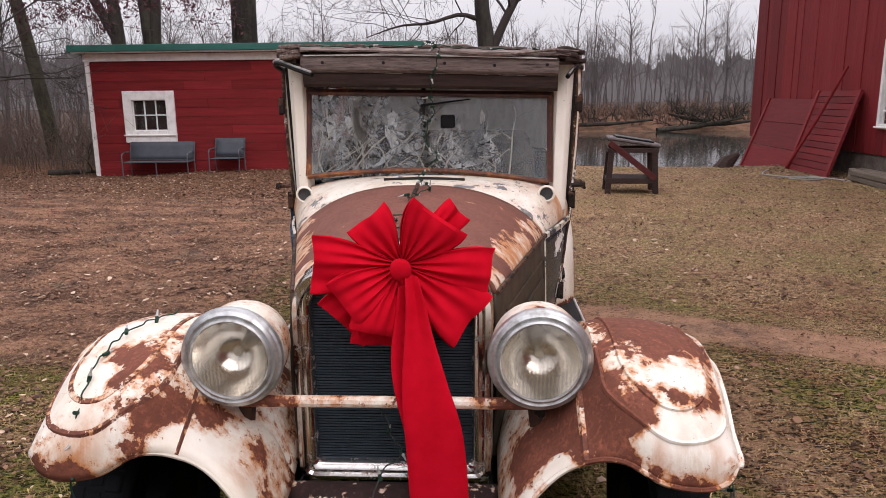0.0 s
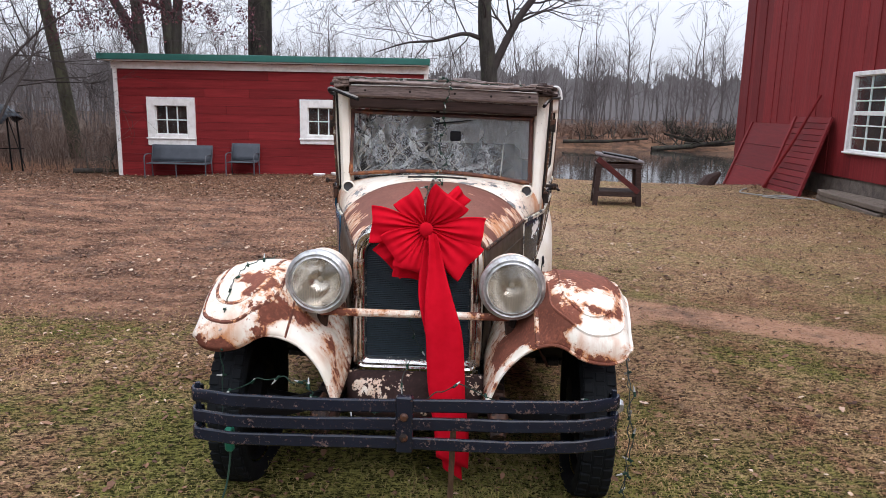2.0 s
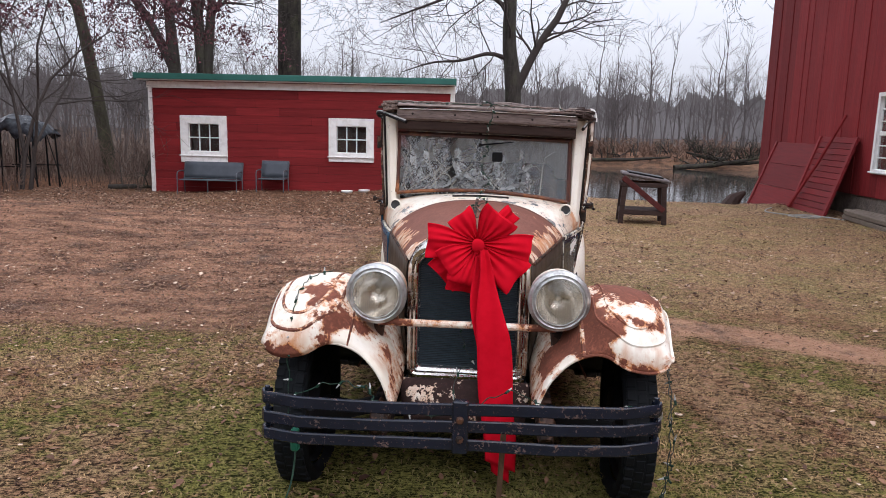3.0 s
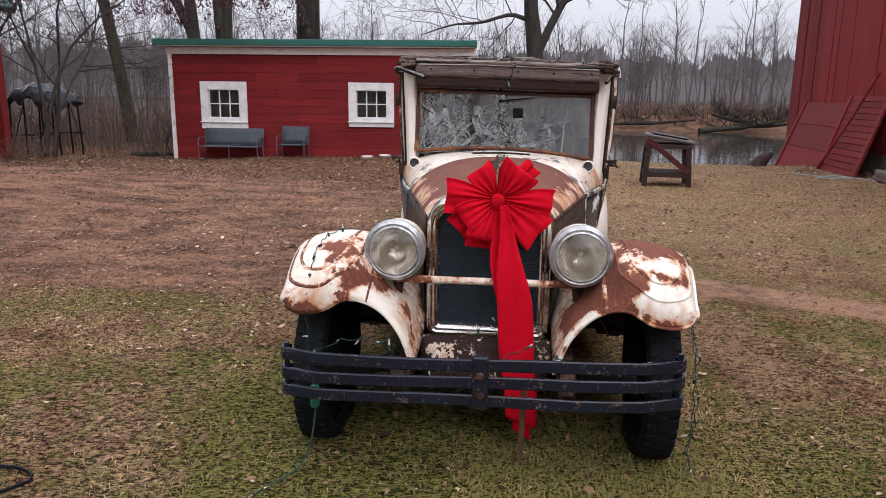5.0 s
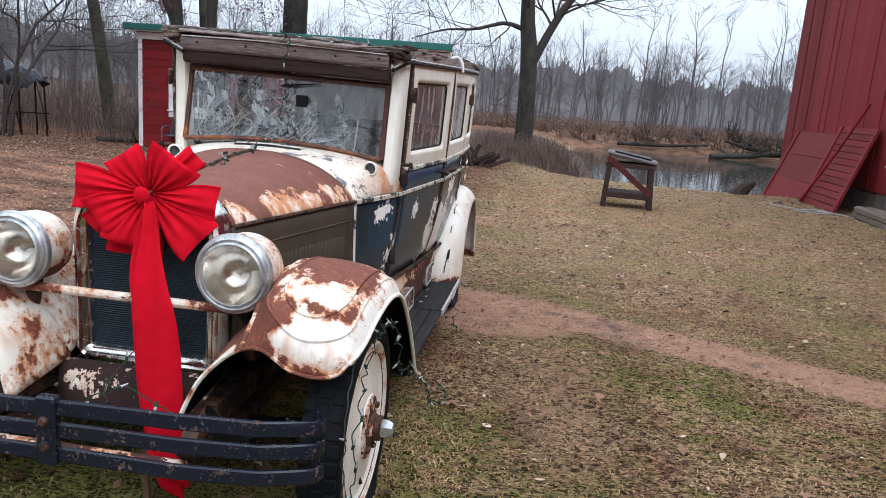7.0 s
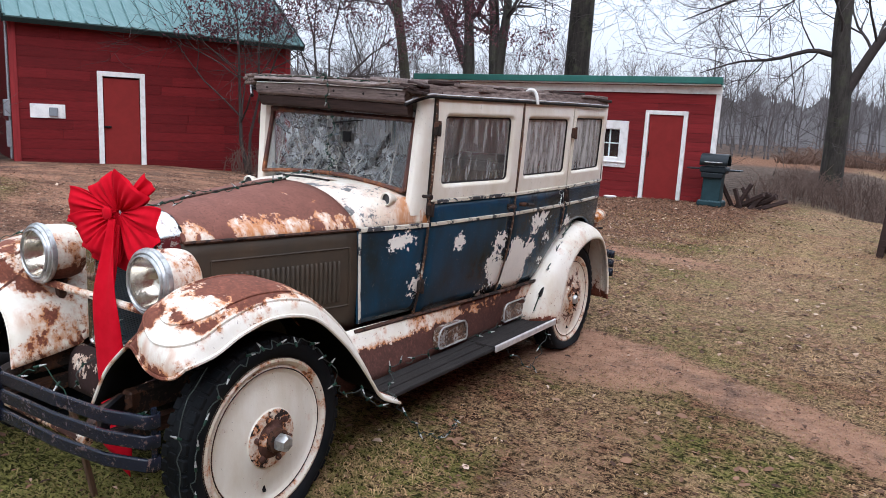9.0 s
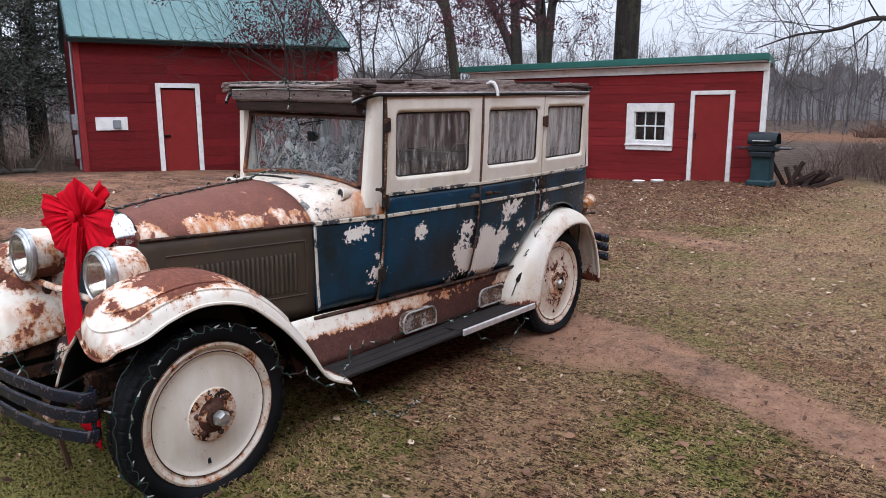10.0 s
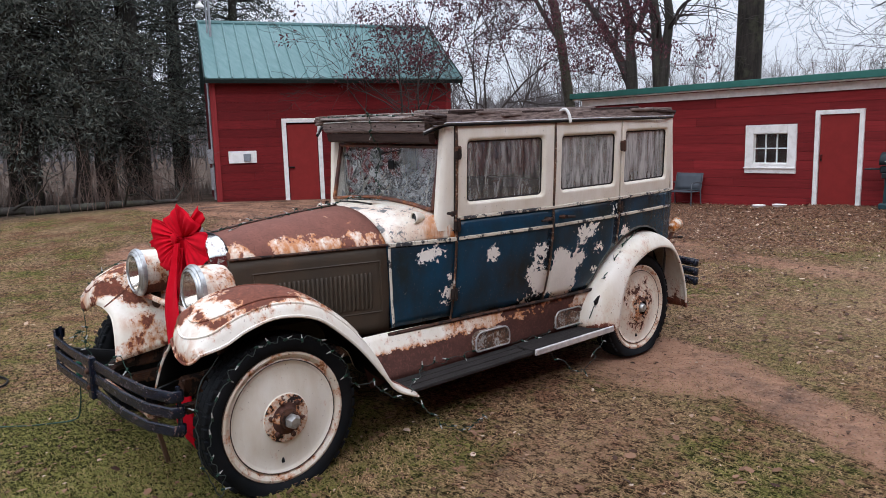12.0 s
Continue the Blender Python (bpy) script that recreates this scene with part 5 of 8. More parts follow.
def wheel(x, y, z, sx, kind):
    base = Matrix.Translation((x, y, z)) @ Matrix.Rotation(radians(90 * sx), 4, "Y")
    tyre_g = Geo()
    prof = [(0.312, -0.045), (0.322, -0.062), (0.340, -0.073), (0.362, -0.074), (0.385, -0.066), (0.397, -0.050), (0.402, -0.025), (0.403, 0), (0.402, 0.025), (0.397, 0.050), (0.385, 0.066), (0.362, 0.074), (0.340, 0.073), (0.322, 0.062), (0.312, 0.045)]
    tyre_g.lathe(prof, base, 72)
    floor_z = z - 0.345
    tyre_g.v = [(px + (0.30 * max(0, floor_z + 0.055 - pz) * (1 if px > x else -1) * min(1, abs(px - x) / 0.05)), py, max(pz, floor_z + 0.25 * (pz - floor_z) if pz < floor_z else pz)) for px, py, pz in tyre_g.v]
    w = part("wheel", tyre_g, rubber_black, car, "black tyre, slack and bulging at the ground")
    side_block = mesh_of("tread_block", Geo().box(-0.012, 0.014, -0.022, 0.022, -0.020, 0.020, 0.004), rubber_black, smooth=0)
    for k in range(44):
        for s_, turn_, r_ in ((-1, 0.0, 0.390), (1, 0.07, 0.390), (0, 0.035, 0.391)):
            m = base @ Matrix.Rotation(2 * math.pi * k / 44 + turn_, 4, "Z") @ Matrix.Translation((r_, 0, s_ * 0.045))
            if m.translation.z > floor_z + 0.05:
                piece("tread_block", side_block, w, m)
    part("rim", Geo().lathe([(0.312, 0.030), (0.325, 0.052), (0.321, 0.067), (0.309, 0.071), (0.297, 0.065), (0.288, 0.054), (0.282, 0.056)], base, 64), rim_paint, w, "rust-stained cream rim")
    part("disc", Geo().lathe([(0.282, 0.056), (0.274, 0.060), (0.264, 0.054), (0.256, 0.050), (0.20, 0.058), (0.15, 0.066), (0.122, 0.070), (0.118, 0.076)], base, 64), disc_paint if kind == "front" else rear_disc_paint, w, "cream steel wheel disc" if kind == "front" else "cream wheel disc blotched with rust")
    part("hub_flange", Geo().lathe([(0.120, 0.072), (0.116, 0.080), (0.105, 0.083), (0.078, 0.084)], base, 48), flange_paint, w, "chipped cream hub flange")
    part("hub_seat", Geo().lathe([(0.078, 0.084), (0.066, 0.087), (0.056, 0.092), (0.05, 0.10)], base, 32), hub_rust, w)
    tip = 0.168 if kind == "front" else 0.115
    part("hub", Geo().lathe([(0.05, 0.08), (0.047, tip - 0.045), (0.036, tip - 0.042)], base, 24), rust_iron, w)
    part("hub_cap", Geo().lathe([(0.036, tip - 0.045), (0.038, tip - 0.03), (0.034, tip - 0.012), (0.026, tip), (0.0, tip)], base, 6 if kind == "front" else 20), nickel, w, "bright metal hub nut")
    bolt = mesh_of("bolt", Geo().lathe([(0.013, 0), (0.013, 0.012), (0.008, 0.016), (0, 0.016)], None, 8), hub_rust)
    for k in range(6):
        piece("bolt", bolt, w, base @ Matrix.Rotation(k * math.pi / 3 + 0.3, 4, "Z") @ Matrix.Translation((0.088, 0, 0.082)))
    part("back_plate", Geo().lathe([(0.305, -0.045), (0.285, -0.020), (0.16, -0.030), (0.12, -0.075), (0.0, -0.08)], base, 40), iron_black, w)
    for r_ in (0.278, 0.320):
        part("rim_seam", Geo().lathe([(r_ - 0.003, 0.0585 if r_ < 0.3 else 0.0645), (r_, 0.0625 if r_ < 0.3 else 0.068), (r_ + 0.003, 0.0585 if r_ < 0.3 else 0.0645)], base, 64), rust_iron, w)
    part("valve", Geo().tube([tuple(base @ Vector((0.20, -0.02, 0.05))), tuple(base @ Vector((0.225, -0.022, 0.062)))], 0.008, 6), iron_black, w)


for sx in (1, -1):
    wheel(sx * 0.770, 0.032, 0.338, sx, "front")
    wheel(sx * 0.715, 3.06, 0.345, sx, "rear")
g = Geo()
g.tube([(-0.70, 0.02, 0.33), (-0.5, 0.02, 0.30), (0.5, 0.02, 0.30), (0.70, 0.02, 0.33)], 0.032, 8)
part("front_axle", g, iron_black, car)
part("rear_axle", Geo().tube([(-0.66, 3.06, 0.345), (-0.15, 3.06, 0.345), (0, 3.06, 0.345), (0.15, 3.06, 0.345), (0.66, 3.06, 0.345)], [0.04, 0.05, 0.13, 0.05, 0.04], 10), iron_black, car)
for sx in (1, -1):
    g = Geo().box(min(sx * 0.33, sx * 0.39), max(sx * 0.33, sx * 0.39), -0.28, 3.6, 0.40, 0.50, 0.01)
    g.tube([(sx * 0.36, -0.28, 0.45), (sx * 0.36, -0.38, 0.43), (sx * 0.36, -0.44, 0.38)], [0.05, 0.04, 0.03], 8)
    part("chassis_rail", g, rust_iron, car)
    g = Geo()
    for k in range(5):
        g.box(min(sx * 0.335, sx * 0.385), max(sx * 0.335, sx * 0.385), -0.42 + 0.05 * k, 0.45 - 0.05 * k, 0.345 - 0.012 * k, 0.356 - 0.012 * k)
    part("leaf_spring", g, rust_iron, car)
# hidden engine, oil pan and splash pans, added to block light under the car
part("engine", Geo().box(-0.20, 0.20, 0.10, 0.88, 0.46, 1.00, 0.04).box(-0.15, 0.15, 0.14, 1.10, 0.27, 0.46, 0.05), iron_black, car)
for sx in (1, -1):
    part("splash_pan", Geo().grid([[(sx * (0.28 + 0.06 * t), y, 0.50 - 0.16 * t) for t in (0, 0.5, 1)] for y in np.linspace(-0.05, 0.92, 7)]), iron_black, car, solid=0.006)
part("floor_pan", Geo().box(-0.56, 0.56, 0.90, 3.55, 0.43, 0.46), rust_iron, car)
rows = [[(x * (1 - 0.04 * k), y + 0.02 * (x / 0.33) ** 2, z - 0.012 * (x / 0.33) ** 2) for x in (-0.33, -0.16, 0, 0.16, 0.33)] for k, (y, z) in enumerate(((-0.075, 0.508), (-0.105, 0.512), (-0.140, 0.488), (-0.165, 0.420), (-0.178, 0.335)))]
g = Geo().grid(fine(rows, 14, 15))
part("front_apron", g, apron_paint, car, "rusty front apron with cream flakes", solid=0.01)
part("horn_tie_bar", Geo().tube([(x, -0.435, 0.345) for x in (-0.36, -0.2, 0, 0.2, 0.36)], 0.019, 8), tie_paint, car, "flaking cream tie bar behind the bumper")

# headlamps
for sx in (1, -1):
    m = Matrix.Translation((sx * 0.405, -0.060, 0.927)) @ Matrix.Rotation(radians(90), 4, "X") @ Matrix.Rotation(radians(-1.5), 4, "X")
    lamp = part("headlamp", Geo().lathe([(0.0, -0.062), (0.05, -0.058), (0.09, -0.045), (0.115, -0.022), (0.124, 0.01), (0.126, 0.06), (0.126, 0.125)], m, 48), lamp_paint, car, "drum headlamp, cream shell with rust")
    part("lamp_rim", Geo().lathe([(0.126, 0.118), (0.135, 0.121), (0.138, 0.132), (0.135, 0.143), (0.129, 0.146), (0.126, 0.152), (0.120, 0.156), (0.113, 0.153), (0.110, 0.160), (0.105, 0.163), (0.102, 0.157), (0.104, 0.148)], m, 56), nickel, lamp, "dull nickel lamp rim")
    part("reflector", Geo().lathe([(0.104, 0.148), (0.09, 0.10), (0.06, 0.06), (0.02, 0.045), (0, 0.044)], m, 40), plain("reflector_silver", (0.80, 0.765, 0.71), 0.12, 0.97, vary=0.12), lamp)
    part("bulb", Geo().lathe([(0.0, 0.10), (0.010, 0.096), (0.014, 0.085), (0.010, 0.07), (0.01, 0.045)], m, 14), plain("bulb_glass", (0.5, 0.47, 0.4), 0.2), lamp)
    g = Geo()
    rows = []
    for r in (0.0, 0.03, 0.06, 0.085, 0.105):
        rows.append([tuple(m @ Vector((r * math.cos(a), r * math.sin(a), 0.152 + 0.014 * (1 - (r / 0.105) ** 2)))) for a in np.linspace(0, 2 * math.pi, 41)[:-1]])
    g.grid(rows, closed_v=True)
    lens = part("lens", g, None, lamp, "fluted clear lamp lens")
    g = Geo()
    g.tube([(sx * 0.405, -0.10, 0.80), (sx * 0.41, -0.10, 0.70), (sx * 0.43, -0.08, 0.60)], [0.03, 0.022, 0.03], 8)
    part("lamp_post", g, rust_iron, lamp)
part("lamp_bar", Geo().tube([(x, -0.165, 0.795) for x in (-0.40, -0.2, 0, 0.2, 0.40)], 0.0165, 10), bar_paint, car, "cream and rust cross bar between the headlamps")


def lens_material():
    n = Nodes("fluted_lens")
    flute = n.math("SINE", n.math("MULTIPLY", n.axis(0), 620.0))
    low = n.ramp(n.axis(2), 0.95, 0.90)
    gloss = n.node("ShaderNodeBsdfGlossy", Color=(0.9, 0.9, 0.88), Roughness=0.10)
    clear = n.node("ShaderNodeBsdfTransparent", Color=(0.94, 0.92, 0.88))
    dust = n.node("ShaderNodeBsdfDiffuse", Color=(0.40, 0.38, 0.35))
    b = n.node("ShaderNodeBump", Strength=0.6, Distance=0.002, Height=times(n, flute, low))
    n.set(gloss.inputs["Normal"], b.outputs[0])
    a = n.node("ShaderNodeMixShader", Fac=0.12)
    n.tree.links.new(clear.outputs[0], a.inputs[1])
    n.tree.links.new(gloss.outputs[0], a.inputs[2])
    d = n.node("ShaderNodeMixShader", Fac=n.ramp(times(n, n.ramp(flute, -1, 1), low), 0, 1, 0.03, 0.26))
    n.tree.links.new(a.outputs[0], d.inputs[1])
    n.tree.links.new(dust.outputs[0], d.inputs[2])
    n.tree.links.new(d.outputs[0], n.tree.nodes["Material Output"].inputs["Surface"])
    return n.material


lens_glass = lens_material()
for ob in list(scene.objects):
    if ob.name.split(".")[0] == "lens":
        ob.data.materials.clear()
        ob.data.materials.append(lens_glass)

# front bumper: three strips that curl back at the ends, clamped in the middle
BUMPER = [(-0.80, -0.572), (-0.65, -0.604), (-0.3, -0.602), (0.0, -0.592), (0.4, -0.577), (0.65, -0.545), (0.80, -0.490)]


def bow_y(x):
    return at_of(BUMPER, x)


for k, (z, h) in enumerate(((0.566, 0.051), (0.491, 0.050), (0.414, 0.049))):
    path = [(x, bow_y(x)) for x in np.linspace(-0.80, 0.80, 33)]
    curl = [(0.812, 0.020), (0.815, 0.040), (0.800, 0.052), (0.782, 0.043)]
    path = [(-x, bow_y(-0.8) + y) for x, y in curl[::-1]] + path + [(x, bow_y(0.8) + y) for x, y in curl]
    tilt = 0.006 * math.sin(k * 2.1)
    g = Geo()
    rows = []
    for i, (x, y) in enumerate(path):
        p, q = path[max(i - 1, 0)], path[min(i + 1, len(path) - 1)]
        t = Vector((q[0] - p[0], q[1] - p[1], 0)).normalized()
        nrm = Vector((t.y, -t.x, 0)) * 0.006
        dz = tilt * x + 0.004 * math.sin(5 * x + k)
        rows.append([tuple(Vector((x, y, z + dz + s * h / 2)) + nrm * o) for s, o in ((-1, -1), (-1, 0.4), (-0.8, 1), (0.8, 1), (1, 0.4), (1, -1))])
    g.grid(rows, closed_v=True)
    part("bumper_strip", g, bumper_paint, car, "chipped black bumper strip")
clamp = part("bumper_clamp", Geo().box(-0.028, 0.036, -0.612, -0.576, 0.384, 0.606, 0.006), bumper_paint, car, "bolted centre clamp")
for z in (0.45, 0.53):
    part("bolt", Geo().lathe([(0.016, 0), (0.016, 0.008), (0.010, 0.014), (0, 0.014)], Matrix.Translation((0.004, -0.612, z)) @ Matrix.Rotation(radians(90), 4, "X"), 10), rust_iron, clamp)
for sx in (1, -1):
    part("bumper_pin", Geo().tube([(sx * 0.797, bow_y(sx * 0.8) + 0.034, 0.375), (sx * 0.797, bow_y(sx * 0.8) + 0.034, 0.605)], 0.011, 8), bumper_paint, car)
    part("bumper_arm", Geo().tube([(sx * 0.62, bow_y(sx * 0.62) + 0.022, 0.49), (sx * 0.50, -0.46, 0.48), (sx * 0.37, -0.30, 0.46)], 0.020, 6, flat=2), iron_black, car)

# windscreen
def ws_y(z):
    return 1.245 + 0.075 * (z - 1.25) / 0.37


g = Geo()
for pts, r in (([(-0.522, 1.250), (-0.27, 1.270), (0.01, 1.276), (0.29, 1.256), (0.553, 1.222)], 0.015), ([(-0.520, 1.252), (-0.520, 1.620)], 0.017), ([(0.556, 1.222), (0.556, 1.600)], 0.017)):
    line = spline(pts, 13) if len(pts) > 2 else pts
    g.tube([(x, ws_y(z) - 0.004, z) for x, z in line], r, 6, flat=0.8)
screen = part("windscreen", g, rust_orange, car, "rusted windscreen frame")
part("top_rail", Geo().tube([(-0.535, ws_y(1.62) - 0.006, 1.623), (0.57, ws_y(1.6) - 0.006, 1.598)], 0.017, 6, flat=0.9), rust_dark, screen, "dark rusty top rail of the windscreen")
g = Geo().grid([[(x, ws_y(z), z) for z in (1.225 + d, 1.43, 1.612 - 0.022 * x)] for x, d in ((-0.515, 0.02), (0, 0.03), (0.55, 0.0))])
part("windscreen_glass", g, shield_glass, screen, "dirty flat windscreen glass", smooth=0)
g = Geo().tube([(-0.012, ws_y(1.58) - 0.02, 1.558), (0.09, ws_y(1.58) - 0.026, 1.570), (0.206, ws_y(1.6) - 0.02, 1.583)], [0.006, 0.0045, 0.0025], 5)
part("wiper", g, iron_black, screen)
part("mirror", Geo().box(0.074, 0.138, 1.272, 1.284, 1.458, 1.517, 0.008), iron_black, car, "small dark rear-view mirror")

# cowl lamps
for sx, lamp_x in ((1, 0.534), (-1, 0.514)):
    m = Matrix.Translation((sx * lamp_x, 1.135, 1.186)) @ Matrix.Rotation(radians(90), 4, "X") @ Matrix.Rotation(radians(-6 * sx), 4, "Y")
    lamp = part("cowl_lamp", Geo().lathe([(0.0, -0.045), (0.018, -0.040), (0.029, -0.018), (0.033, 0.010), (0.037, 0.015), (0.037, 0.026), (0.031, 0.030), (0.027, 0.022)], m, 24), cream_body, car, "small cream cowl lamp")
    part("lens", Geo().lathe([(0.029, 0.022), (0.024, 0.012), (0, 0.006)], m, 20), plain("dark_lens", (0.07, 0.072, 0.075), 0.2), lamp)
    part("stalk", Geo().tube([tuple(m @ Vector((0, 0, -0.01))), (sx * lamp_x, 1.16, 1.10)], 0.015, 8), cream_body, lamp)

# open wooden roof
def header_board(profile, seed, x0=-0.515, x1=0.580, crown=0.004):
    """A long board across the roof's front, its edges worn uneven; it sags towards the near side."""
    rnd = random.Random(seed)
    rows = []
    for x in np.linspace(x0, x1, 37):
        j = rnd.uniform(-0.003, 0.003)
        rows.append([(x, y + 0.4 * j, z + j * up - 0.026 * x + crown * (1 - (x / 0.6) ** 2)) for y, z, up in profile])
    g = Geo().grid(rows, closed_v=True)
    k = len(profile)
    g.f += [tuple(range(k)), tuple(36 * k + q for q in range(k))]
    return g


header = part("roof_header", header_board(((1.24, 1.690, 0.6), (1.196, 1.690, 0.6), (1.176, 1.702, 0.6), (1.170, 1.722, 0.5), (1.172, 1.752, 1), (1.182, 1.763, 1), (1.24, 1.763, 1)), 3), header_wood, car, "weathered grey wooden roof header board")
# darker lower board: shade under the upper one is put into its colour
part("lower_header", header_board(((1.25, 1.628, 0), (1.222, 1.628, 0), (1.206, 1.640, 0), (1.198, 1.684, 0.6), (1.204, 1.689, 0.6), (1.25, 1.689, 0.6)), 4), dark_wood, header, "recessed lower header board, its shade put into dark wood")
part("roof_edge_board", header_board(((1.150, 1.773, 1), (1.147, 1.781, 0.3), (1.153, 1.790, 1), (1.26, 1.800, 1), (1.26, 1.783, 1)), 5, -0.51, 0.625, 0.003), roof_wood, header, "split board along the roof's front edge")
part("roof_edge_board", header_board(((1.20, 1.797, 1), (1.198, 1.806, 1.6), (1.30, 1.812, 1), (1.30, 1.800, 1)), 6, -0.50, 0.44, 0.003), rail_wood, header, "second split board behind the first")
part("loose_lath", Geo().tube([(0.16, 1.160, 1.768), (0.36, 1.150, 1.764), (0.56, 1.150, 1.782), (0.66, 1.165, 1.775)], [0.006, 0.006, 0.005, 0.003], 5), rail_wood, header)
part("wire", Geo().tube([(-0.50, 1.165, 1.772), (-0.1, 1.163, 1.770), (0.2, 1.163, 1.760), (0.57, 1.165, 1.746)], 0.003, 5), trim_white, header)
nail = mesh_of("nail", Geo().lathe([(0.0, 0.003), (0.006, 0.002), (0.007, 0.0)], None, 8), dark_gap)
for x, z in ((-0.42, 1.742), (-0.16, 1.738), (0.10, 1.733), (0.31, 1.722), (0.53, 1.722)):
    piece("nail", nail, header, Matrix.Translation((x, 1.1685, z)) @ Matrix.Rotation(radians(90), 4, "X"))
rnd = random.Random(8)
for k in range(9):
    y = 1.30 + 0.25 * k
    zc = 1.782 + rise(y)
    w = rnd.uniform(0.045, 0.075)
    half_w = min(0.66, at_of(HALF, max(y, 1.34)) - 0.06)
    pts = [(x, y + rnd.uniform(-0.012, 0.012), zc - 0.020 * x + 0.014 * (1 - (x / half_w) ** 2)) for x in np.linspace(-half_w, half_w, 7)]
    g = Geo()
    g.grid([[(x, yy + a * w / 2, z + b * 0.012) for a, b in ((-1, -1), (-1, 1), (1, 1), (1, -1))] for x, yy, z in pts], closed_v=True)
    part("roof_bow", g, roof_wood, car)
for sx in (1, -0.945):
    g = Geo()
    for a, b, lo, hi, y0, y1 in ((-0.055, 0.006, 1.738, 1.796, 1.22, 3.52), (-0.12, -0.05, 1.762, 1.812, 1.34, 3.45), (-0.01, 0.016, 1.728, 1.766, 1.38, 2.9)):
        rows = []
        for y in np.linspace(y0, y1, 31):
            h = at_of(HALF, max(1.34, min(y, 3.5))) - 0.02 * max(0, (1.34 - y) / 0.1)
            j, q = rnd.uniform(-0.007, 0.007), rnd.uniform(-0.006, 0.006)
            rows.append([(sx * (h + x + q * o), y, z + rise(y) + j * u - 0.012 * sx) for x, z, u, o in ((a, lo, 0.3, 0), (b, lo, 0.3, 1), (b + 0.004, (lo + hi) / 2, 1, 1), (b - 0.006, hi, 1, 1), (a, hi, 1, 0))])
        g.grid(rows, closed_v=True)
        n0 = len(g.v) - 155
        g.f += [tuple(n0 + q for q in range(5)), tuple(n0 + 150 + q for q in range(5))]
    part("roof_rail", g, rail_wood, car, "split weathered wooden roof rail")
    if sx > 0:
        path = [(0.612, 1.135, 1.672), (0.640, 1.20, 1.700), (0.672, 1.27, 1.722)]
    else:
        path = [(-0.447, 1.080, 1.690), (-0.53, 1.150, 1.716), (-0.62, 1.23, 1.745), (-0.655, 1.28, 1.740)]
    path += [(sx * (at_of(HALF, y) + 0.03), y, 1.722 + rise(y)) for y in np.linspace(1.38, 3.35, 9)] + [(sx * 0.755, 3.52, 1.765)]
    part("gutter", Geo().tube([tuple(p) for p in spline(path, 44)], 0.0105, 6), iron_black, car, "black roof gutter strip")
    part("gutter_edge", Geo().tube([(x * 1.008, y - 0.002, z + 0.011) for x, y, z in spline(path, 44)], 0.005, 5), pale_metal, car, "worn bright edge of the gutter")
for x0, x1, dz in ((0.582, 0.668, -0.012), (-0.606, -0.516, 0.018)):
    g = Geo()
    for k in range(4):
        m = Matrix.Translation(((x0 + x1) / 2 + rnd.uniform(-0.02, 0.02), 1.20 + rnd.uniform(-0.015, 0.02), 1.752 + dz + 0.013 * k)) @ Matrix.Rotation(radians(rnd.uniform(-22, 22)), 4, "Z") @ Matrix.Rotation(radians(rnd.uniform(-14, 14)), 4, "Y")
        g.box(-0.045, 0.045, -0.05, 0.06, -0.009, 0.009, 0.004, m)
    part("rail_end", g, dark_wood if x0 > 0 else rail_wood, car, "splintered end of the roof rail")
deck = Geo().grid([[(x * at_of(HALF, max(1.34, min(3.5, y))), y, 1.766 + rise(y) + 0.008 * (1 - x * x) - 0.012 * x) for x in np.linspace(-0.92, 0.97, 9)] for y in np.linspace(1.26, 3.6, 9)])
part("roof_deck", deck, dark_wood, car, "dark boarded roof deck", solid=0.012)
for k, (x, y0, y1, tw) in enumerate(((-0.5, 1.30, 3.4, 0.4), (-0.32, 1.42, 3.45, -0.6), (-0.12, 1.28, 3.2, 0.5), (0.1, 1.50, 3.45, -0.3), (0.29, 1.33, 3.4, 0.8), (0.47, 1.62, 3.45, -0.5))):
    m = Matrix.Translation((x, y0, 1.806 + rise(y0) - 0.018 * x)) @ Matrix.Rotation(radians(tw), 4, "Z") @ Matrix.Rotation(radians(0.9), 4, "X")
    part("roof_slat", Geo().box(0, 0.06, 0, y1 - y0, -0.006, 0.007, 0.004, m), rail_wood, car)
m = Matrix.Translation((0.14, 1.50, 1.822)) @ Matrix.Rotation(radians(-6), 4, "Z") @ Matrix.Rotation(radians(1.0), 4, "X")
part("roof_slat", Geo().box(-0.07, 0.05, 0, 1.6, -0.010, 0.010, 0.004, m), roof_wood, car, "loose grey board lying on the roof")

# splinters and loose strips on the roof rails
for sx in (1, -1):
    for k in range(11):
        y0 = 1.28 + 0.2 * k + rnd.uniform(-0.05, 0.05)
        ln, wd = rnd.uniform(0.22, 0.55), rnd.uniform(0.012, 0.028)
        h = at_of(HALF, max(1.34, min(y0, 3.4)))
        m = Matrix.Translation((sx * (h + rnd.uniform(-0.09, 0.012)), y0, 1.783 + rise(y0) + rnd.uniform(-0.02, 0.022))) @ Matrix.Rotation(radians(rnd.uniform(-2.5, 2.5)), 4, "X") @ Matrix.Rotation(radians(rnd.uniform(-3, 3)), 4, "Z")
        part("splinter", Geo().box(-wd, wd, 0, min(ln, 3.5 - y0), -0.009, 0.009, 0.003, m), rail_wood if k % 3 else dark_wood, car)
part("strap_hook", Geo().tube([tuple(p) for p in spline([(0.75, 2.19, 1.80), (0.775, 2.19, 1.812), (0.80, 2.195, 1.803), (0.816, 2.2, 1.77), (0.822, 2.205, 1.725)], 12)], 0.010, 8), trim_white, car, "bent white hook over the roof rail")

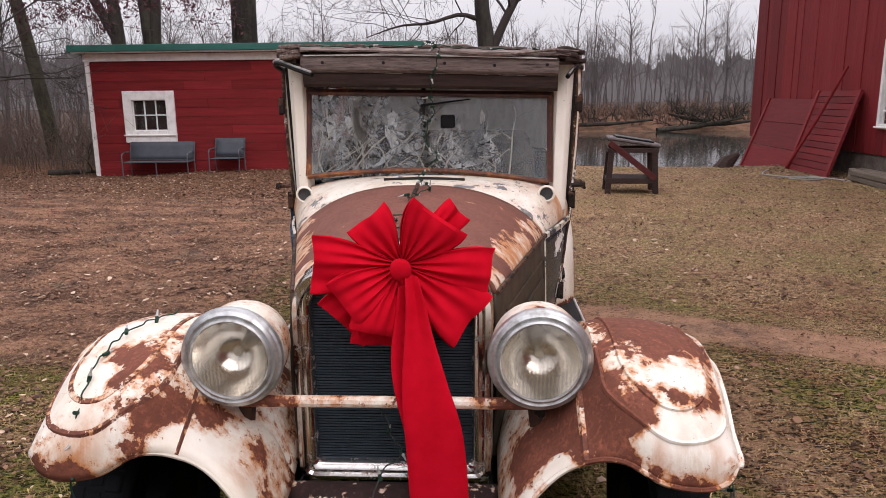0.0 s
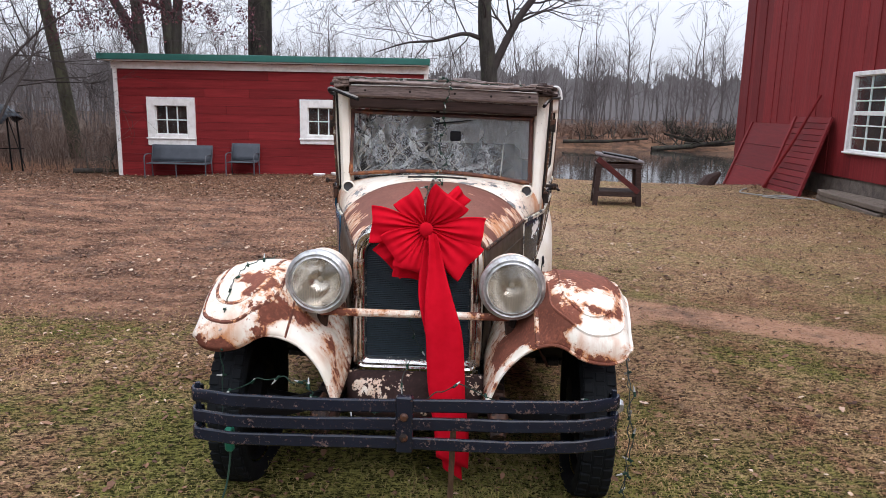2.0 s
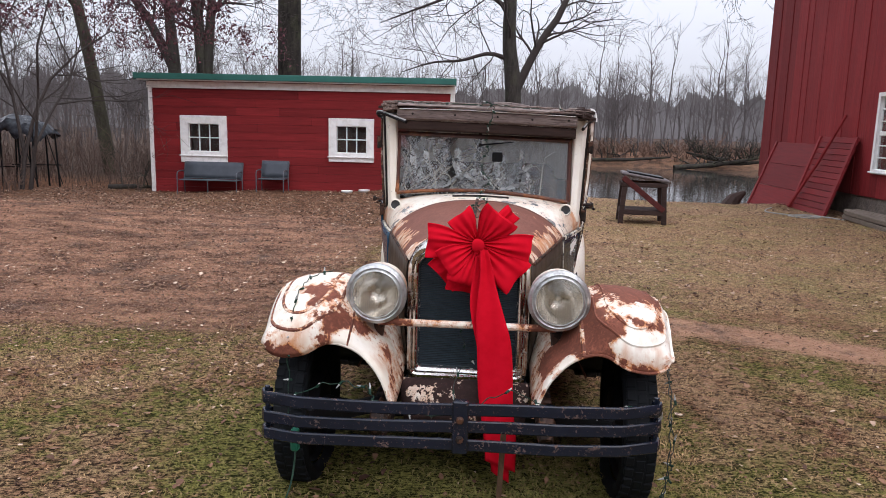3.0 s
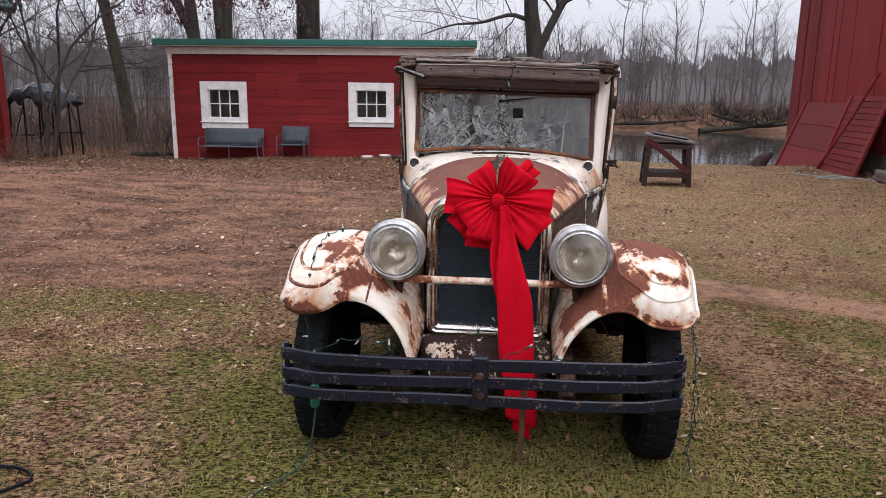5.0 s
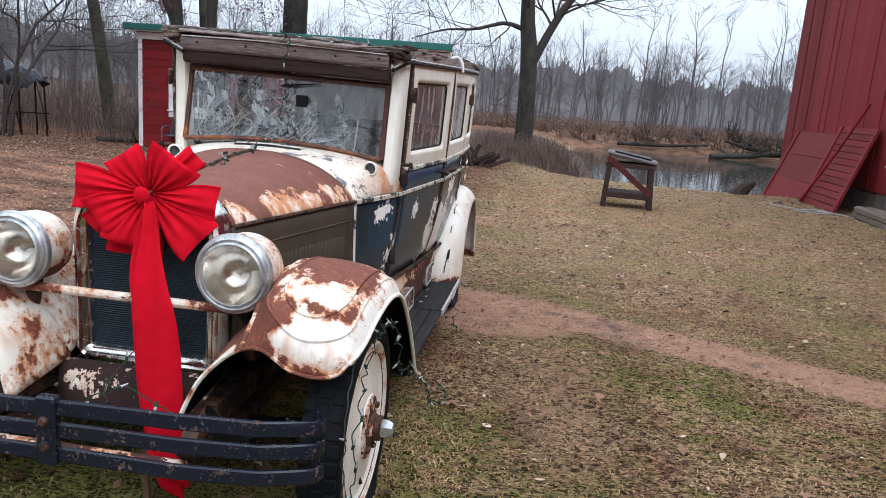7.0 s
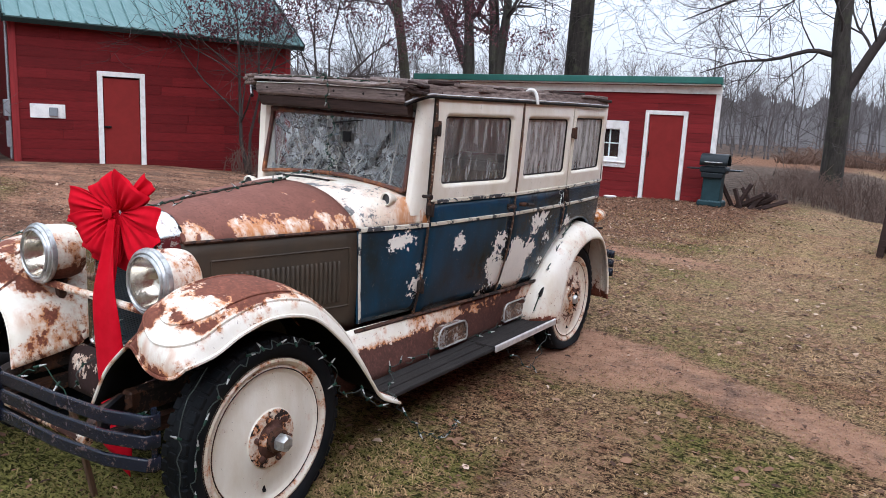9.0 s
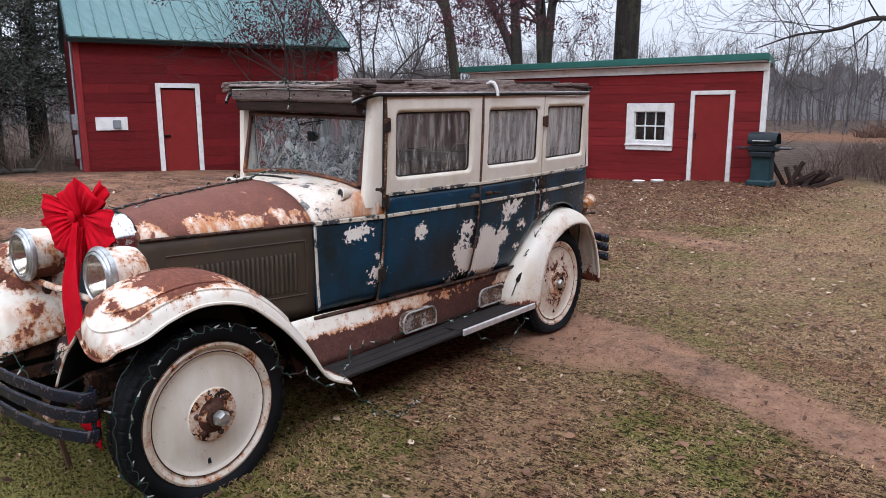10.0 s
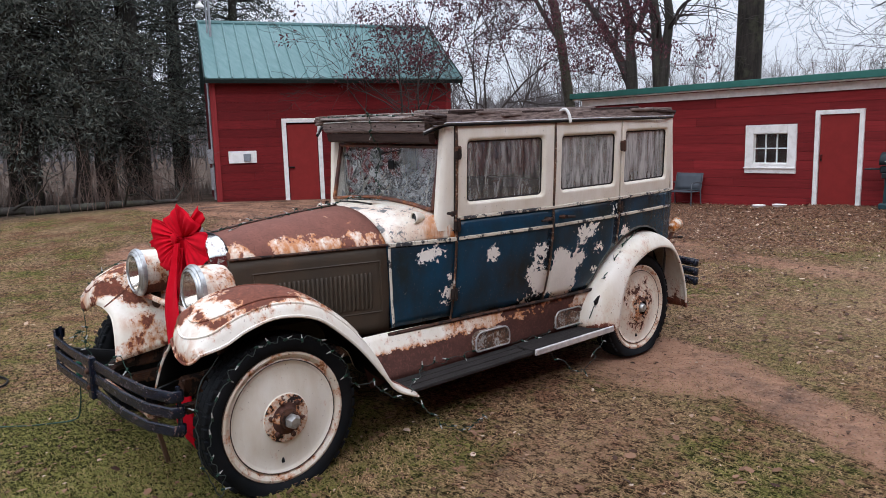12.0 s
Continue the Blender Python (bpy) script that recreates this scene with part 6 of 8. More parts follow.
# inside
seat_cloth = plain("seat_cloth", (0.055, 0.045, 0.04), 0.95)
for y, w in ((1.95, 1.15), (3.05, 1.25)):
    part("seat", Geo().box(-w / 2, w / 2, y, y + 0.5, 0.46, 0.86, 0.06), seat_cloth, car)
    part("seat_back", Geo().box(-w / 2, w / 2, y + 0.42, y + 0.58, 0.80, 1.34, 0.06), seat_cloth, car)
g = Geo()
circle = [(0.30 + 0.2 * math.cos(a), 1.56 - 0.10 * math.sin(a), 1.22 + 0.165 * math.sin(a)) for a in np.linspace(0, 2 * math.pi, 29)]
g.tube(circle, 0.014, 8, caps=False)
for a in (0.5, 2.6, 4.7):
    g.tube([(0.30, 1.545, 1.20), (0.30 + 0.2 * math.cos(a), 1.56 - 0.10 * math.sin(a), 1.22 + 0.165 * math.sin(a))], 0.008, 6)
g.tube([(0.30, 1.56, 1.2), (0.28, 1.25, 0.80)], 0.02, 8)
part("steering_wheel", g, iron_black, car, "black steering wheel")
part("dashboard", Geo().box(-0.56, 0.56, 1.32, 1.37, 0.95, 1.20, 0.02), rust_iron, car)

# rear bumper, tail lamp, side brackets
for k, (z, h) in enumerate(((0.566, 0.055), (0.490, 0.055), (0.412, 0.055))):
    path = [(x, 4.07 - 0.13 * (abs(x) / 0.8) ** 2.2) for x in np.linspace(-0.76, 0.76, 25)]
    curl = [(0.775, 3.92), (0.775, 3.90), (0.76, 3.885), (0.74, 3.90), (0.60, 3.95)]
    path = [(-x, y) for x, y in curl[::-1]] + path + curl
    g = Geo()
    g.grid([[(x, y, z - h / 2), (x, y, z + h / 2)] for x, y in path])
    part("rear_bumper_strip", g, bumper_paint, car, solid=0.010)
for sx in (1, -1):
    part("bumper_arm", Geo().tube([(sx * 0.5, 4.02, 0.49), (sx * 0.42, 3.8, 0.47), (sx * 0.36, 3.55, 0.45)], 0.02, 6, flat=2), rust_iron, car)
    kx = 0.655 if sx > 0 else 0.615
    knob = Geo().tube([(sx * kx, 1.27, 1.205), (sx * (kx + 0.05), 1.265, 1.205)], 0.009, 8)
    knob.tube([(sx * (kx + 0.045), 1.265, 1.205), (sx * (kx + 0.06), 1.265, 1.205)], [0.017, 0.014], 10)
    part("side_bracket", knob, rust_iron, car)
m = Matrix.Translation((0.68, 3.70, 0.895)) @ Matrix.Rotation(radians(-70), 4, "X")
tail_lamp = part("tail_lamp", Geo().lathe([(0.0, -0.06), (0.03, -0.055), (0.042, -0.03), (0.045, 0.03), (0.050, 0.035), (0.050, 0.05), (0.03, 0.055), (0, 0.056)], m, 22), rusted("tail_paint", CREAM, RUST_BRIGHT, 0.5, scale=14), car, "cream and rust drum tail lamp")
part("bracket", Geo().tube([(0.68, 3.69, 0.87), (0.66, 3.66, 0.80), (0.62, 3.60, 0.74)], 0.018, 8), rust_orange, tail_lamp)
part("rod", Geo().tube([(0.66, 3.66, 0.80), (0.68, 3.82, 0.79)], 0.010, 6), rust_iron, tail_lamp)

# crumpled sheets of cloudy plastic standing on the dashboard
def plastic():
    n = Nodes("cloudy_plastic")
    folds = n.noise(26, 5, 0.7, None, 0.8)
    c = n.mix(n.ramp(n.island(), 0, 1), (0.05, 0.05, 0.052), (0.62, 0.63, 0.63))
    c = n.mix(n.ramp(folds, 0.50, 0.58), c, (0.035, 0.035, 0.037))
    return n.finish(c, 0.22, 0.0, folds, 0.6, 0.01)


cloudy = plastic()
rs_ = np.random.RandomState(77)
for x0, x1, base_z, top_z, y0, count in ((-0.50, 0.06, 1.20, 1.60, 1.40, 95), (0.04, 0.36, 1.20, 1.46, 1.42, 34)):
    g = Geo()
    for _ in range(count):
        c = np.array((rs_.uniform(x0, x1), y0 + rs_.uniform(-0.05, 0.07), base_z + (top_z - base_z) * rs_.rand() ** 1.3))
        a = rs_.uniform(0, 6.28)
        ln, wd = rs_.uniform(0.03, 0.13), rs_.uniform(0.004, 0.026)
        u = np.array((math.cos(a), rs_.normal(scale=0.4), math.sin(a))) * ln
        v = np.array((-math.sin(a), rs_.normal(scale=0.5), math.cos(a))) * wd
        bend = np.array((0, -0.03, 0))
        g.add([c - u, c - 0.4 * u + v, c + 0.5 * u + 0.8 * v + bend, c + u, c + 0.4 * u - v, c - 0.5 * u - 0.7 * v + bend], [(0, 1, 5), (1, 2, 4, 5), (2, 3, 4)])
    sheet = part("plastic_sheet", g, cloudy, smooth=0)
    tagged(sheet, "crumpled cloudy plastic sheet standing on the dashboard", "plastic sheet", group="plastic sheets inside the car")

# bare vines that have grown inside the car
vine_wood = plain("pale_vine", (0.40, 0.37, 0.32), 0.8)
VINES = [(-0.50, 0.10, 0.24), (-0.47, 0.22, 0.16), (-0.44, -0.04, 0.30), (-0.38, 0.18, 0.20), (-0.33, 0.30, 0.33), (-0.27, -0.06, 0.36), (-0.20, 0.26, 0.30), (-0.12, -0.14, 0.18), (-0.06, 0.16, 0.34),
         (0.03, -0.20, 0.26), (0.10, 0.08, 0.20), (0.20, -0.12, 0.12), (0.30, 0.06, 0.10), (0.40, 0.03, 0.34), (-0.42, 0.45, 0.06), (-0.18, 0.40, 0.05)]
rnd = random.Random(17)
for k, (x, lean, tall) in enumerate(VINES):
    pts = [(x, 1.325, 1.235)]
    for i in range(4):
        f = (i + 1) / 4
        pts.append((x + lean * f ** 0.8 + rnd.uniform(-0.022, 0.022), 1.325 + 0.05 * f + rnd.uniform(-0.005, 0.02), 1.235 + tall * (1 - (1 - f) ** 1.4) + rnd.uniform(-0.012, 0.012)))
    base = thing("vine_stem", "pale bare vine stem grown up inside the windscreen", "vine", group="vines inside the car")
    line = spline(pts, 20)
    part("stem", Geo().tube([tuple(p) for p in line], np.linspace(0.0042, 0.0016, 20), 5), vine_wood, base)
    for j in (7, 12):
        d = rnd.choice((-1, 1)) * rnd.uniform(0.03, 0.09)
        p = line[j]
        part("shoot", Geo().tube([tuple(p), (p[0] + 0.5 * d, p[1] + 0.01, p[2] + 0.03), (p[0] + d, p[1], p[2] + rnd.uniform(0.02, 0.08))], [0.0024, 0.002, 0.001], 4), vine_wood, base)


# ---- bow on the radiator ----
KNOT = Vector((0.036, -0.075, 1.155))
bow = thing("gift_bow", "large red velvet bow with long tails, tied on the radiator", "bow", tuple(KNOT))


TURN_C, TURN_S = math.cos(radians(20)), math.sin(radians(20))


def bow_loop(angle, length, width, depth, pleats, lift=0.0, seed=0):
    """One loop: out along the front, sharply round the straight folded end, back behind. Local to the knot; angle in the x-z plane."""
    rnd = random.Random(seed)
    c, s = math.cos(radians(angle)), math.sin(radians(angle))
    ph = rnd.uniform(0, 6.28)
    rows = []
    for i in range(29):
        u = i / 28
        out_ = 1 - abs(2 * u - 1)
        r = length * out_**0.92
        face = 1.0 if u < 0.5 else -1.0
        puff = face * math.sin(out_ * math.pi) ** 0.7 * 0.36 + face * (0.10 if out_ < 0.999 else 0.0)
        spread = (0.16 + 0.84 * math.sin(min(1.0, out_ * 1.05) * math.pi / 2) ** 1.1) * width
        row = []
        for j in range(41):
            v = j / 40 * 2 - 1
            pinch = max(0.0, 1 - out_ * 1.15)
            crease = math.cos((pleats + 1) * math.pi * v + ph + 1.3 * math.sin(2.1 * v + seed))
            fold = (0.0048 * max(0.0, 1 - out_ * 0.9) ** 0.8 + 0.004 * pinch) * crease + 0.007 * out_ * math.cos(1.5 * math.pi * v + ph)
            rr = r * (1 + 0.03 * v * v * out_) + 0.012
            y = -lift * out_ - depth * puff * (1 - 0.55 * v * v) - fold
            x_ = c * rr - s * v * spread / 2
            row.append((x_ * TURN_C - y * TURN_S, x_ * TURN_S + y * TURN_C, s * rr + c * v * spread / 2))
        rows.append(row)
    return Geo().grid(rows)


for k, (angle, length, width, depth, pleats, lift) in enumerate(((175, 0.228, 0.155, 0.050, 3, 0.01), (352, 0.218, 0.150, 0.050, 3, 0.075), (125, 0.150, 0.130, 0.045, 3, 0.0), (54, 0.150, 0.190, 0.060, 4, 0.05), (42, 0.200, 0.085, 0.035, 2, 0.02),
                                                                 (212, 0.180, 0.185, 0.055, 4, 0.045), (250, 0.180, 0.195, 0.055, 4, 0.05), (222, 0.215, 0.175, 0.03, 3, -0.005), (256, 0.220, 0.19, 0.03, 3, 0.0), (318, 0.222, 0.180, 0.045, 3, 0.075))):
    part("loop", bow_loop(angle, length, width, depth, pleats, lift, k + 1), velvet, bow, solid=0.003)
g = Geo()
rows = []
for i in range(13):
    t = i / 12 * math.pi
    rows.append([(0.029 * math.sin(t) ** 0.8 * math.cos(a) * (1 + 0.10 * math.cos(3 * a)), -0.060 + 0.013 * math.sin(t) * math.sin(a), 0.028 * math.cos(t) * (1 + 0.08 * math.sin(2 * a))) for a in np.linspace(0, 2 * math.pi, 21)[:-1]])
part("knot", Geo().grid(rows, closed_v=True), velvet, bow)
for name, line in (("tail", [(0.030, -0.050, -0.02, 0.03), (0.047, -0.085, -0.15, 0.065), (0.070, -0.118, -0.30, 0.12), (0.085, -0.130, -0.42, 0.15), (0.100, -0.128, -0.60, 0.158), (0.115, -0.128, -0.75, 0.15), (0.130, -0.130, -0.90, 0.145), (0.138, -0.132, -1.01, 0.14)]),
                   ("under_tail", [(0.02, -0.03, -0.05, 0.05), (0.025, -0.070, -0.22, 0.10), (0.045, -0.102, -0.36, 0.10), (0.075, -0.112, -0.55, 0.09), (0.10, -0.114, -0.75, 0.09), (0.122, -0.116, -0.92, 0.09), (0.14, -0.118, -1.07, 0.085)])):
    pts = spline(line, 34)
    rows = [[(x + v * w / 2 + 0.003 * math.sin(i * 0.5), y + v * w * 0.10 + 0.008 * math.cos(v * 2.4 + i * 0.12) - 0.006 * abs(v), z - (0.035 * v * (i / 33) if i > 28 else 0)) for v in np.linspace(-1, 1, 9)] for i, (x, y, z, w) in enumerate(pts)]
    part(name, Geo().grid(rows), velvet, bow, "long hanging ribbon tail", solid=0.003)

# stake in front of the car
stake = part("wooden_stake", Geo().box(-0.012, 0.012, -0.011, 0.011, -0.05, 0.42, 0.004), old_wood("stake_wood", (0.20, 0.12, 0.075), (0.09, 0.055, 0.035), (6, 6, 0.5)))
stake.matrix_world = pose(0.166, -0.312, gz(0.166, -0.312), 12.0, 1.5, 0)
tagged(stake, "thin brown wooden stake leaning behind the bumper", "stake")

# ---- strings of small lamps ----
wire_green = plain("wire_green", (0.010, 0.035, 0.022), 0.5)
wire_grey = plain("wire_grey_green", (0.040, 0.050, 0.045), 0.5)
bulb_clear = plain("tiny_bulb_glass", (0.40, 0.40, 0.38), 0.15)
bulb_me = mesh_of("bulb", Geo().lathe([(0.0, -0.010), (0.0045, -0.008), (0.005, 0.0), (0.003, 0.006), (0.0035, 0.007), (0.0025, 0.018), (0.0, 0.023)], None, 7), bulb_clear)
socket_me = mesh_of("socket", Geo().lathe([(0.0, -0.012), (0.0052, -0.012), (0.0056, 0.008), (0.0, 0.008)], None, 7), wire_green)


def light_string(label, points, n, gap, wander, seed, wire=None, r=0.0022):
    rnd = random.Random(seed)
    pts = spline(points, n)
    pts = [tuple(np.array(p) + [rnd.uniform(-wander, wander) for _ in range(3)]) for p in pts]
    base = thing("string_lights", label, "string lights", group="strings of lights on the car")
    part("wire", Geo().tube([tuple(p) for p in spline(pts, n * 3)], r, 5), wire or wire_green, base)
    for i in range(gap, n - 1, gap):
        m = Matrix.LocRotScale(Vector(pts[i]), Euler((rnd.uniform(0, 6.28), rnd.uniform(0, 6.28), 0)), None)
        piece("socket", socket_me, base, m)
        piece("bulb", bulb_me, base, m @ Matrix.Translation((0, 0, 0.012)))
    return base


light_string("dark green wire with small bulbs along the hood", [(0.0, 0.06, 1.175), (0.05, 0.2, 1.185), (-0.03, 0.35, 1.205), (0.05, 0.5, 1.22), (0.0, 0.65, 1.238), (0.06, 0.8, 1.25), (0.02, 0.93, 1.268), (0.05, 1.1, 1.31)], 44, 3, 0.012, 1)
light_string("dark green wire with small bulbs down the windscreen", [(0.05, 1.205, 1.29), (0.08, 1.215, 1.36), (0.02, 1.22, 1.42), (0.06, 1.235, 1.52), (0.05, 1.225, 1.62), (0.07, 1.160, 1.68), (0.09, 1.15, 1.77), (0.07, 1.15, 1.815)], 40, 3, 0.010, 2)
light_string("tangled green wire with bulbs over the fender", [(-0.66, 0.10, 0.975), (-0.70, -0.05, 0.975), (-0.745, -0.17, 0.955), (-0.75, -0.30, 0.895), (-0.75, -0.375, 0.80), (-0.75, -0.395, 0.70), (-0.755, -0.40, 0.55), (-0.75, -0.42, 0.42)], 40, 4, 0.008, 3)
ring = [(0.865, 0.385 * math.cos(a), 0.345 + 0.40 * math.sin(a)) for a in np.linspace(3.7, 0.2, 14)]
light_string("light string hung round the front tyre", [(0.86, -0.40, 0.02)] + [(x + 0.02, y, z) for x, y, z in ring] + [(0.90, 0.48, 0.42), (0.915, 0.56, 0.34), (0.92, 0.66, 0.28)], 62, 3, 0.014, 4, wire_grey)
light_string("light string lying along the running board", [(0.92, 0.72, 0.29), (0.80, 0.85, 0.305), (0.70, 1.0, 0.315), (0.68, 1.2, 0.325), (0.70, 1.45, 0.32), (0.69, 1.7, 0.325), (0.72, 1.95, 0.31), (0.70, 2.2, 0.315), (0.74, 2.45, 0.31)], 56, 3, 0.02, 5, wire_grey)
light_string("light string dropped on the grass by the fender", [(0.93, 0.74, 0.27), (0.95, 0.86, 0.14), (0.98, 0.98, 0.035), (1.02, 1.12, 0.03), (0.97, 1.26, 0.03)], 26, 3, 0.014, 6, wire_grey)
light_string("light string hanging under the running board", [(0.88, 1.9, 0.28), (0.92, 2.08, 0.13), (0.93, 2.25, 0.06), (0.91, 2.42, 0.17), (0.89, 2.55, 0.26)], 26, 3, 0.018, 16, wire_grey)
light_string("light string over the rear fender", [(0.80, 2.47, 0.36), (0.808, 2.55, 0.49), (0.81, 2.645, 0.57), (0.808, 2.63, 0.646), (0.808, 2.744, 0.69), (0.808, 2.755, 0.757), (0.805, 2.856, 0.80), (0.80, 2.868, 0.846), (0.79, 2.976, 0.875), (0.78, 3.05, 0.912), (0.75, 3.2, 0.914)], 44, 3, 0.003, 7, None, 0.0038)
clip_box = part("plug_box", Geo().box(-0.006, 0.010, -0.045, 0.045, -0.018, 0.018, 0.004, Matrix.Translation((0.812, 2.548, 0.487)) @ Matrix.Rotation(radians(32), 4, "X")), iron_black)
tagged(clip_box, "small black plug taped to the rear fender", "plug")
light_string("light string along the front bumper", [(-0.80, -0.46, 0.50), (-0.6, -0.49, 0.60), (-0.42, -0.50, 0.615), (-0.36, -0.5, 0.55), (-0.2, -0.52, 0.51), (0.0, -0.53, 0.53), (0.2, -0.52, 0.62), (0.45, -0.5, 0.52), (0.75, -0.44, 0.55)], 50, 3, 0.012, 8)
light_string("light string dangling before the radiator", [(0.0, -0.20, 0.81), (-0.03, -0.075, 0.74), (-0.005, -0.075, 0.66), (0.02, -0.08, 0.60), (-0.04, -0.12, 0.54), (-0.05, -0.23, 0.48), (-0.02, -0.27, 0.42)], 26, 4, 0.006, 9, wire_grey)
light_string("light string hung from the fender to the tyre", [(0.86, -0.30, 0.72), (0.86, -0.405, 0.58), (0.865, -0.425, 0.42), (0.865, -0.41, 0.24), (0.88, -0.36, 0.10), (0.92, -0.36, 0.015)], 24, 7, 0.006, 10, wire_grey)
light_string("light string tangled on the wooden roof edge", [(0.64, 1.17, 1.775), (0.45, 1.16, 1.782), (0.2, 1.155, 1.796), (0.06, 1.16, 1.815), (-0.02, 1.16, 1.80), (-0.3, 1.165, 1.806), (-0.55, 1.18, 1.806)], 40, 5, 0.006, 11)
cord = thing("extension_cord", "green extension cord trailing across the grass", "cord")
pts = [(-0.70, -0.47, 0.42), (-0.71, -0.475, 0.25), (-0.735, -0.48, 0.12), (-0.78, -0.50, 0.03), (-0.86, -0.62, 0.012), (-0.98, -0.80, 0.012), (-1.25, -1.05, 0.012), (-1.6, -0.95, 0.012), (-1.85, -0.85, 0.012)]
part("cable", Geo().tube([tuple(p) for p in spline([(x, y, z + (gz(x, y) if z < 0.1 else 0)) for x, y, z in pts], 60)], 0.0042, 6), plain("cord_green", (0.035, 0.075, 0.055), 0.5), cord)
part("plug", Geo().box(-0.725, -0.690, -0.49, -0.455, 0.30, 0.40, 0.008), plain("plug_green", (0.02, 0.16, 0.10), 0.4), cord)
hose = thing("cable_coil", "dark cable lying in a loose coil on the grass", "cable")
coil = [(-2.02 + (0.15 + 0.015 * math.sin(3 * a)) * math.cos(a), -0.73 + 0.11 * math.sin(a), 0.0) for a in np.linspace(0, 4 * math.pi, 40)]
part("cable", Geo().tube([(x, y, gz(x, y) + 0.012 + 0.006 * (k > 20)) for k, (x, y, z) in enumerate(coil)], 0.006, 6), iron_black, hose)


# ---- furniture by the shed ----
def patio_seat(name, x0, x1, label):
    y0, y1 = SY - 0.62, SY - 0.10
    zb = gz((x0 + x1) / 2, SY - 0.35) - 0.02
    seat = thing(name, label, "bench" if x1 - x0 > 1 else "chair", ((x0 + x1) / 2, SY - 0.35, zb - 0.04), group="grey seats by the shed")
    seat.scale = (1, 1, 0.93)
    w = (x1 - x0) / 2
    fabric = plain("grey_sling_fabric", (0.075, 0.085, 0.10), 0.7, vary=0.12, scale=8)
    tube_grey = plain("grey_tube", (0.10, 0.11, 0.125), 0.45, 0.2)
    part("seat", Geo().box(-w + 0.03, w - 0.03, -0.22, 0.16, 0.39, 0.41, 0.008), fabric, seat)
    part("backrest", Geo().grid([[(x, 0.17 + 0.10 * t, 0.44 + 0.40 * t) for t in np.linspace(0, 1, 5)] for x in np.linspace(-w + 0.03, w - 0.03, 5)]), fabric, seat, solid=0.02)
    for x in (-w + 0.015, w - 0.015):
        part("leg_frame", Geo().tube([tuple(p) for p in spline([(x, -0.26, 0.0), (x, -0.25, 0.35), (x, -0.22, 0.60), (x, 0.1, 0.63), (x, 0.17, 0.60)], 16)], 0.014, 6), tube_grey, seat)
        part("back_post", Geo().tube([(x, 0.20, 0.0), (x, 0.16, 0.40), (x, 0.27, 0.85)], 0.014, 6), tube_grey, seat)
    for z, y in ((0.85, 0.27), (0.43, 0.165)):
        part("cross_rail", Geo().tube([(-w + 0.015, y, z), (w - 0.015, y, z)], 0.013, 6), tube_grey, seat)
    if x1 - x0 > 1:
        part("middle_leg", Geo().tube([(0, -0.2, 0.0), (0, -0.2, 0.39)], 0.013, 6), tube_grey, seat)


patio_seat("patio_bench", -7.52, -6.02, "grey sling patio bench against the red shed")
patio_seat("patio_chair", -5.56, -4.86, "grey sling patio chair against the red shed")

# grill
gx0, gy0 = -0.68, 14.05
gzb = gz(gx0, gy0)
grill = thing("gas_grill", "dark green gas grill with side shelves and closed lid", "grill", (gx0, gy0, gzb))
grill.scale = (0.84, 0.84, 0.97)
green_enamel = plain("green_enamel", (0.022, 0.050, 0.058), 0.4, vary=0.2, scale=6)
black_enamel = plain("black_enamel", (0.018, 0.024, 0.028), 0.35, vary=0.2, scale=6)
part("base", Geo().box(-0.30, 0.30, -0.26, 0.26, 0.0, 0.13, 0.03), green_enamel, grill)
part("cabinet", Geo().grid([[(x * a, y * a, z) for x, y in rrect(-0.23, 0.23, -0.2, 0.2, 0.03, 3)] for a, z in ((1.0, 0.13), (0.95, 0.5), (1.0, 0.70))], closed_v=True), green_enamel, grill, "ribbed green plastic cart")
part("control_panel", Geo().box(-0.26, 0.26, -0.27, -0.18, 0.62, 0.72, 0.01), black_enamel, grill)
part("firebox", Geo().box(-0.32, 0.32, -0.22, 0.22, 0.72, 0.86, 0.03), black_enamel, grill)
part("lid", Geo().grid([[(x, -0.24 * math.cos(a), 0.86 + 0.27 * math.sin(a) ** 0.7) for a in np.linspace(0.02, math.pi - 0.02, 13)] for x in (-0.33, -0.32, 0.32, 0.33)]), black_enamel, grill, "rounded dark grill lid", solid=0.02)
part("lid_handle", Geo().tube([(-0.2, -0.22, 0.95), (-0.2, -0.28, 0.95), (0.2, -0.28, 0.95), (0.2, -0.22, 0.95)], 0.012, 6), nickel, grill)
for s in (1, -1):
    part("side_shelf", Geo().box(min(s * 0.33, s * 0.64), max(s * 0.33, s * 0.64), -0.2, 0.2, 0.78, 0.81, 0.01), black_enamel, grill)
rnd = random.Random(5)
for k in range(11):
    a = rnd.uniform(-0.5, 0.5)
    x0, y0 = -0.34 + 0.055 * k, 14.45 + rnd.uniform(-0.25, 0.2)
    stick = part("firewood", Geo().box(-0.04, 0.04, -0.035, 0.035, 0, rnd.uniform(0.45, 0.72), 0.008), dark_wood)
    stick.matrix_world = pose(x0, y0, gz(x0, y0) - 0.02, rnd.uniform(-30, 10), rnd.uniform(25, 65) * (1 if k % 4 else -0.6), rnd.uniform(-30, 40))
    tagged(stick, "dark split firewood leaning beside the grill", "firewood", group="firewood beside the grill")
